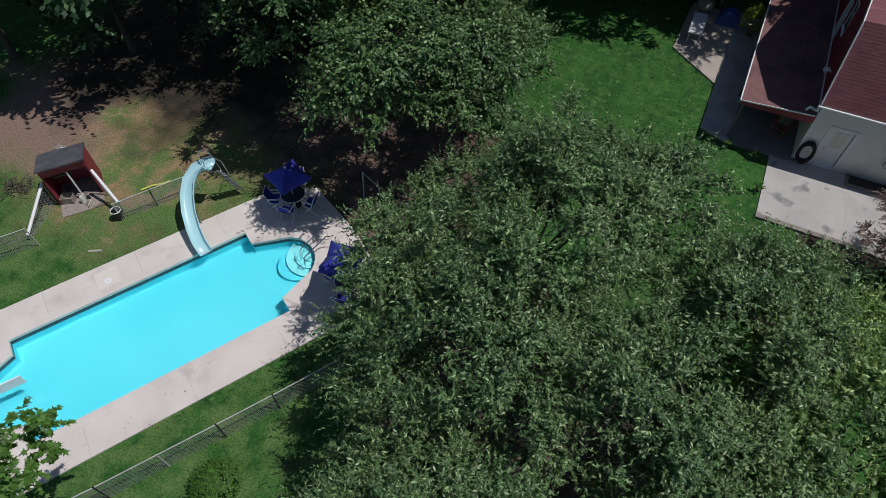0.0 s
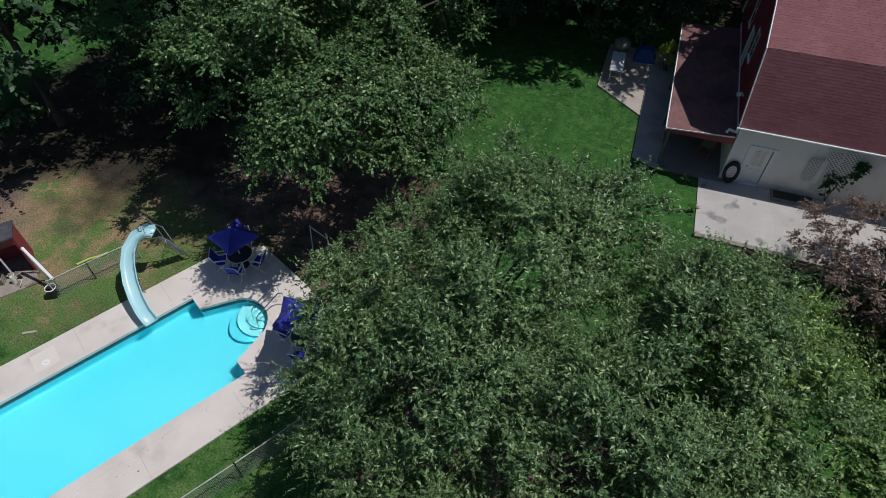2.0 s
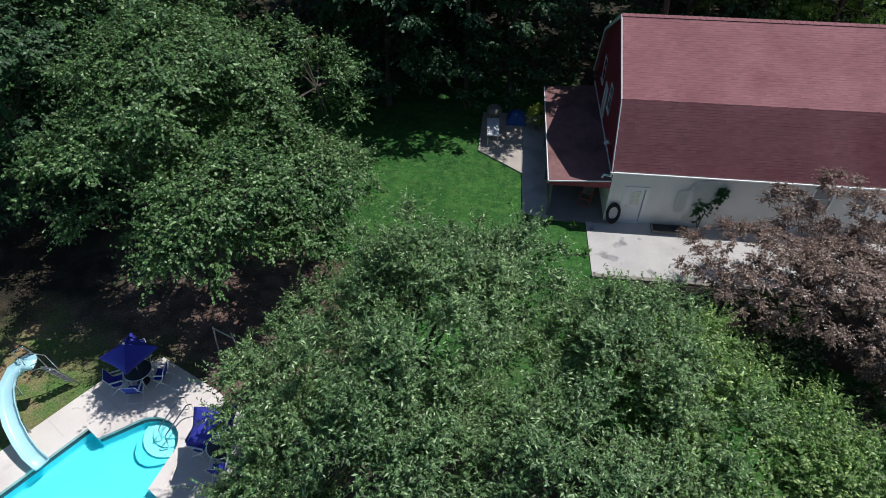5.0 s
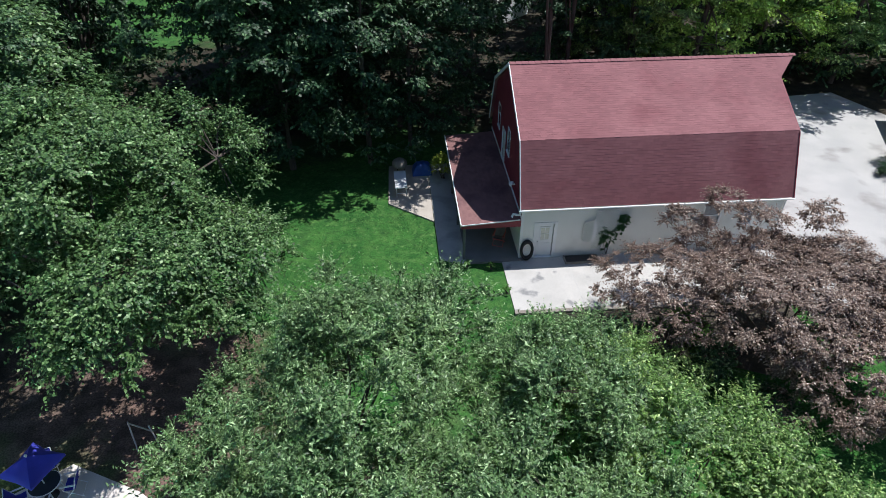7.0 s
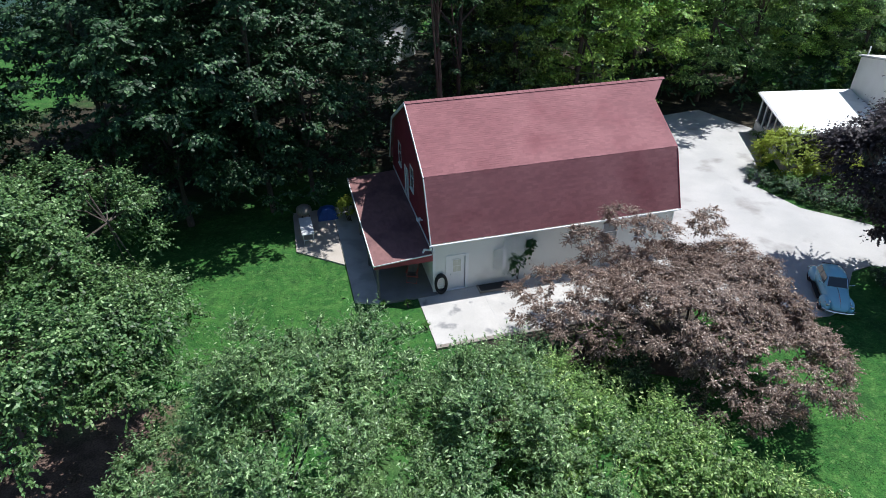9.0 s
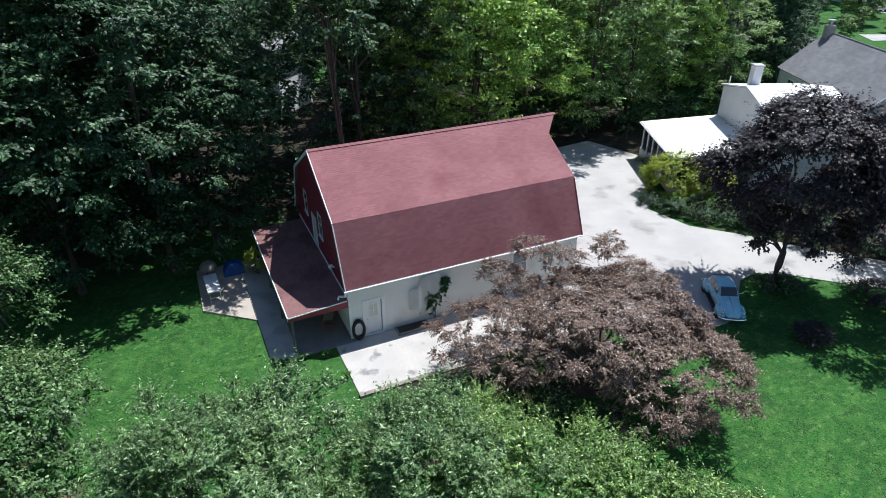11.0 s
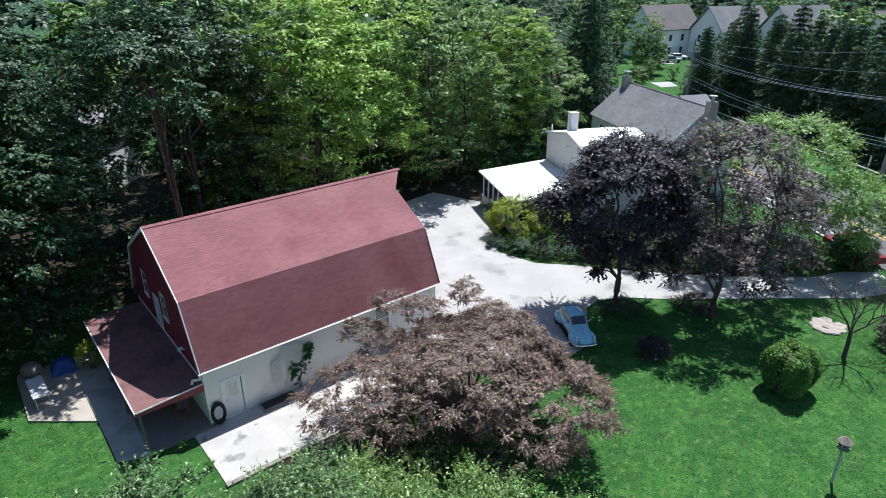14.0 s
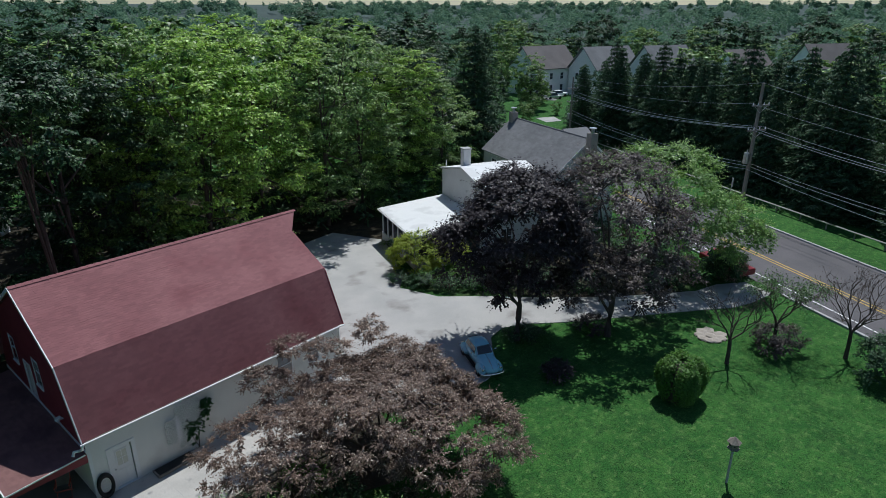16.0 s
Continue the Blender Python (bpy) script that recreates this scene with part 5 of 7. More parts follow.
# ---- fences, shed and clutter ----
def chain_link(pts, h, label, top=M_MESH, top_r=0.024, post_step=2.4, pitch=0.11):
    ob = thing("chain_link_fence", (0, 0, 0), 0, label, "fence", "chain-link fences")
    for (xa, ya), (xb, yb) in zip(pts, pts[1:]):
        a, b = Vector((xa, ya, 0)), Vector((xb, yb, 0))
        L = (b - a).length
        d = (b - a) / L
        n = max(1, round(L / post_step))
        for k in range(n + 1):
            bm = bmesh.new()
            p = a + d * (L * k / n)
            tube(bm, [p - Vector((0, 0, 0.02)), p + Vector((0, 0, h + 0.04))], 0.028, None, 7)
            part("post", bm, M_MESH, ob)
        bm = bmesh.new()
        tube(bm, [a + Vector((0, 0, h)), b + Vector((0, 0, h))], top_r, None, 7)
        part("top_rail", bm, top, ob)
        bm = bmesh.new()
        k = -h
        while k < L:
            u0, u1 = max(0, k), min(L, k + h)
            if u1 - u0 > 0.02:
                for fl in (0, 1):
                    z0, z1 = (u0 - k, u1 - k) if not fl else (h - (u0 - k), h - (u1 - k))
                    p, q = a + d * u0 + Vector((0, 0, z0)), a + d * u1 + Vector((0, 0, z1))
                    w = Vector((0, 0, 0.009))
                    bm.faces.new([bm.verts.new(v) for v in (p - w, q - w, q + w, p + w)])
            k += pitch
        part("wire_mesh", bm, M_MESH, ob, kind="stuff")
    return ob


chain_link([(-26.0, -3.5), (-21.84, 3.72), (-21.07, 4.97)], 1.1, "sagging grey chain-link fence beside the shed")
chain_link([(-19.2, 7.6), (-18.5, 8.9), (-17.6, 10.5)], 1.0, "low grey chain-link fence on dry grass")
chain_link([(-12.6, -3.1), (-11.0, -0.4), (-9.2, 2.85), (-8.3, 4.5), (-7.2, 6.6)], 1.1, "grey chain-link fence along the pool lawn")
shed = thing("pool_shed", (-22.0, 7.9, 0), 55.0, "small dark red lean-to shed with open front", "shed")
shed.scale = (0.84, 0.76, 0.97)
part("back_wall", boxes(((-1.05, 0.85, 0), (1.05, 0.93, 1.75))), M_RED, shed)
for sx in (-1.05, 0.97):
    bm = bmesh.new()
    vs = [bm.verts.new(p) for x in (sx, sx + 0.08) for p in ((x, -0.75, 0), (x, 0.85, 0), (x, 0.85, 1.75), (x, -0.75, 2.1))]
    for f in ((3, 2, 1, 0), (4, 5, 6, 7), (0, 1, 5, 4), (1, 2, 6, 5), (2, 3, 7, 6), (3, 0, 4, 7)):
        bm.faces.new([vs[i] for i in f])
    part("side_wall", bm, M_RED, shed)
bm = bmesh.new()
beam(bm, (0, -0.95, 2.18), (0, 1.05, 1.78), 2.2, 0.07)
part("roof", bm, mat("dark felt roof", (0.06, 0.06, 0.07), (0.1, 0.1, 0.11), 1.5, 0.9, 20, 0.3, 0.2), shed, "dark felt roof")
part("header", boxes(((-0.97, -0.8, 1.72), (0.97, -0.74, 2.1))), M_RED, shed)
part("door_post", boxes(((0.05, -0.79, 0), (0.12, -0.72, 1.72))), M_WHITE, shed)
part("shelf", boxes(((-0.95, 0.3, 0.85), (0.0, 0.84, 0.9))), M_WOODGREY, shed)
part("floor_slab", boxes(((-1.05, -1.75, -0.02), (1.0, 0.84, 0.05))), mat("stained shed slab", (0.3, 0.26, 0.22), (0.4, 0.35, 0.3), 1.5, 0.9, 20, 0.3, 0.2, c3=(0.16, 0.13, 0.1), c3_scale=1.5), shed)
pump = thing("pool_pump", (-21.3, 7.45, 0.05), 30, "cream pool pump and pipes on a slab", "pump")
pump.scale = (0.62, 0.62, 0.62)
bm = bmesh.new()
tube(bm, [(0, 0, 0), (0, 0, 0.45), (0, 0, 0.6)], 0.17, 0.1, 14)
part("filter", bm, M_CURTAIN, pump, smooth=False)
bm = bmesh.new()
tube(bm, [(0.1, 0, 0.2), (0.5, 0.05, 0.2), (0.55, -0.5, 0.2), (0.55, -0.5, 0.02)], 0.035, None, 8)
tube(bm, [(0, 0.1, 0.35), (-0.1, 0.5, 0.35), (-0.5, 0.5, 0.3), (-0.5, 0.5, 0.02)], 0.035, None, 8)
part("pipe", bm, M_CURTAIN, pump)
bm = bmesh.new()
tube(bm, [(0.25, 0.3, 0.02), (0.25, 0.3, 0.3)], 0.12, 0.12, 12)
part("motor", bm, M_DARK, pump)


def rail_run(name, a, b, h, label, h0=None):
    """A run of mesh fence capped by a thick white plastic pipe that may slope from h0 down or up to h."""
    ob = thing(name, (0, 0, 0), 0, label, "fence")
    a, b = Vector((*a, 0)), Vector((*b, 0))
    h0 = h0 or h
    bm = bmesh.new()
    tube(bm, [a + Vector((0, 0, h0)), b + Vector((0, 0, h))], 0.065, None, 10)
    part("white_cap", bm, M_WHITE, ob, "thick white plastic pipe")
    L = (b - a).length
    d = (b - a) / L
    for k in range(3):
        bm = bmesh.new()
        q = a + d * (L * k / 2)
        tube(bm, [q - Vector((0, 0, 0.02)), q + Vector((0, 0, h0 + (h - h0) * k / 2))], 0.03, None, 7)
        part("post", bm, M_METAL, ob)
    bm = bmesh.new()
    k = -1.0
    while k < L:
        u0, u1 = max(0, k), min(L, k + 1.0)
        for fl in (0, 1):
            z0, z1 = (u0 - k, u1 - k) if not fl else (1.0 - (u0 - k), 1.0 - (u1 - k))
            z0, z1 = z0 * (h0 + (h - h0) * u0 / L), z1 * (h0 + (h - h0) * u1 / L)
            q, r, w = a + d * u0 + Vector((0, 0, z0)), a + d * u1 + Vector((0, 0, z1)), Vector((0, 0, 0.005))
            bm.faces.new([bm.verts.new(v) for v in (q - w, r - w, r + w, q + w)])
        k += 0.1
    part("wire_mesh", bm, M_MESH, ob, kind="stuff")
    return ob


rail_run("capped_fence", (-21.6, 5.0), (-22.35, 6.85), 1.2, "mesh fence with a white pipe cap beside the shed", 0.3)
rail_run("capped_fence", (-20.8, 8.25), (-19.5, 7.95), 0.55, "mesh fence with a white pipe cap at the shed", 1.55)
bg = thing("rubbish_bin", (-19.35, 7.62, 0), 20, "dark plastic bin with a white rim", "bin")
bm = bmesh.new()
tube(bm, [(0, 0, 0), (0, 0, 0.5)], 0.17, 0.21, 16)
part("body", bm, M_DARK, bg)
bm = bmesh.new()
ring_tube(bm, 0.2, 0.02, 20, 6, Matrix.Translation((0, 0, 0.5)) @ Matrix.Rotation(radians(90), 4, "X"))
part("rim", bm, M_WHITE, bg)
nd = thing("pool_noodle", (-19.4, 9.6, 0), 15, "lime yellow foam noodle lying on dry grass", "pool noodle")
bm = bmesh.new()
tube(bm, [(-0.45, -0.35, 0.05), (-0.1, 0.0, 0.06), (0.25, 0.2, 0.05), (0.5, 0.45, 0.05)], 0.045, None, 8)
part("foam", bm, M_NOODLE, nd)
pl_ = thing("plank", (-18.9, 5.9, 0), 35, "short pale plank lying on the grass", "plank")
part("wood", boxes(((-0.25, -0.05, 0), (0.25, 0.05, 0.05)), bev=0.005), M_SLABWARM, pl_)
fr = thing("leaning_frame", (-10.85, 13.75, 0), 25, "pale grey bent frame under the tree", "frame")
bm = bmesh.new()
beam(bm, (-0.35, 0, 0), (-0.28, 0.15, 1.5), 0.04)
part("post", bm, M_SLAB, fr)
bm = bmesh.new()
beam(bm, (0.35, 0.1, 0), (0.28, 0.15, 1.0), 0.04)
part("post", bm, M_SLAB, fr)
bm = bmesh.new()
beam(bm, (-0.28, 0.17, 1.4), (0.3, 0.12, 0.7), 0.04)
part("brace", bm, M_SLAB, fr)
shrub("round_shrub", (-8.15, 1.55, 0), [(0, 0, 0.55, 0.62, 0.62, 0.55)], LM_BOX, 0.07, 90, 0.25, 14, 6, "rounded dark green shrub by the fence")

# ---- lawn and drive ----
def beetle(m):
    """A rounded two-door car of the fifties: x across, y back, z up; the nose points to -y."""
    ob = empty_at("car", m, "pale blue vintage rounded two-door car, parked half on the lawn", "car")
    st = [(-1.9, 0.30, 0.42, 0.55), (-1.72, 0.42, 0.36, 0.72), (-1.35, 0.52, 0.32, 0.86), (-0.9, 0.58, 0.3, 0.94), (-0.5, 0.62, 0.3, 0.98), (0.2, 0.64, 0.3, 0.98), (0.9, 0.62, 0.3, 0.98), (1.4, 0.52, 0.34, 0.86), (1.75, 0.4, 0.4, 0.66), (1.9, 0.28, 0.45, 0.55)]
    bm = bmesh.new()
    rows = []
    for y, w, z0, z1 in st:
        row = []
        for k in range(12):
            a = 2 * math.pi * k / 12
            ca, sa = math.cos(a), math.sin(a)
            row.append(bm.verts.new((w * math.copysign(abs(ca) ** 0.6, ca), y, (z0 + z1) / 2 + (z1 - z0) / 2 * math.copysign(abs(sa) ** 0.7, sa))))
        rows.append(row)
    for a, b in zip(rows, rows[1:]):
        for k in range(12):
            bm.faces.new((a[k], a[(k + 1) % 12], b[(k + 1) % 12], b[k]))
    bm.faces.new(rows[0])
    bm.faces.new(rows[-1][::-1])
    bmesh.ops.recalc_face_normals(bm, faces=bm.faces)
    body = part("body", bm, M_CAR, ob, smooth=True)
    cab = [(-0.62, 0.54, 0.95, 0.5), (-0.42, 0.56, 1.16, 0.5), (-0.2, 0.57, 1.36, 0.46), (0.15, 0.57, 1.46, 0.44), (0.55, 0.56, 1.44, 0.43), (0.95, 0.53, 1.32, 0.4), (1.3, 0.47, 1.1, 0.34), (1.6, 0.36, 0.82, 0.26)]
    bm = bmesh.new()
    rows = []
    for y, w, zt, wt in cab:
        rows.append([bm.verts.new(p) for p in ((-w, y, 0.8), (-w * 0.98, y, min(zt - 0.02, 0.95)), (-wt, y, zt - 0.1 * (zt - 0.8)), (-wt * 0.6, y, zt), (0, y, zt + 0.02), (wt * 0.6, y, zt), (wt, y, zt - 0.1 * (zt - 0.8)), (w * 0.98, y, min(zt - 0.02, 0.95)), (w, y, 0.8))])
    for a, b in zip(rows, rows[1:]):
        for k in range(8):
            bm.faces.new((a[k], a[k + 1], b[k + 1], b[k]))
    bm.faces.new(rows[0])
    bm.faces.new(rows[-1][::-1])
    bmesh.ops.recalc_face_normals(bm, faces=bm.faces)
    part("roof", bm, M_CAR, ob, smooth=True)
    bm = bmesh.new()
    q = [(-0.46, -0.615, 0.99), (0.46, -0.615, 0.99), (0.41, -0.26, 1.34), (-0.41, -0.26, 1.34)]
    vs = [bm.verts.new(p) for p in q] + [bm.verts.new((x, y - 0.012, z + 0.012)) for x, y, z in q]
    for f in ((3, 2, 1, 0), (4, 5, 6, 7), (0, 1, 5, 4), (1, 2, 6, 5), (2, 3, 7, 6), (3, 0, 4, 7)):
        bm.faces.new([vs[i] for i in f])
    part("windscreen", bm, M_PANE, ob)
    bm = bmesh.new()
    for (a, b) in zip([0, 1, 2, 3], [1, 2, 3, 0]):
        beam(bm, (q[a][0], q[a][1] - 0.015, q[a][2] + 0.015), (q[b][0], q[b][1] - 0.015, q[b][2] + 0.015), 0.02)
    part("windscreen_trim", bm, M_CHROME, ob)
    bm = bmesh.new()
    q = [(-0.34, 1.0, 1.31), (0.34, 1.0, 1.31), (0.34, 1.24, 1.17), (-0.34, 1.24, 1.17)]
    vs = [bm.verts.new((x, y, z)) for x, y, z in q] + [bm.verts.new((x, y + 0.02, z + 0.025)) for x, y, z in q]
    for f in ((3, 2, 1, 0), (4, 5, 6, 7), (0, 1, 5, 4), (1, 2, 6, 5), (2, 3, 7, 6), (3, 0, 4, 7)):
        bm.faces.new([vs[i] for i in f])
    part("rear_window", bm, M_PANE, ob)
    for sx in (-1, 1):
        for y0, y1, z1, k in ((-0.32, 0.35, 1.3, 0), (0.42, 0.9, 1.28, 1)):
            bm = bmesh.new()
            vs = [bm.verts.new(p) for p in ((sx * 0.566, y0 - (0.1 if not k else 0), 0.98), (sx * 0.566, y1 + (0.12 if k else 0), 0.98), (sx * 0.478, y1, z1), (sx * 0.478, y0, z1))]
            bm.faces.new(vs)
            vs2 = [bm.verts.new(v.co + Vector((sx * 0.012, 0, 0.004))) for v in vs]
            bm.faces.new(vs2)
            for i in range(4):
                bm.faces.new((vs[i], vs[(i + 1) % 4], vs2[(i + 1) % 4], vs2[i]))
            part("side_window", bm, M_PANE, ob)
        for y, ln in ((-1.25, 0.56), (1.22, 0.58)):
            bm = bmesh.new()
            bmesh.ops.create_uvsphere(bm, u_segments=16, v_segments=10, radius=1.0)
            for v in bm.verts:
                v.co = Vector((sx * 0.52 + v.co.x * 0.25, y + v.co.y * ln, 0.42 + max(-0.35, v.co.z) * 0.36))
            part("fender", bm, M_CAR, ob, smooth=True)
            wh = part("wheel", bmesh.new(), M_RUBBER, ob)
            bm = bmesh.new()
            ring_tube(bm, 0.22, 0.085, 20, 8, Matrix.Translation((sx * 0.67, y, 0.31)) @ Matrix.Rotation(radians(90), 4, "Z"))
            part("tyre", bm, M_RUBBER, wh, smooth=True)
            bm = bmesh.new()
            tube(bm, [(sx * 0.62, y, 0.31), (sx * 0.73, y, 0.31)], 0.17, 0.12, 14)
            part("hubcap", bm, M_CHROME, wh)
        bm = bmesh.new()
        bmesh.ops.create_uvsphere(bm, u_segments=12, v_segments=8, radius=0.1, matrix=Matrix.Translation((sx * 0.53, -1.7, 0.6)) @ Matrix.Diagonal((1, 0.6, 1, 1)))
        part("headlight", bm, M_CHROME, ob, smooth=True)
        bm = bmesh.new()
        tube(bm, [(sx * 0.45, -1.68, 0.74), (sx * 0.45, -1.5, 0.78)], 0.035, 0.02, 8)
        part("indicator", bm, M_CHROME, ob)
        part("running_board", boxes(((sx * 0.64 - 0.1, -0.75, 0.27), (sx * 0.64 + 0.1, 0.75, 0.31))), M_RUBBER, ob)
        bm = bmesh.new()
        tube(bm, [(sx * 0.57, -0.4, 1.05), (sx * 0.74, -0.44, 1.1)], 0.012, None, 6)
        bmesh.ops.create_uvsphere(bm, u_segments=10, v_segments=6, radius=0.06, matrix=Matrix.Translation((sx * 0.76, -0.44, 1.1)) @ Matrix.Diagonal((1, 0.4, 1, 1)))
        part("mirror", bm, M_CHROME, ob)
    for y, z, c in ((-1.98, 0.42, 0.12), (1.98, 0.44, -0.12)):
        bm = bmesh.new()
        tube(bm, [(-0.74, y + c * 2, z), (-0.6, y + c * 0.6, z), (-0.3, y, z), (0.3, y, z), (0.6, y + c * 0.6, z), (0.74, y + c * 2, z)], 0.045, None, 8)
        part("bumper", bm, M_CHROME, ob)
    bm = bmesh.new()
    tube(bm, [(0, -1.86, 0.62), (0, -1.6, 0.8), (0, -1.0, 0.95), (0, -0.66, 0.99)], 0.012, None, 6)
    part("bonnet_strip", bm, M_CHROME, ob)
    return ob


beetle(pose(23.82, 21.07, 0.02, 0, 0, -26))

bh = thing("birdhouse", (24.25, 6.72, 0), 0, "grey shingled birdhouse on a pale post", "birdhouse")
bm = bmesh.new()
tube(bm, [(0, 0, -0.02), (0, 0, 1.95)], 0.055, None, 8)
part("post", bm, M_SLAB, bh)
bm = bmesh.new()
tube(bm, [(0, 0, 1.9), (0, 0, 2.2)], 0.2, 0.22, 6)
part("house", bm, M_WOODGREY, bh)
bm = bmesh.new()
tube(bm, [(0, 0, 2.2), (0, 0, 2.45)], 0.31, 0.03, 6)
part("roof", bm, M_WOODGREY, bh)
bm = bmesh.new()
tube(bm, [(0, 0, 1.86), (0, 0, 1.9)], 0.26, 0.26, 6)
part("tray", bm, M_WOODGREY, bh)
for k in range(6):
    a = k * math.pi / 3 + 0.5
    bm = bmesh.new()
    tube(bm, [(0.17 * math.cos(a), 0.17 * math.sin(a), 2.06), (0.205 * math.cos(a), 0.205 * math.sin(a), 2.06)], 0.035, None, 8)
    part("entrance", bm, M_DARK, bh)

# clipped shrub: a rounded block of small leaves
def clipped(base, r, h, label):
    ob = thing("topiary_shrub", (*base, 0), 0, label, "shrub")
    n = 15000
    d = unit(rng.normal(size=(n, 3)))
    d[:, 2] = np.abs(d[:, 2])
    d = unit(d)
    e = np.sign(d) * np.abs(d) ** 0.55
    bump = 1 + 0.05 * np.sin(e[:, :1] * 9) * np.cos(e[:, 1:2] * 8) + 0.04 * rng.normal(size=(n, 1))
    c = e * [r, r, h] * bump * (0.9 + 0.12 * rng.random((n, 1)))
    c[:, :2] *= np.clip(0.72 + c[:, 2:3] / h * 0.5, 0.72, 1.0)
    nr = unit(d + 0.35 * rng.normal(size=(n, 3)) + [0, 0, 0.25])
    fo = tagged(new("foliage", quad_mesh("foliage", leaf_quads(c, nr, 0.12, 0.6), LM_BOX)), kind="stuff")
    fo.parent = ob
    bm = bmesh.new()
    bmesh.ops.create_icosphere(bm, subdivisions=3, radius=1.0)
    for v in bm.verts:
        e = Vector([math.copysign(abs(q) ** 0.6, q) for q in v.co])
        k = min(1.0, 0.72 + max(0.0, e.z) * 0.5)
        v.co = Vector((e.x * r * 0.8 * k, e.y * r * 0.8 * k, max(0.0, e.z) * h * 0.86))
    part("inner_twigs", bm, M_BARK, ob)
    return ob


clipped((28.9, 11.2), 1.2, 2.42, "large clipped round green shrub on the lawn")
shrub("low_shrub", (25.9, 17.0, 0), [(0, 0, 0.42, 0.75, 0.72, 0.5)], LM_PURPLE, 0.1, 60, 0.35, 12, 6, "low dark red shrub in shade")
shrub("low_shrub", (32.0, 18.6, 0), [(0, 0, 0.35, 1.3, 1.1, 0.4)], LM_PURPLE, 0.1, 60, 0.35, 12, 6, "low dark planting round the trunk")
shrub("low_shrub", (28.0, 21.2, 0), [(0, 0, 0.3, 1.2, 1.0, 0.35)], LM_WOODS_SHADE, 0.1, 50, 0.35, 12, 6, "low dark planting round the trunk")
shrub("hedge_shrub", (30.6, 34.2, 0), [(0, 0, 1.3, 2.0, 2.1, 1.7), (1.8, -1.6, 1.1, 1.7, 1.7, 1.4)], LM_HEDGE, 0.12, 300, 0.42, 18, 7, "rounded yellow-green shrub beside the sun porch")
shrub("border_shrub", (29.6, 31.9, 0), [(0, 0, 0.35, 1.4, 1.1, 0.5), (2.2, -1.4, 0.4, 1.6, 1.2, 0.6), (4.6, -3.2, 0.4, 1.6, 1.2, 0.6)], LM_BOX, 0.12, 150, 0.4, 14, 6, "low dark green border by the drive")
for x, y in ((28.3, 33.2), (28.8, 31.5), (29.8, 29.9), (31.2, 28.9), (32.6, 27.9)):
    shrub("border_shrub", (x, y, 0), [(0, 0, 0.35, 0.9, 0.9, 0.5)], LM_WOODS_SHADE, 0.11, 40, 0.35, 12, 6, "low dark green planting at the drive's edge")
shrub("border_shrub", (32.2, 38.2, 0), [(0, 0, 0.4, 0.6, 2.0, 0.5)], LM_BOX, 0.1, 50, 0.3, 10, 6, "low green planting under the sun porch")
shrub("border_shrub", (42.0, 18.8, 0), [(0, 0, 0.5, 2.0, 1.2, 0.7), (3.2, -1.6, 0.5, 1.6, 1.2, 0.7)], LM_WOODS_SHADE, 0.14, 110, 0.45, 12, 6, "dark green shrubs beside the drive's mouth")
shrub("border_shrub", (46.3, 16.3, 0), [(0, 0, 0.9, 1.4, 1.3, 1.1)], LM_WOODS_SHADE, 0.14, 70, 0.4, 12, 6, "dark green shrub at the road's edge")
shrub("red_shrub", (45.6, 18.4, 0), [(0, 0, 0.7, 0.9, 0.9, 0.7)], LM_MAPLE, 0.12, 50, 0.35, 12, 6, "small red-leaved shrub by the road")


def bare_tree(base, h, label, leafm=None, n_leaf=0, seed=1):
    """A small tree of open, forking limbs with few leaves."""
    ob = thing("small_tree", (*base, 0), 0, label, "tree")
    bm, lb = bmesh.new(), bmesh.new()
    tube(bm, [(0, 0, -0.02), (0.03, 0.02, h * 0.2), (0.0, 0.06, h * 0.34)], 0.14, 0.1, 8)
    part("trunk", bm, M_BARK, ob)
    tips = []

    def grow(p, d, L, r, depth):
        q = p + d * L
        mid = p + d * (L * 0.5) + Vector((rng.normal() * 0.05, rng.normal() * 0.05, 0.03)) * L
        tube(lb, [p, mid, q], r, r * 0.6, 5)
        if depth == 0:
            tips.append(q)
            return
        for _ in range(3 if depth > 1 else 2):
            nd_ = (d + Vector((rng.normal() * 0.55, rng.normal() * 0.55, rng.normal() * 0.3 + 0.15))).normalized()
            grow(q if rng.random() < 0.6 else mid, nd_, L * (0.65 + 0.2 * rng.random()), r * 0.58, depth - 1)

    for k in range(4):
        a = k * 1.57 + 0.4 * seed
        grow(Vector((0, 0.05, h * 0.32)), Vector((math.cos(a) * 0.55, math.sin(a) * 0.55, 0.85)).normalized(), h * 0.27, 0.06, 4)
    part("branchwork", lb, M_BARK, ob, kind="stuff")
    if n_leaf:
        t = np.array([tuple(v) for v in tips])
        k = rng.integers(len(t), size=n_leaf)
        c = t[k] + rng.normal(size=(n_leaf, 3)) * 0.22
        fo = tagged(new("crown", quad_mesh("crown", leaf_quads(c, unit(rng.normal(size=(n_leaf, 3)) + [0, 0, 1.0]), 0.11, 0.5), leafm)), kind="stuff")
        fo.parent = ob
    return ob


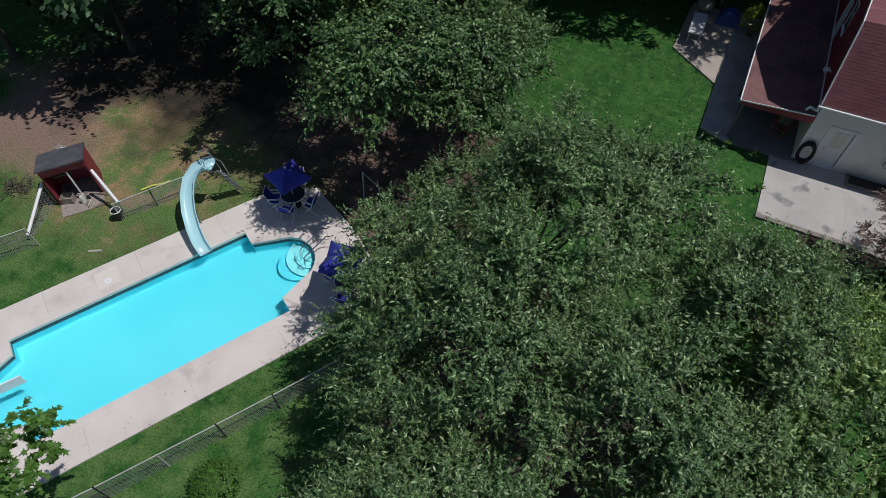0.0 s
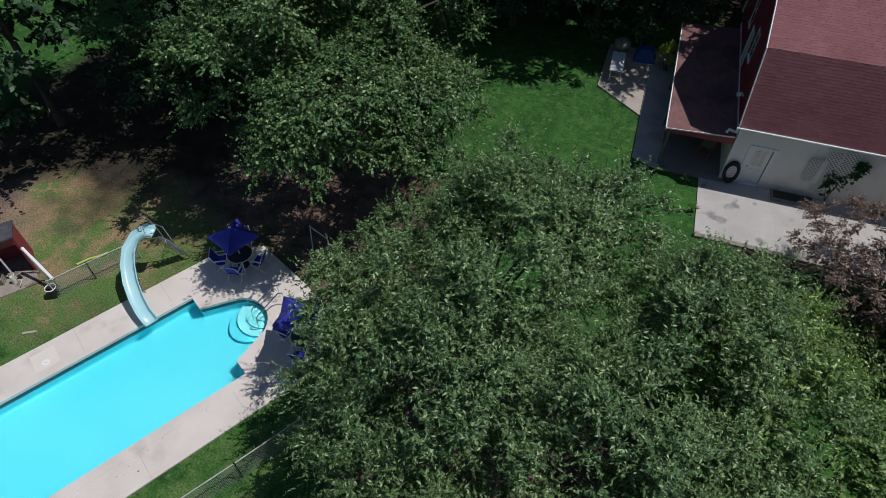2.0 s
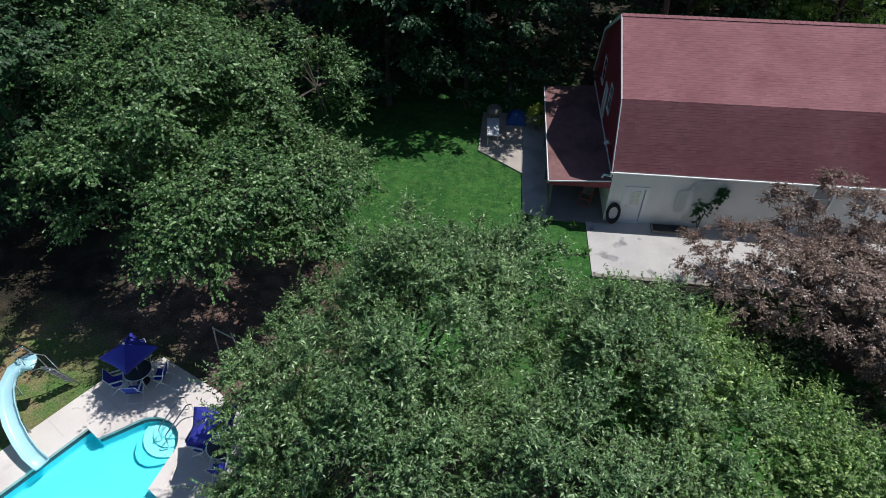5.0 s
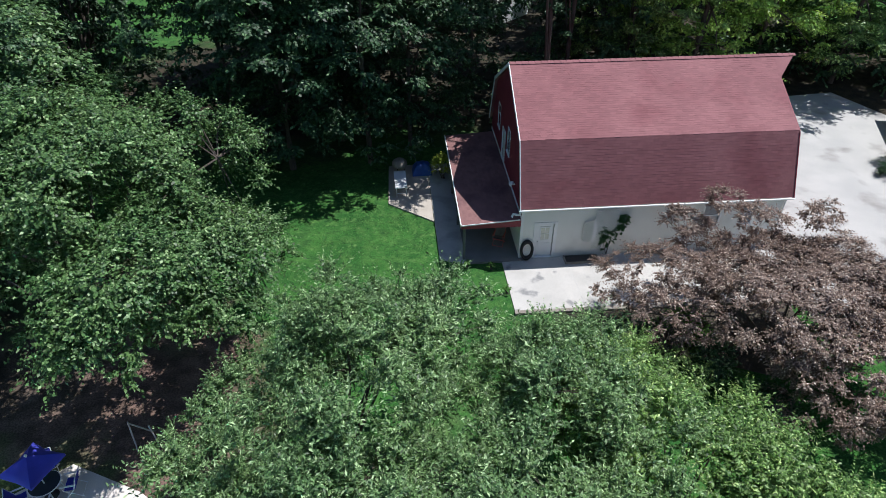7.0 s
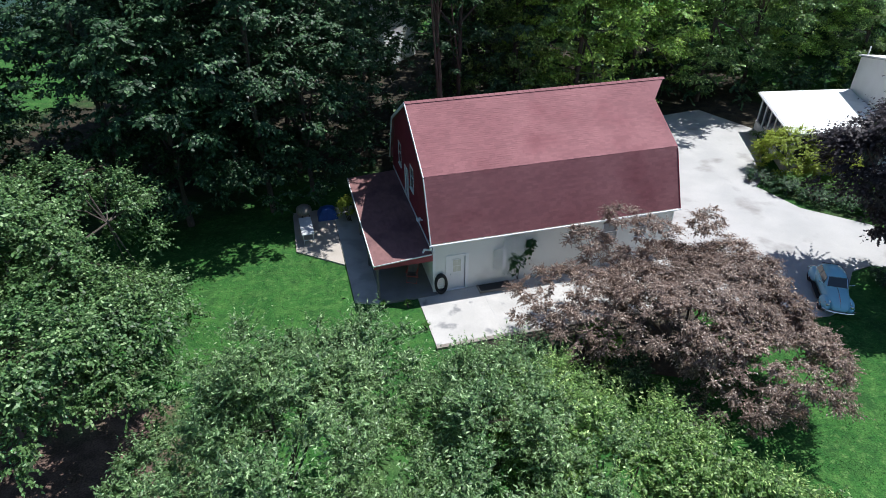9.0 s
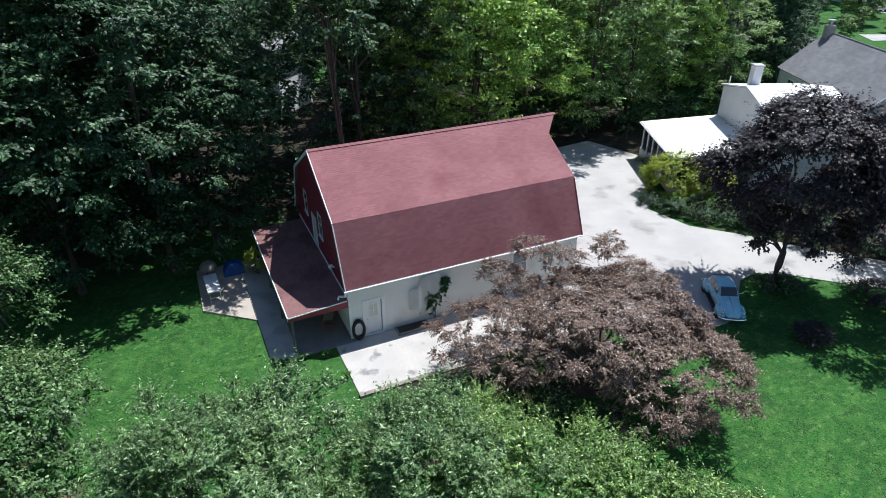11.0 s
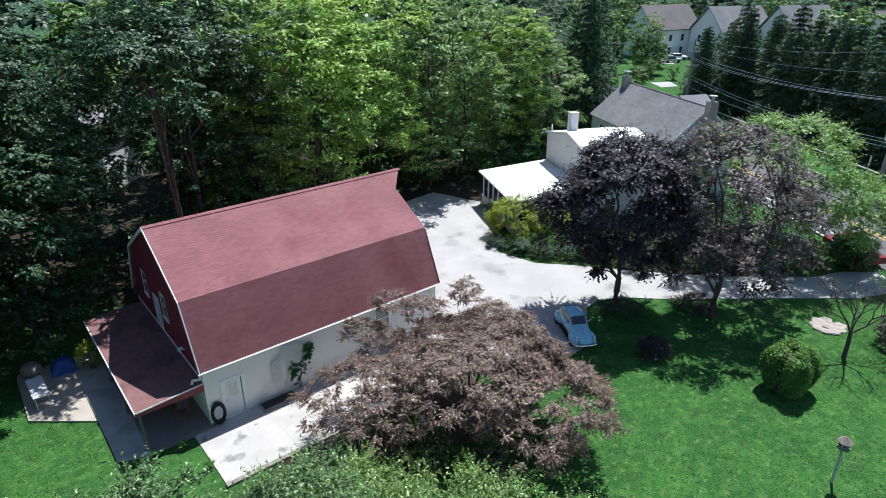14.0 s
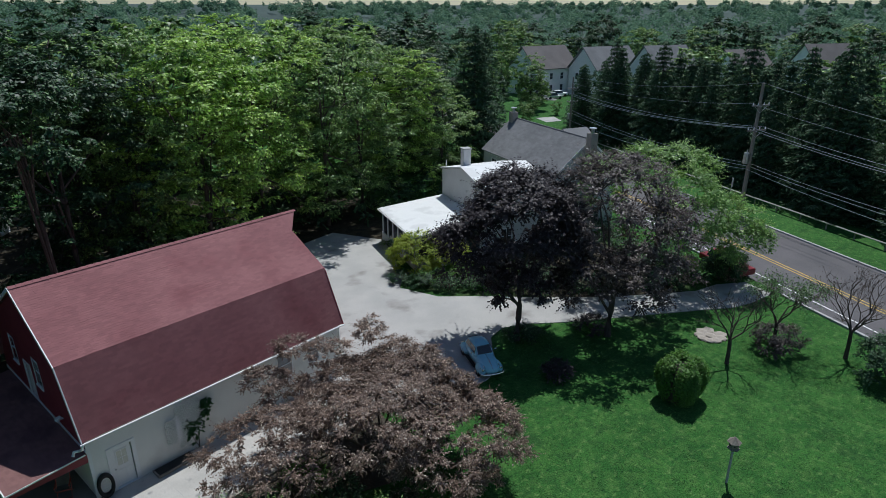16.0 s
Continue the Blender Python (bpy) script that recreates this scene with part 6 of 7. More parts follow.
bare_tree((34.3, 10.8), 4.9, "small bare-limbed tree on the lawn", None, 0, 1)
bare_tree((40.0, 6.0), 5.5, "dark bare-limbed tree near the road", LM_PURPLE2, 500, 2)
bare_tree((38.4, 9.6), 4.7, "small sparse tree with dull leaves", LM_BACK, 3200, 3)
shrub("low_shrub", (38.3, 9.4, 0), [(0, 0, 0.7, 1.7, 1.3, 0.7)], LM_PURPLE2, 0.12, 90, 0.4, 12, 6, "dull reddish shrub under a sparse tree")
shrub("border_shrub", (38.8, 3.6, 0), [(0, 0, 1.2, 1.8, 1.6, 1.3)], LM_CONIFER, 0.14, 110, 0.5, 14, 6, "dark evergreen shrub at the lawn's edge")
sr = thing("stone_ring", (36.9, 12.9, 0), 0, "pale flat stones round a small bed", "stones")
for k in range(9):
    a = k * 0.7
    bm = bmesh.new()
    bmesh.ops.create_icosphere(bm, subdivisions=1, radius=0.42)
    for v in bm.verts:
        v.co = Vector((v.co.x * (1 + 0.2 * math.sin(k)), v.co.y, v.co.z * 0.25 + 0.06))
    part("stone", bm, M_TAN, sr, m=pose(0.75 * math.cos(a) * (k > 0), 0.6 * math.sin(a) * (k > 0), 0, 0, 0, k * 40))
# thicket of scrub between patio and trees
for i, (x, y, r) in enumerate(((8.0, 18.6, 1.0), (10.2, 18.9, 1.0), (9.2, 16.4, 1.3), (12.0, 14.6, 1.4), (7.4, 17.2, 1.1), (5.8, 17.6, 0.9), (10.9, 17.0, 0.9))):
    shrub("scrub", (x, y, 0), [(0, 0, 0.7, r, r, 0.9)], (LM_WOODS_SHADE, LM_BOX, LM_BRIGHT)[i % 3], 0.11, 60, 0.45, 12, 6, "dark green scrub below the patio kerb")
bare_tree((9.3, 17.6), 2.6, "dead grey leafless bush among scrub", None, 0, 5)

# ---- road side ----
UPX, UPY = road_xy(19.6, 11.9)
up = thing("utility_pole", (UPX, UPY, 0), -26, "weathered wooden utility pole with crossarms and transformer", "utility pole")
bm = bmesh.new()
tube(bm, [(0, 0, -0.05), (0, 0, 6), (0, 0, 13.2)], 0.23, 0.14, 10)
part("pole", bm, M_WOODGREY, up)
for z, w in ((11.1, 2.1), (8.7, 2.3)):
    ar = part("crossarm", boxes(((-w / 2, -0.24, z - 0.08), (w / 2, -0.12, z + 0.08))), M_WOODGREY, up)
    for x in (-w / 2 + 0.1, -0.35, 0.35, w / 2 - 0.1):
        bm = bmesh.new()
        tube(bm, [(x, -0.18, z + 0.08), (x, -0.18, z + 0.16), (x, -0.18, z + 0.3)], 0.07, 0.045, 8)
        part("insulator", bm, M_WHITE, ar)
    for sx in (-1, 1):
        bm = bmesh.new()
        beam(bm, (sx * w * 0.36, -0.22, z - 0.06), (0, -0.16, z - 0.7), 0.03)
        part("arm_brace", bm, M_METAL, ar)
tr_ = bmesh.new()
tube(tr_, [(-0.5, 0, 5.4), (-0.5, 0, 6.35), (-0.5, 0, 6.45)], 0.3, 0.24, 14)
part("transformer", tr_, M_METAL, up, "grey metal transformer can")
bm = bmesh.new()
tube(bm, [(-0.42, 0.1, 6.45), (-0.42, 0.1, 6.75)], 0.05, 0.03, 6)
tube(bm, [(-0.58, -0.1, 6.45), (-0.58, -0.1, 6.75)], 0.05, 0.03, 6)
part("bushing", bm, M_SLAB, up)
sg = thing("road_sign", (66.0, 23.6, 0), 30, "small grey roadside sign seen from behind", "sign")
bm = bmesh.new()
tube(bm, [(0, 0, -0.02), (0, 0, 2.9)], 0.04, None, 6)
part("post", bm, M_METAL, sg)
part("plate", boxes(((-0.4, -0.05, 2.4), (0.4, -0.03, 3.3))), M_SLAB, sg)
wires = thing("overhead_wires", (0, 0, 0), 0, "sagging overhead wires along the road", "wires")
c26, s26 = math.cos(radians(-26)), math.sin(radians(-26))
SPAN = 36
# height at the pole and at the next poles, place along the crossarm
for z, z1, x in ((8.95, 8.2, -1.05), (8.95, 8.2, -0.35), (8.95, 8.2, 1.05), (11.3, 9.9, -0.9), (5.3, 5.6, 0.18), (5.0, 5.2, 0.18), (4.75, 4.2, -0.18), (13.25, 10.6, 0.0)):
    bm = bmesh.new()
    for sgn in (-1, 1):
        a = Vector((UPX + x * c26, UPY + x * s26, z))
        b = a + Vector((*(RD * (sgn * SPAN)), z1 - z))
        pts = [a.lerp(b, k / 12) - Vector((0, 0, 0.8 * 4 * (k / 12) * (1 - k / 12))) for k in range(13)]
        tube(bm, pts, 0.018 if z < 11 else 0.01, None, 4)
    part("wire", bm, M_METAL, wires)
for sgn in (-1, 1):
    q = copy_thing(up, pose(UPX + RD.x * SPAN * sgn, UPY + RD.y * SPAN * sgn, 0, 0, 0, -26))
    q.scale = (0.8, 0.8, 0.8)
gr_ = thing("guard_rail", (0, 0, 0), 0, "long pale guard rail on short posts", "guard rail")
bm = bmesh.new()
a, b = Vector((*road_xy(-50, 16.1), 0.65)), Vector((*road_xy(55, 16.1), 0.65))
beam(bm, a, b, 0.28, 0.06)
part("rail", bm, M_METAL, gr_)
for k in range(36):
    p = a.lerp(b, k / 35)
    part("post", boxes(((p.x - 0.06, p.y - 0.06, -0.02), (p.x + 0.06, p.y + 0.06, 0.6))), M_WOODGREY, gr_)


def far_car(m, paint, label):
    ob = empty_at("car", m, label, "car")
    bm = bmesh.new()
    box(bm, (-0.9, -2.2, 0.35), (0.9, 2.2, 0.9), 0.12)
    part("body", bm, paint, ob)
    bm = bmesh.new()
    vs = box(bm, (-0.78, -0.9, 0.85), (0.78, 1.5, 1.45), 0)
    for v in vs:
        if v.co.z > 1.2:
            v.co.x *= 0.82
            v.co.y = v.co.y * 0.72 + 0.1
    part("cabin", bm, M_PANE, ob)
    part("roof", boxes(((-0.62, -0.5, 1.45), (0.62, 1.15, 1.49)), bev=0.01), paint, ob)
    for sx in (-0.82, 0.82):
        for y in (-1.4, 1.4):
            bm = bmesh.new()
            tube(bm, [(sx - 0.1, y, 0.33), (sx + 0.1, y, 0.33)], 0.33, None, 14)
            part("wheel", bm, M_RUBBER, ob)
    return ob


far_car(pose(48.6, 16.75, 0.02, 0, 0, -26), M_CARRED, "red car passing on the road behind shrubs")
far_car(pose(131, 92, 0, 0, 0, 60), M_WHITE, "white car parked at a distant house")
far_car(pose(128, 95, 0, 0, 0, 60), M_DARK, "dark car parked at a distant house")
far_car(pose(126, 90, 0, 0, 0, 70), M_METAL, "grey car parked at a distant house")


def far_house(x, y, rot, w, d, h, rh, label, roofm):
    """A two-storey house with gable ends and rows of windows."""
    ob = thing("distant_house", (x, y, 0), rot, label, "house", "distant houses")
    holes = [rect(-w / 2 + 1.2 + k * (w - 3.2) / 3, z, -w / 2 + 2.2 + k * (w - 3.2) / 3, z + 1.5) for k in range(4) for z in (0.9, 3.8)]
    part("front_wall", upright(rect(-w / 2, 0, w / 2, h), holes, 0.25), M_WHITE, ob, m=pose(0, -d / 2, 0))
    part("back_wall", upright(rect(-w / 2, 0, w / 2, h), [], 0.25), M_WHITE, ob, m=pose(0, d / 2 - 0.25, 0))
    gx = Matrix.Rotation(radians(90), 4, "Z") @ Matrix.Diagonal((1, -1, 1, 1))
    gh = [rect(-2.4, 0.9, -1.4, 2.4), rect(1.4, 0.9, 2.4, 2.4), rect(-2.4, 3.8, -1.4, 5.3), rect(1.4, 3.8, 2.4, 5.3)]
    for sx in (-w / 2, w / 2 - 0.25):
        part("gable_wall", upright([(-d / 2 + 0.25, 0), (d / 2 - 0.25, 0), (d / 2 - 0.25, h), (0, h + rh - 0.15), (-d / 2 + 0.25, h)], gh, 0.25), M_WHITE, ob, m=Matrix.Translation((sx, 0, 0)) @ gx)
    for k in range(4):
        for z in (0.9, 3.8):
            window(ob, pose(-w / 2 + 1.2 + k * (w - 3.2) / 3, -d / 2, z), 1.0, 1.5, 2, 1)
    for y0 in (-2.4, 1.4):
        for z in (0.9, 3.8):
            window(ob, Matrix.Translation((-w / 2, y0 + 1.0, z)) @ Matrix.Rotation(radians(-90), 4, "Z"), 1.0, 1.5, 2, 1)
    for sgn in (-1, 1):
        bm = bmesh.new()
        vs = [bm.verts.new(p) for dz in (0, 0.2) for p in ((-w / 2 - 0.4, sgn * (d / 2 + 0.5), h - 0.35 + dz), (w / 2 + 0.4, sgn * (d / 2 + 0.5), h - 0.35 + dz), (w / 2 + 0.4, 0, h + rh + dz - 0.1), (-w / 2 - 0.4, 0, h + rh + dz - 0.1))]
        for f in ((3, 2, 1, 0), (4, 5, 6, 7), (0, 1, 5, 4), (1, 2, 6, 5), (2, 3, 7, 6), (3, 0, 4, 7)):
            bm.faces.new([vs[i] for i in f])
        bmesh.ops.recalc_face_normals(bm, faces=bm.faces)
        part("roof_slope", bm, roofm, ob)
    return ob


M_FARROOF = mat("brown grey shingle", (0.15, 0.135, 0.13), (0.19, 0.17, 0.165), 0.3, 0.95, 8, 0.15, 0.1)
far_house(134.8, 100.2, -8.4, 14.6, 10, 6.6, 5.0, "white two-storey house with brown roof far off", M_FARROOF)
far_house(144.0, 87.6, -13.7, 15, 10, 6.6, 5.0, "white two-storey house with grey roof far off", M_GREYROOF)
far_house(150.3, 75.0, -18.5, 13, 10, 6.9, 5.2, "white two-storey house with dark grey roof far off", M_GREYROOF)
far_house(183.7, 48.5, -30, 13, 10, 6.9, 5.4, "white house with brown roof beyond the spruces", M_FARROOF)
far_house(187.3, 70.0, -24.5, 13, 9, 6.0, 4.0, "white house with brown roof among far trees", M_FARROOF)
far_house(-36, 93, 10, 12, 8, 5.6, 3.4, "white house glimpsed beyond the woods", M_GREYROOF)

# clapboard cottage half hidden in the wood: plain lap-sided walls under a low gable roof
cot = thing("cottage", (5.5, 67.5, 0), -40, "pale clapboard house half hidden in the woods", "house")
part("wall", boxes(((-2.4, -2.9, 0), (2.4, 2.9, 6.3))), M_WHITE, cot)
for k in range(40):
    z = 0.1 + k * 0.155
    bm = bmesh.new()
    for lo, hi in (((-2.5, -3.0), (2.5, -2.9)), ((2.4, -2.9), (2.5, 2.9)), ((-2.5, -2.9), (-2.4, 2.9))):
        for v in box(bm, (*lo, z), (*hi, z + 0.15)):
            if v.co.z > z + 0.1:
                v.co.x *= 0.975
                v.co.y *= 0.98
    part("clapboard", bm, M_WHITE, cot)
part("corner_board", boxes(((2.44, -3.06, 0), (2.56, -2.94, 6.3)), ((-2.56, -3.06, 0), (-2.44, -2.94, 6.3))), M_WHITE, cot)
for sgn in (-1, 1):
    bm = bmesh.new()
    beam(bm, (sgn * 3.0, 0, 6.2), (0, 0, 7.6), 6.6, 0.14)
    part("roof_slope", bm, M_GREYROOF, cot)
part("far_drive", plate([(97, 70.5), (100.5, 69.5), (103.5, 73.5), (99.5, 75)], [], -0.05, 0.04), M_DRIVE, kind="structure", label="pale drive before the distant houses")
part("far_drive_b", plate([(124, 88), (134, 92), (130, 97), (121, 93)], [], -0.05, 0.04), M_DRIVE, kind="structure", label="pale parking area before the distant houses")

# skimmer lid, a newer patch of concrete and fallen leaves on the pool deck
part("deck_patch", plate([pool_xy(s_, w_) for s_, w_ in ((3.35, -1.2), (4.2, -1.2), (4.2, -0.36), (3.35, -0.36))], [], 0.05, 0.064), mat("newer pale concrete", (0.72, 0.67, 0.59), (0.77, 0.72, 0.64), 1.2, 0.9, 30, 0.06, 0.1), kind="structure", label="pale square of newer deck concrete")
lid = thing("skimmer_lid", (*pool_xy(3.75, -0.62), 0.064), 0, "round white plastic skimmer lid set in the deck", "lid")
bm = bmesh.new()
tube(bm, [(0, 0, 0), (0, 0, 0.012)], 0.14, 0.135, 24)
part("cover", bm, M_WHITE, lid)
bm = bmesh.new()
tube(bm, [(-0.05, 0, 0.014), (0.05, 0, 0.014)], 0.008, None, 5)
part("grip", bm, M_SLAB, lid)
n = 20
spot = rng.random(n)
fs, fw_ = np.where(spot < 0.6, rng.normal(3.0, 2.2, n), rng.uniform(0, 11, n)), 5.2 + 0.42 * rng.normal(size=n) * np.where(spot < 0.6, 1, 0.6)
fw_ = np.clip(fw_, 4.85, 5.9)
fx = np.stack([P0.x + PA.x * fs + PB.x * fw_, P0.y + PA.y * fs + PB.y * fw_, np.full(n, 0.072)], 1)
fl = new("fallen_leaves", quad_mesh("fallen_leaves", leaf_quads(fx, unit(np.array([0, 0, 1.0]) + 0.12 * rng.normal(size=(n, 3))), 0.055, 0.6, 0.0), M_LEAFCOVER))
tagged(fl, "dry brown fallen leaves scattered on the deck", "leaves", kind="stuff")

# clutter round the shed
pile = thing("brush_pile", (-24.4, 6.6, 0), 0, "heap of dry dark brushwood beside the shed", "brush pile")
bm = bmesh.new()
for k in range(70):
    a = rng.uniform(0, 2 * math.pi)
    p = Vector((rng.normal() * 0.28, rng.normal() * 0.28, rng.uniform(0.02, 0.4)))
    d = Vector((math.cos(a), math.sin(a), rng.uniform(-0.25, 0.45))) * rng.uniform(0.25, 0.6)
    e = p + d
    e.z = max(0.02, e.z)
    tube(bm, [p, p.lerp(e, 0.5) + Vector((0, 0, 0.05)), e], 0.018, 0.006, 4)
part("sticks", bm, M_BARK, pile, kind="stuff")
pp = thing("white_pipe", (-24.2, 9.4, 0), 0, "bent white plastic pipe lying on bare soil", "pipe")
bm = bmesh.new()
tube(bm, [(-0.65, -0.25, 0.05), (0.2, 0.1, 0.3), (0.35, 0.15, 0.32), (0.38, 0.18, 0.03)], 0.035, None, 7)
part("tube", bm, M_WHITE, pp)
part("board", boxes(((-0.95, -0.45, 0.0), (-0.45, -0.1, 0.05))), M_WOODGREY, pp)
for x, y, r, lab in ((-21.9, 7.2, 35, "weathered crate of pool gear in the shed"),):
    cr_ = thing("crate", (x, y, 0.05), r, lab, "crate")
    for z in (0.0, 0.12, 0.24):
        part("slat", boxes(((-0.25, -0.2, z), (0.25, -0.17, z + 0.08)), ((-0.25, 0.17, z), (0.25, 0.2, z + 0.08)), ((-0.25, -0.17, z), (-0.22, 0.17, z + 0.08)), ((0.22, -0.17, z), (0.25, 0.17, z + 0.08))), M_WOODGREY, cr_)
    part("base", boxes(((-0.22, -0.17, 0), (0.22, 0.17, 0.02))), M_WOODGREY, cr_)

# tufts of grass and clover over the lawns
n = 150000
gx, gy = rng.uniform(13, 45, n), rng.uniform(2, 22, n)
gx[100000:130000], gy[100000:130000] = rng.uniform(-9, 0, 30000), rng.uniform(15, 33, 30000)
ps, pw = rng.uniform(-6, 13, 20000), np.where(rng.random(20000) < 0.5, rng.uniform(6.05, 9.5, 20000), rng.uniform(-5.0, -1.6, 20000))
gx[130000:], gy[130000:] = P0.x + PA.x * ps + PB.x * pw, P0.y + PA.y * ps + PB.y * pw
edge = np.interp(gx, [13, 21, 24.3, 26.6, 28, 29.7, 31.8, 35.1, 39.7, 43.8, 46], [17, 18.6, 19.4, 22.0, 22.3, 21.6, 19.9, 17.7, 14.6, 12.3, 11])
keep = np.where(gx > 12, (gy < edge - 0.15), (gx < -0.7) & ~((gx > -4.0) & (gy > 29.2)))
patch = 0.5 + 0.5 * np.sin(gx * 1.7 + 1.3 * np.sin(gy * 1.1)) * np.sin(gy * 1.9 + 1.7 * np.sin(gx * 0.8)) + 0.25 * rng.normal(size=n)
keep &= patch > 0.62
keep[130000:] = False
gc = np.stack([gx, gy, np.full(n, 0.02)], 1)[keep]
m_ = len(gc)
gl = new("lawn_tufts", quad_mesh("lawn_tufts", leaf_quads(gc, unit(np.array([0, 0, 0.8]) + 0.5 * rng.normal(size=(m_, 3))), 0.075, 0.3, 0.0), LM_GRASS))
tagged(gl, "uneven tufts of grass and clover in the lawns", "grass", kind="stuff")
shrub("red_shrub", (46.75, 16.0, 0), [(0, 0, 0.8, 1.1, 1.0, 0.8), (1.0, -0.5, 0.7, 0.8, 0.7, 0.7)], LM_MAPLE, 0.11, 70, 0.35, 10, 6, "rusty leafed shrub at the drive's mouth")
# dark shrubs before the house; the first five are added to stand for shade
for x, y, r in ((44.2, 22.6, 1.6), (46.4, 25.4, 1.8), (47.2, 21.8, 1.5), (45.4, 19.6, 1.4), (49.2, 28.2, 1.7), (34.2, 24.6, 1.5), (36.6, 23.0, 1.4), (39.0, 21.6, 1.5), (32.6, 27.4, 1.3), (36.0, 26.0, 1.4)):
    shrub("foundation_shrub", (x, y, 0), [(0, 0, 0.6, r, r, 0.8)], LM_WOODS_SHADE, 0.12, 60, 0.45, 12, 6, "dark green shrub before the house, some of them added in place of shade")

# ---- trees and shrubs ----
tree("apple_tree", (-3.0, 11.4, 0), 3.6, 0.2, [(-3.75, -1.7, 3.4, 1.75, 2.0, 1.6), (-2.1, -4.4, 3.1, 1.5, 1.9, 1.5), (-3.7, 1.1, 3.2, 1.5, 1.7, 1.4), (0.7, -0.2, 5.0, 3.2, 4.5, 2.8), (-1.8, -3.5, 3.5, 2.1, 2.2, 2.0), (2.2, 2.6, 4.8, 3.0, 2.8, 2.3), (-1.0, 2.8, 3.9, 1.8, 1.9, 1.7), (0.6, -4.2, 4.8, 2.6, 2.6, 2.4)],
     LM_APPLE, 0.122, 500, 0.66, 32, 14, "broad grey-green leafy tree beside the pool", n_limbs=90, aspect=0.34, lift=1.5, upper=0.5, shoots=0.3, loose=0.85, lump=0.5, hollow=0.5)
tree("apple_tree", (2.2, 8.6, 0), 3.4, 0.18, [(0, 0, 4.8, 3.8, 4.4, 2.7), (1.6, 3.6, 4.0, 2.4, 2.4, 2.1), (2.6, -2.0, 4.0, 2.5, 2.8, 2.2)],
     LM_APPLE, 0.122, 350, 0.66, 32, 14, "broad grey-green leafy tree among others", n_limbs=60, aspect=0.34, lift=1.5, upper=0.5, shoots=0.3, loose=0.85, lump=0.5, hollow=0.5)
tree("apple_tree", (-0.6, 3.4, 0), 3.4, 0.17, [(0, 0, 4.6, 3.3, 3.0, 2.5), (-2.6, 0.6, 3.2, 1.6, 1.9, 1.5), (-1.8, -0.8, 3.6, 1.8, 2.0, 1.8), (3.2, -1.2, 4.2, 2.4, 2.4, 2.0)],
     LM_APPLE, 0.122, 280, 0.66, 32, 14, "leafy tree with dense low crown", n_limbs=50, aspect=0.34, lift=1.5, upper=0.5, shoots=0.3, loose=0.85, lump=0.5, hollow=0.5)
tree("cherry_tree", (7.0, 9.8, 0), 2.8, 0.14, [(0, 0, 3.5, 3.4, 3.2, 2.3), (-1.8, 3.0, 3.0, 2.6, 2.6, 1.9), (2.2, -1.6, 3.0, 2.8, 2.6, 2.0)],
     LM_BRIGHT, 0.12, 280, 0.64, 32, 13, "bright green leafy young tree", n_limbs=36, lift=1.3, shoots=0.35, loose=0.75, aspect=0.45, lump=0.56)
tree("cherry_tree", (10.4, 6.4, 0), 2.6, 0.12, [(0, 0, 2.8, 2.7, 2.8, 2.0), (-2.6, -1.0, 2.6, 2.4, 2.4, 1.8)],
     LM_BRIGHT, 0.12, 190, 0.64, 32, 13, "bright green bushy tree beside the lawn", n_limbs=30, lift=1.3, shoots=0.35, loose=0.75, aspect=0.45, lump=0.56)
tree("pear_tree", (-13.3, 18.8, 0), 6.0, 0.3, [(0, 0, 7.4, 3.6, 3.6, 3.4), (3.8, -1.0, 5.4, 2.6, 2.7, 2.4), (-1.6, -3.4, 6.4, 2.4, 2.4, 2.1), (2.4, 3.2, 6.8, 3.2, 3.0, 2.8), (2.9, -4.0, 6.2, 2.3, 2.2, 2.1), (-3.4, 0.6, 6.0, 2.2, 2.4, 2.4), (4.4, 1.6, 3.8, 2.0, 2.0, 1.8), (0.6, -2.0, 9.0, 1.8, 1.8, 1.5), (2.5, -5.5, 6.0, 1.6, 1.4, 1.3), (-1.0, 3.6, 6.4, 2.4, 2.2, 2.6), (4.6, -2.6, 4.2, 2.0, 2.2, 1.6), (5.0, 0.4, 4.4, 2.0, 2.0, 1.6)],
     LM_BACK, 0.12, 470, 0.85, 38, 13, "tall dense tree with dull green leaves", n_limbs=60, loose=0.55, shoots=0.15, lump=0.3, aspect=0.62)
tree("pear_tree", (-20.5, 26.0, 0), 7.5, 0.3, [(0, 0, 7.8, 4.8, 4.8, 4.4), (3.4, -2.0, 6.2, 3.4, 3.4, 3.0), (-3.0, -1.5, 6.2, 3.2, 3.2, 2.8)],
     LM_BACK, 0.2, 300, 1.15, 26, 8, "tall dense tree at the wood's edge", n_limbs=40)
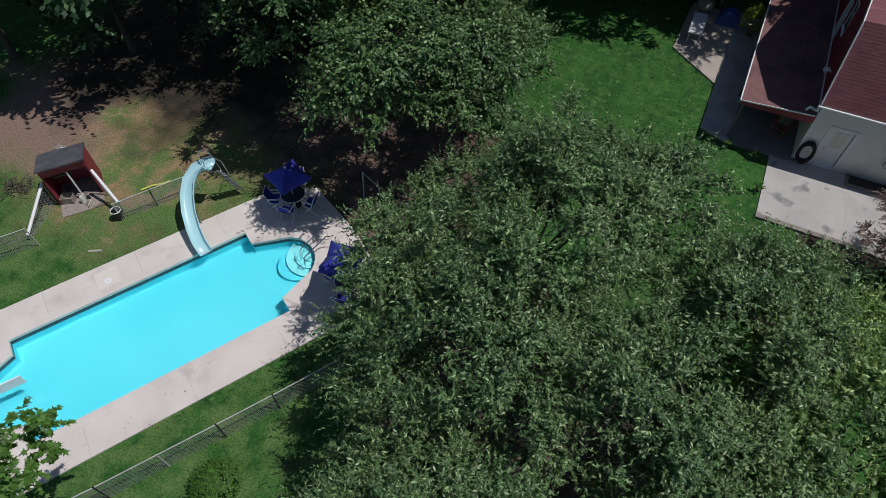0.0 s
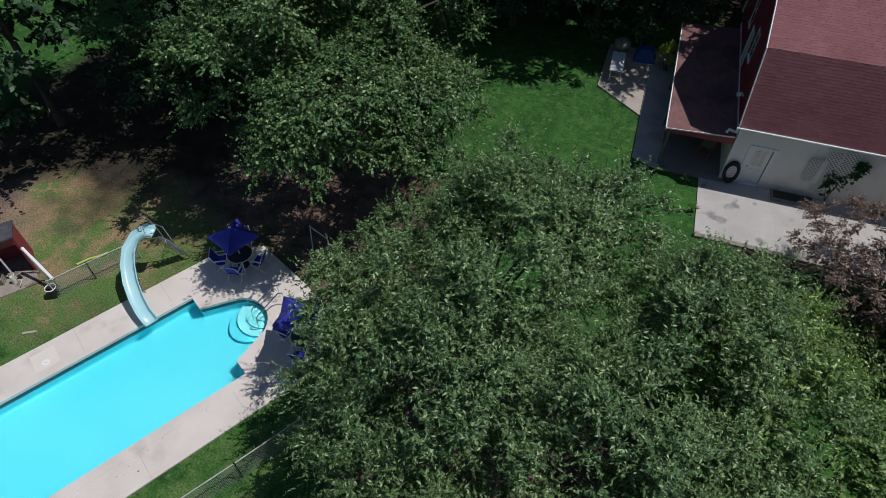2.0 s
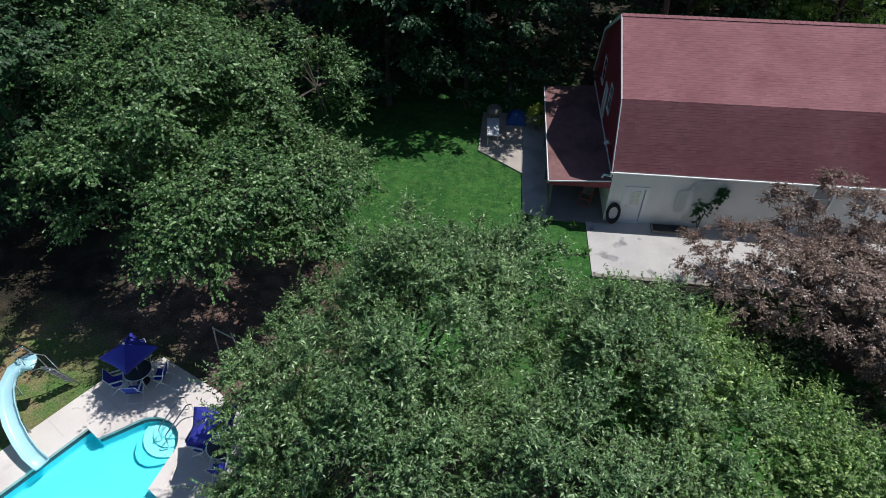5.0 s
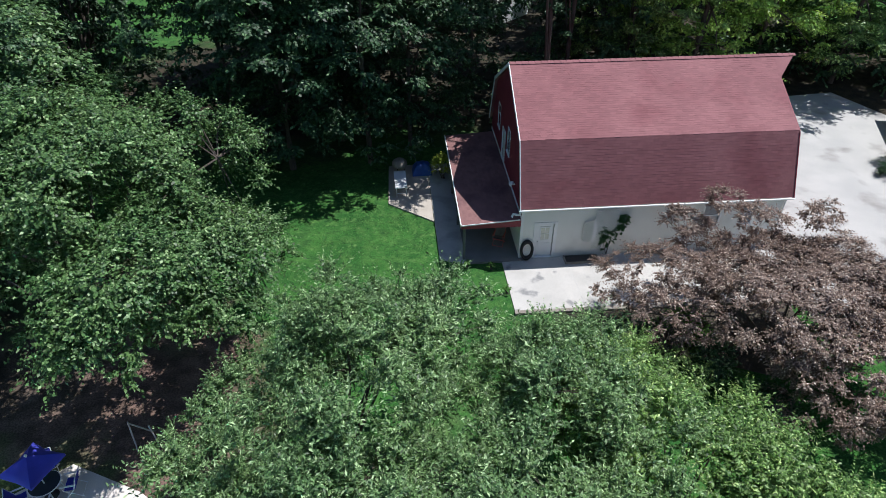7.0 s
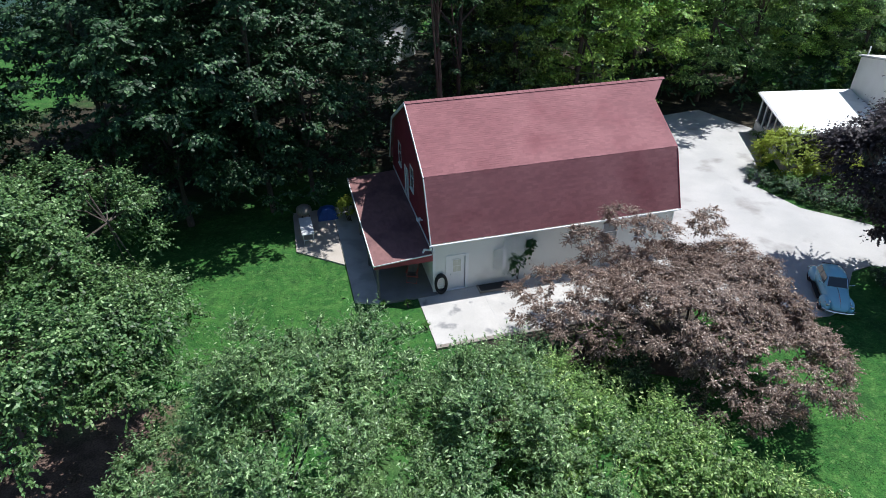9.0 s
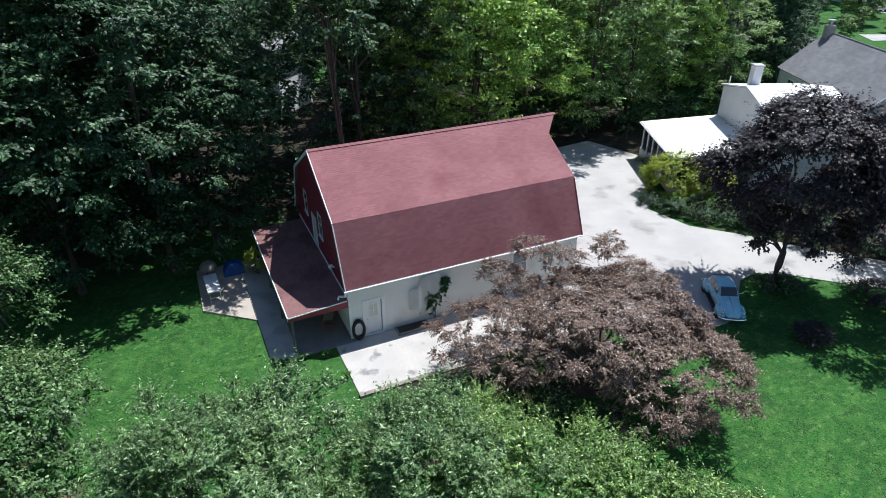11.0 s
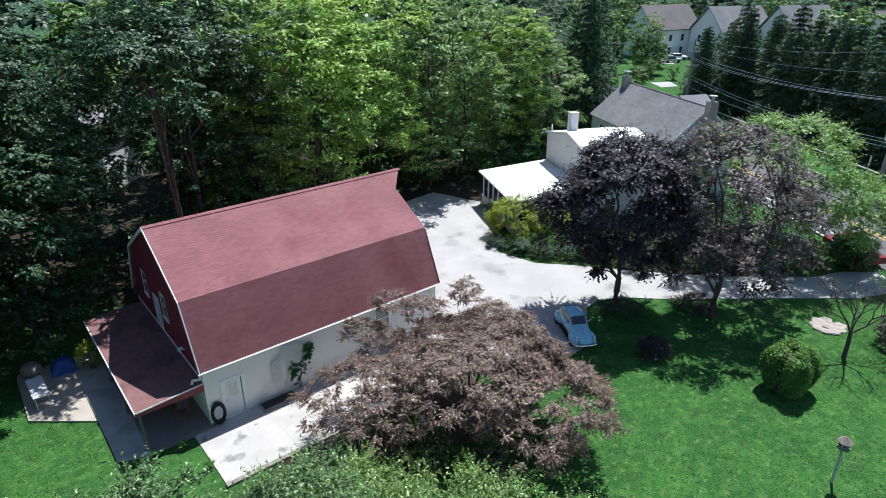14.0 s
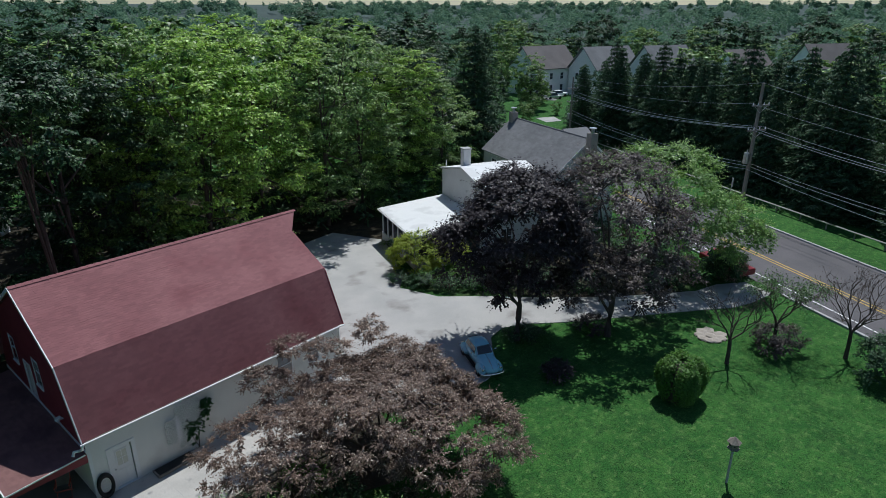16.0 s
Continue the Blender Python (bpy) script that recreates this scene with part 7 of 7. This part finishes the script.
tree("japanese_maple", (13.8, 18.0, 0), 2.2, 0.2, [(0, 0, 2.9, 4.6, 4.2, 1.9), (-4.4, 1.5, 2.6, 2.6, 2.4, 1.3), (0.2, 0.2, 3.5, 3.0, 2.8, 1.4), (1.5, -2.9, 2.3, 3.4, 2.9, 1.7), (2.4, 1.0, 3.1, 2.4, 2.5, 1.8), (2.9, -1.8, 2.0, 2.4, 2.4, 1.4), (0.2, 3.8, 2.7, 2.4, 1.4, 0.9), (-2.7, 4.9, 3.3, 1.1, 0.9, 1.0), (-1.3, 4.8, 5.0, 0.8, 0.5, 0.5), (0.1, 4.3, 4.3, 1.2, 0.7, 0.7), (1.9, 3.2, 4.9, 0.8, 0.7, 1.0)],
     LM_MAPLE, 0.082, 1080, 0.5, 29, 11, "spreading bronze-leaved maple beside the patio", n_limbs=60, flat=0.5, hollow=0.6, fork=0.15, lift=0.35, loose=0.45, lump=0.4, shoots=0.03)
tree("purple_maple", (27.6, 21.4, 0), 4.2, 0.26, [(0.5, 0.5, 7.0, 3.7, 3.5, 3.6), (1.0, 0.4, 3.8, 2.4, 2.4, 1.6), (-1.5, 2.2, 5.6, 2.4, 2.4, 2.4), (1.8, -0.6, 5.4, 2.7, 2.6, 2.8)],
     LM_PURPLE, 0.15, 320, 0.9, 30, 9, "dark purple-leaved maple beside the drive", n_limbs=40, aspect=0.75)
tree("purple_maple", (32.2, 17.6, 0), 4.8, 0.26, [(0.8, 0.8, 7.6, 4.4, 4.1, 3.8), (0.2, -0.4, 3.6, 3.0, 2.8, 1.6), (-1.4, 1.6, 4.6, 2.6, 2.6, 1.9), (1.8, -1.6, 4.2, 2.8, 2.4, 1.8), (3.2, -0.8, 5.6, 3.0, 2.7, 2.8), (-0.4, 2.6, 6.6, 3.0, 2.6, 2.6)],
     LM_PURPLE2, 0.145, 285, 0.85, 20, 8, "thinning purple-leaved tree on the lawn", n_limbs=160, aspect=0.65, fork=0.15)
tree("ash_tree", (42.5, 20.0, 0), 5.5, 0.22, [(0, 0, 7.0, 4.4, 4.2, 3.4), (2.6, -3.2, 3.0, 2.0, 1.8, 1.5), (2.6, -2.2, 5.2, 3.0, 3.0, 2.2), (3.8, -4.4, 3.6, 2.0, 2.0, 1.3), (0.7, -3.0, 5.4, 2.0, 1.9, 2.0), (2.9, -4.9, 5.0, 1.5, 1.3, 1.3), (3.4, -5.9, 3.8, 1.3, 1.0, 1.0), (-2.6, 2.6, 7.6, 2.8, 2.4, 2.4)],
     LM_ASH, 0.16, 280, 0.9, 24, 8, "fresh green tree beside the house", n_limbs=40)
# overhanging maple bough at the pool's near corner, with five-pointed leaves
mt = thing("maple_tree", (-11.0, -6.5, 0), 0, "maple with broad lobed leaves overhanging the pool corner", "tree")
c, nr, al, cc = crown_points([(0, 0, 8.2, 3.8, 3.8, 3.0), (0.9, 4.7, 6.8, 1.8, 1.9, 1.1)], 190, 0.8, 16, 6, loose=0.6, lump=0.3)
bough = crown_points([(0.45, 6.0, 5.3, 0.9, 1.0, 0.6)], 17, 0.45, 12, 6, hollow=0.2, loose=0.6, lump=0.1)
c, nr, al, cc = (np.concatenate(z) for z in zip((c, nr, al, cc), bough))
bm = bmesh.new()
lb = branch_mesh(bm, (0, 0, 0), 7.5, 0.22, cc, 30)
part("trunk", bm, M_BARK, mt)
part("branchwork", lb, M_BARK, mt, kind="stuff")
tip = unit(al - nr * np.sum(al * nr, 1, keepdims=True))
across = np.cross(nr, tip)
size = (0.085 + 0.05 * rng.random(len(c)))[:, None]
star = [(0, 1.0), (36, 0.42), (62, 0.9), (100, 0.4), (128, 0.6), (180, 0.3), (232, 0.6), (260, 0.4), (298, 0.9), (324, 0.42)]
leaves = np.stack([c + size * r * (tip * math.cos(radians(a)) + across * math.sin(radians(a))) - nr * size * 0.12 * r for a, r in star], 1)
cr = tagged(new("crown", quad_mesh("crown", leaves, LM_BOX, 10)), kind="stuff")
cr.parent = mt

# ---- woods, conifers and distance ----
def wood_proto(leafm, height, spread, label, leaf=0.2, n_clumps=310, per=9, high=False, pad=0.9):
    h = height
    lobes = [(0, 0, h * 0.66, spread, spread, h * 0.34), (spread * 0.45, 0.2, h * 0.45, spread * 0.7, spread * 0.7, h * 0.28), (-spread * 0.4, -spread * 0.3, h * 0.5, spread * 0.7, spread * 0.65, h * 0.3),
             (0.1, spread * 0.4, h * 0.38, spread * 0.75, spread * 0.6, h * 0.25), (0.3, -0.2, h * 0.18, spread * 0.7, spread * 0.75, h * 0.16)]
    if high:
        lobes = lobes[:3]
    return tree("woodland_tree", (0, 0, 0), h * 0.75, 0.22, lobes, leafm, leaf, n_clumps, pad, 18, per, label, group="woods behind the barn", n_limbs=24, aspect=0.6, fork=0.25, flat=0.42, lift=0.15, upper=0.25, loose=0.4, lump=0.55, hollow=0.6)


rng = np.random.default_rng(21)
PROTO = [wood_proto(LM_WOODS_SHADE, 19.5, 5.2, "tall woodland tree, its green darkened for shade"), wood_proto(LM_WOODS_SHADE, 17.0, 5.4, "tall woodland tree, its green darkened for shade"),
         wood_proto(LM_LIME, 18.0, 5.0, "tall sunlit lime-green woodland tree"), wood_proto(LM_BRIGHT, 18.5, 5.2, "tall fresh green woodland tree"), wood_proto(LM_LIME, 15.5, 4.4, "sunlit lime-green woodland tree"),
         wood_proto(LM_WOODS_SHADE, 16.0, 4.4, "tall woodland tree with a high crown, its green darkened for shade", 0.3, 170, 9, True, 1.3),
         wood_proto(LM_WOODS_SHADE, 16.0, 5.2, "broad green tree beyond the road", 0.5, 70, 9, False, 1.4), wood_proto(LM_BRIGHT, 15.0, 5.0, "fresh green tree beyond the road", 0.5, 70, 9, False, 1.4)]


def conifer(height, r, label, name="spruce_tree", n=8500, leaf=0.48):
    """A spruce: tiers of drooping boughs round a straight trunk."""
    ob = thing(name, (0, 0, 0), 0, label, "conifer", "conifers along the road")
    bm = bmesh.new()
    tube(bm, [(0, 0, -0.05), (0, 0, height * 0.5), (0, 0, height * 0.97)], 0.2, 0.02, 7)
    tiers = int(height / 0.55)
    tips = []
    for i in range(tiers):
        z = 0.5 + (height - 0.8) * i / tiers
        rr = r * (1 - z / height) ** 0.8 + 0.15
        for k in range(7):
            a = 2 * math.pi * (k + 0.5 * (i % 2) + 0.3 * rng.random()) / 7
            q = rr * (0.75 + 0.4 * rng.random())
            tips.append((z, a, q))
            if q > 0.6:
                tube(bm, [(0, 0, z), (q * 0.9 * math.cos(a), q * 0.9 * math.sin(a), z - 0.18 * q)], 0.025, 0.006, 3)
    part("trunk", bm, M_BARK, ob)
    tips = np.array(tips)
    w = tips[:, 2] + 0.1
    k = rng.choice(len(tips), n, p=w / w.sum())
    f = rng.random(n) ** 0.6
    q = tips[k, 2] * f
    a = tips[k, 1] + rng.normal(size=n) * 0.16
    c = np.stack([q * np.cos(a), q * np.sin(a), tips[k, 0] - 0.22 * q + rng.normal(size=n) * 0.1], 1)
    nr = unit(np.stack([0.4 * np.cos(a), 0.4 * np.sin(a), np.ones(n)], 1) + 0.45 * rng.normal(size=(n, 3)))
    cr = tagged(new("needles", quad_mesh("needles", leaf_quads(c, nr, leaf, 0.26, 0.6), LM_CONIFER)), kind="stuff")
    cr.parent = ob
    return ob


CON = [conifer(14.5, 3.9, "tall dark spruce in a row along the road"), conifer(12.6, 3.5, "dark spruce in a row along the road")]


def stand(proto, x, y, s, k):
    c = copy_thing(proto, pose(x, y, 0, 0, 0, (k * 137.5) % 360))
    c.scale = (s, s, s * (0.95 + 0.1 * ((k * 0.37) % 1)))
    return c


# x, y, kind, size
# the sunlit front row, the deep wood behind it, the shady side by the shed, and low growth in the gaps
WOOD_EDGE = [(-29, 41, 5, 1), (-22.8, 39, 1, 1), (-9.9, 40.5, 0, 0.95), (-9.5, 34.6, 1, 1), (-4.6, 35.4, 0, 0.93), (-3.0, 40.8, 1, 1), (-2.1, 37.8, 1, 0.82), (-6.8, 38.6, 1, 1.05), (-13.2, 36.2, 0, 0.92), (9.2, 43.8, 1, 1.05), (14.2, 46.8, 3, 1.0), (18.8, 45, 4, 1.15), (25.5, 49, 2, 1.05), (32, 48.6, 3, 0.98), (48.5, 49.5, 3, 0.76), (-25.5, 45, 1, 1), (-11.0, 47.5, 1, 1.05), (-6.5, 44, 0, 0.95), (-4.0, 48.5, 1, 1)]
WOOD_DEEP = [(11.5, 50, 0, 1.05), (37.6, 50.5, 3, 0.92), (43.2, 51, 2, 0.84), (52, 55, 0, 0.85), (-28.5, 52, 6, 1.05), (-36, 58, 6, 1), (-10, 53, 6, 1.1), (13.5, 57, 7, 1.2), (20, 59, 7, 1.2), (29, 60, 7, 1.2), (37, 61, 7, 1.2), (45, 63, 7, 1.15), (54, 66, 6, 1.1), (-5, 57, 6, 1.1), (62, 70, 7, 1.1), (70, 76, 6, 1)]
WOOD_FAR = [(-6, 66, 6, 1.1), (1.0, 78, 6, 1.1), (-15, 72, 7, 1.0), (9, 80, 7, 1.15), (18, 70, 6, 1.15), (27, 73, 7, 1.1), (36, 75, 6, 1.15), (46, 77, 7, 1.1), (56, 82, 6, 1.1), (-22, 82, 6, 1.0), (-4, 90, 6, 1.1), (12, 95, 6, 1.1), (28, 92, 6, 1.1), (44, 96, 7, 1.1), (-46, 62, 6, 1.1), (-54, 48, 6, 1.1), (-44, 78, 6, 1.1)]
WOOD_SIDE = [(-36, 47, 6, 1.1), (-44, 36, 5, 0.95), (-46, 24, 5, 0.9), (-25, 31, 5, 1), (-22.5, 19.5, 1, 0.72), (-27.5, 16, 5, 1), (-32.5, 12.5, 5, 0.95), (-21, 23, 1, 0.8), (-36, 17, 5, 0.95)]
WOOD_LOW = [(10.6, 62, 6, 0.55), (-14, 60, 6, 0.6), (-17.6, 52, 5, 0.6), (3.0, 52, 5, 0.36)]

for k, (x, y, p, s) in enumerate(WOOD_EDGE + WOOD_DEEP + WOOD_FAR + WOOD_SIDE + WOOD_LOW):
    stand(PROTO[p], x, y, s, k)
tree("woodland_tree", (2.2, 46.5, 0), 10.5, 0.15, [(2.0, -0.8, 11.4, 2.1, 1.6, 1.4), (0.2, 0.3, 10.6, 1.8, 1.8, 2.2)], LM_WOODS_SHADE, 0.2, 70, 0.8, 14, 9, "slim woodland tree leaning over a gap", group="woods behind the barn", n_limbs=16, aspect=0.6, flat=0.5)
# tree added behind the barn so that its high crown shades the table slab
tree("woodland_tree", (7.0, 40.5, 0), 13.0, 0.25, [(-2.0, -4.2, 14.8, 3.0, 2.6, 1.9), (-0.5, -0.8, 14.8, 3.4, 3.2, 2.4)], LM_WOODS_SHADE, 0.2, 130, 0.9, 18, 9, "tall woodland tree added behind the barn to shade the slab by the porch", group="woods behind the barn", n_limbs=20, aspect=0.6, flat=0.42, lift=0.15, lump=0.4)
for o in PROTO:
    o.matrix_basis = pose(60 + 9 * PROTO.index(o), 96 + 7 * PROTO.index(o), 0)
for k in range(26):
    s, w = -22 + k * 3.4, 21.5 + 1.2 * math.sin(k * 2.1)
    x, y = road_xy(s, w)
    stand(CON[k % 2], x, y, 1.08 + 0.14 * math.sin(k * 1.7), k)
for k in range(18):
    x, y = road_xy(-24 + k * 4.6, 34 + 1.5 * math.sin(k * 2.3))
    stand(CON[k % 2], x, y, 1.0 + 0.12 * math.sin(k * 1.1), k + 70)
for k in range(18):
    x, y = road_xy(-22 + k * 4.7, 27.5 + 1.5 * math.sin(k * 1.3))
    stand(CON[(k + 1) % 2], x, y, 1.04 + 0.12 * math.sin(k * 2.9), k + 40)
stand(CON[0], 57.5, 53, 1.35, 3)
stand(CON[0], 61.5, 55, 1.2, 5)
CON[0].matrix_basis = pose(54.0, 60, 0)
CON[1].matrix_basis = pose(*road_xy(66, 24), 0)

# low hills that close the view, distance haze mixed into their green
bm = bmesh.new()
prof = [(255, -0.3), (420, 4.0), (700, 14.0), (1050, 27.0), (1500, 36.0), (2300, 42.0)]
rows = [[bm.verts.new((r * math.cos(a * math.pi / 24), r * math.sin(a * math.pi / 24), z)) for a in range(48)] for r, z in prof]
for a, c in zip(rows, rows[1:]):
    for k in range(48):
        bm.faces.new((a[k], a[(k + 1) % 48], c[(k + 1) % 48], c[k]))
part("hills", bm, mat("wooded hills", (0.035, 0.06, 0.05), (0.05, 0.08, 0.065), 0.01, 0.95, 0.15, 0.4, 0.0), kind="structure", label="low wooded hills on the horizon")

# far woods to the horizon, their leaves tinted for haze
n = 3800
ang = np.radians(rng.uniform(-115, 60, n))
dist = 135 + 860 * rng.random(n) ** 1.35
hh = 7.5 + 6 * rng.random(n) + 5 * rng.random(n) ** 6
rise = np.interp(dist, [p[0] for p in prof], [p[1] for p in prof])
cx, cy = -np.sin(ang) * dist, np.cos(ang) * dist
per = 115
idx = np.repeat(np.arange(n), per)
o = unit(rng.normal(size=(len(idx), 3)))
o[:, 2] = np.abs(o[:, 2])
c = np.stack([cx[idx], cy[idx], hh[idx] * 0.4 + rise[idx]], 1) + o * np.stack([hh[idx] * 0.42, hh[idx] * 0.42, hh[idx] * 0.6], 1) * (0.75 + 0.3 * rng.random(len(idx)))[:, None]
clear = (np.abs((c[:, 0] - 45.5) * 0.898 - (c[:, 1] - 9.5) * 0.44 - 4) > 12) & ~((np.degrees(np.arctan2(c[:, 0], c[:, 1])) > 46) & (np.degrees(np.arctan2(c[:, 0], c[:, 1])) < 82) & (np.hypot(c[:, 0], c[:, 1]) < 200))
c, o, idx = c[clear], o[clear], idx[clear]
size = 0.3 + dist[idx] * 0.0024
fw = new("far_woods", quad_mesh("far_woods", leaf_quads(c, unit(o + [0, 0, 0.5] + 0.3 * rng.normal(size=o.shape)), size, 0.8), LM_FAR_HAZE))
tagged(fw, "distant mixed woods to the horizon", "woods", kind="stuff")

# understorey along the wood's edge
c, nr, al, cc = crown_points([(-30 + 4.2 * k, 41.5 + 1.5 * math.sin(k * 1.9), 1.2, 2.8, 2.4, 2.2) for k in range(12)] + [(22 + 4.5 * k, 49 + math.sin(k), 1.3, 2.8, 2.2, 2.4) for k in range(7)], 420, 1.0, 12, 8, hollow=0.5)
tagged(new("underbrush", quad_mesh("underbrush", leaf_quads(c, nr, 0.26, 0.6, 0.3, al), LM_WOODS_SHADE)), "dark tangled underbrush at the wood's edge", "underbrush", kind="stuff")
# trees among the far houses
FAR_NEAR = [(118, 100, 3, 0.75), (146, 84, 0, 0.38), (128, 122, 0, 1), (108, 83, 3, 0.66), (126, 80, 0, 0.42), (134, 76, 3, 0.4), (112, 66, 0, 0.5), (126, 58, 3, 0.55), (142, 48, 0, 0.6), (136, 30, 3, 0.6), (120, 40, 0, 0.6), (118, 14, 0, 0.7), (93, 80, 0, 0.5), (98, 88, 3, 0.55)]
FAR_BEYOND = [(150, 120, 3, 1), (172, 114, 0, 1), (196, 104, 3, 1), (222, 86, 0, 1), (150, 74, 0, 0.4), (166, 66, 3, 0.4), (184, 60, 0, 0.42), (204, 50, 3, 0.45), (226, 40, 0, 0.7), (160, 36, 0, 0.65), (150, 10, 3, 0.8), (152, 92, 3, 0.38), (166, 86, 0, 0.4), (174, 78, 3, 0.4), (192, 74, 0, 0.42), (198, 64, 3, 0.42), (214, 60, 0, 0.5), (244, 50, 0, 0.9), (240, 72, 3, 0.9)]
FAR = FAR_NEAR + FAR_BEYOND
for k in range(26):
    a = radians(40 + k * 1.75 + 0.8 * math.sin(k * 2.7))
    d = 222 + 20 * math.sin(k * 1.9) - (40 if k < 4 else 0)
    FAR.append((d * math.sin(a), d * math.cos(a), 3 if k % 3 == 0 else 0, 0.95 + 0.2 * math.sin(k * 1.3)))
for k, (x, y, p, s) in enumerate(FAR):
    stand(PROTO[7 if p == 3 else 6], x, y, s, k + 90)
for k, (s, w, z) in enumerate(((65, 19.5, 0.86), (70, 22, 0.9), (64, 30, 0.9), (69, 33, 0.9))):
    stand(CON[k % 2], *road_xy(s, w), z, k + 130)
# broad-leaved trees standing among the spruces, and one before the distant houses
for k in range(9):
    stand(PROTO[7 if k % 3 else 6], *road_xy(-8 + k * 8.5, 40 + 2.5 * math.sin(k * 2.2)), 0.86 + 0.1 * math.sin(k * 1.7), k + 150)
stand(PROTO[3], 107, 82.5, 0.6, 170)
for k, (x, y, z) in enumerate(((97.5, 76.5, 0.2), (103, 78.5, 0.24), (95, 73.5, 0.22), (112, 88, 0.3), (105.5, 74.5, 0.2), (116, 86, 0.34))):
    stand(PROTO[7], x, y, z, k + 180)
# loose shrub at the drive's mouth, before the road
shrub("border_shrub", (47.0, 15.75, 0), [(0, 0, 1.0, 1.5, 1.2, 1.1), (-0.9, 0.8, 0.9, 1.1, 1.0, 0.9)], LM_MID, 0.12, 110, 0.4, 12, 6, "loose dull green shrub at the drive's mouth")
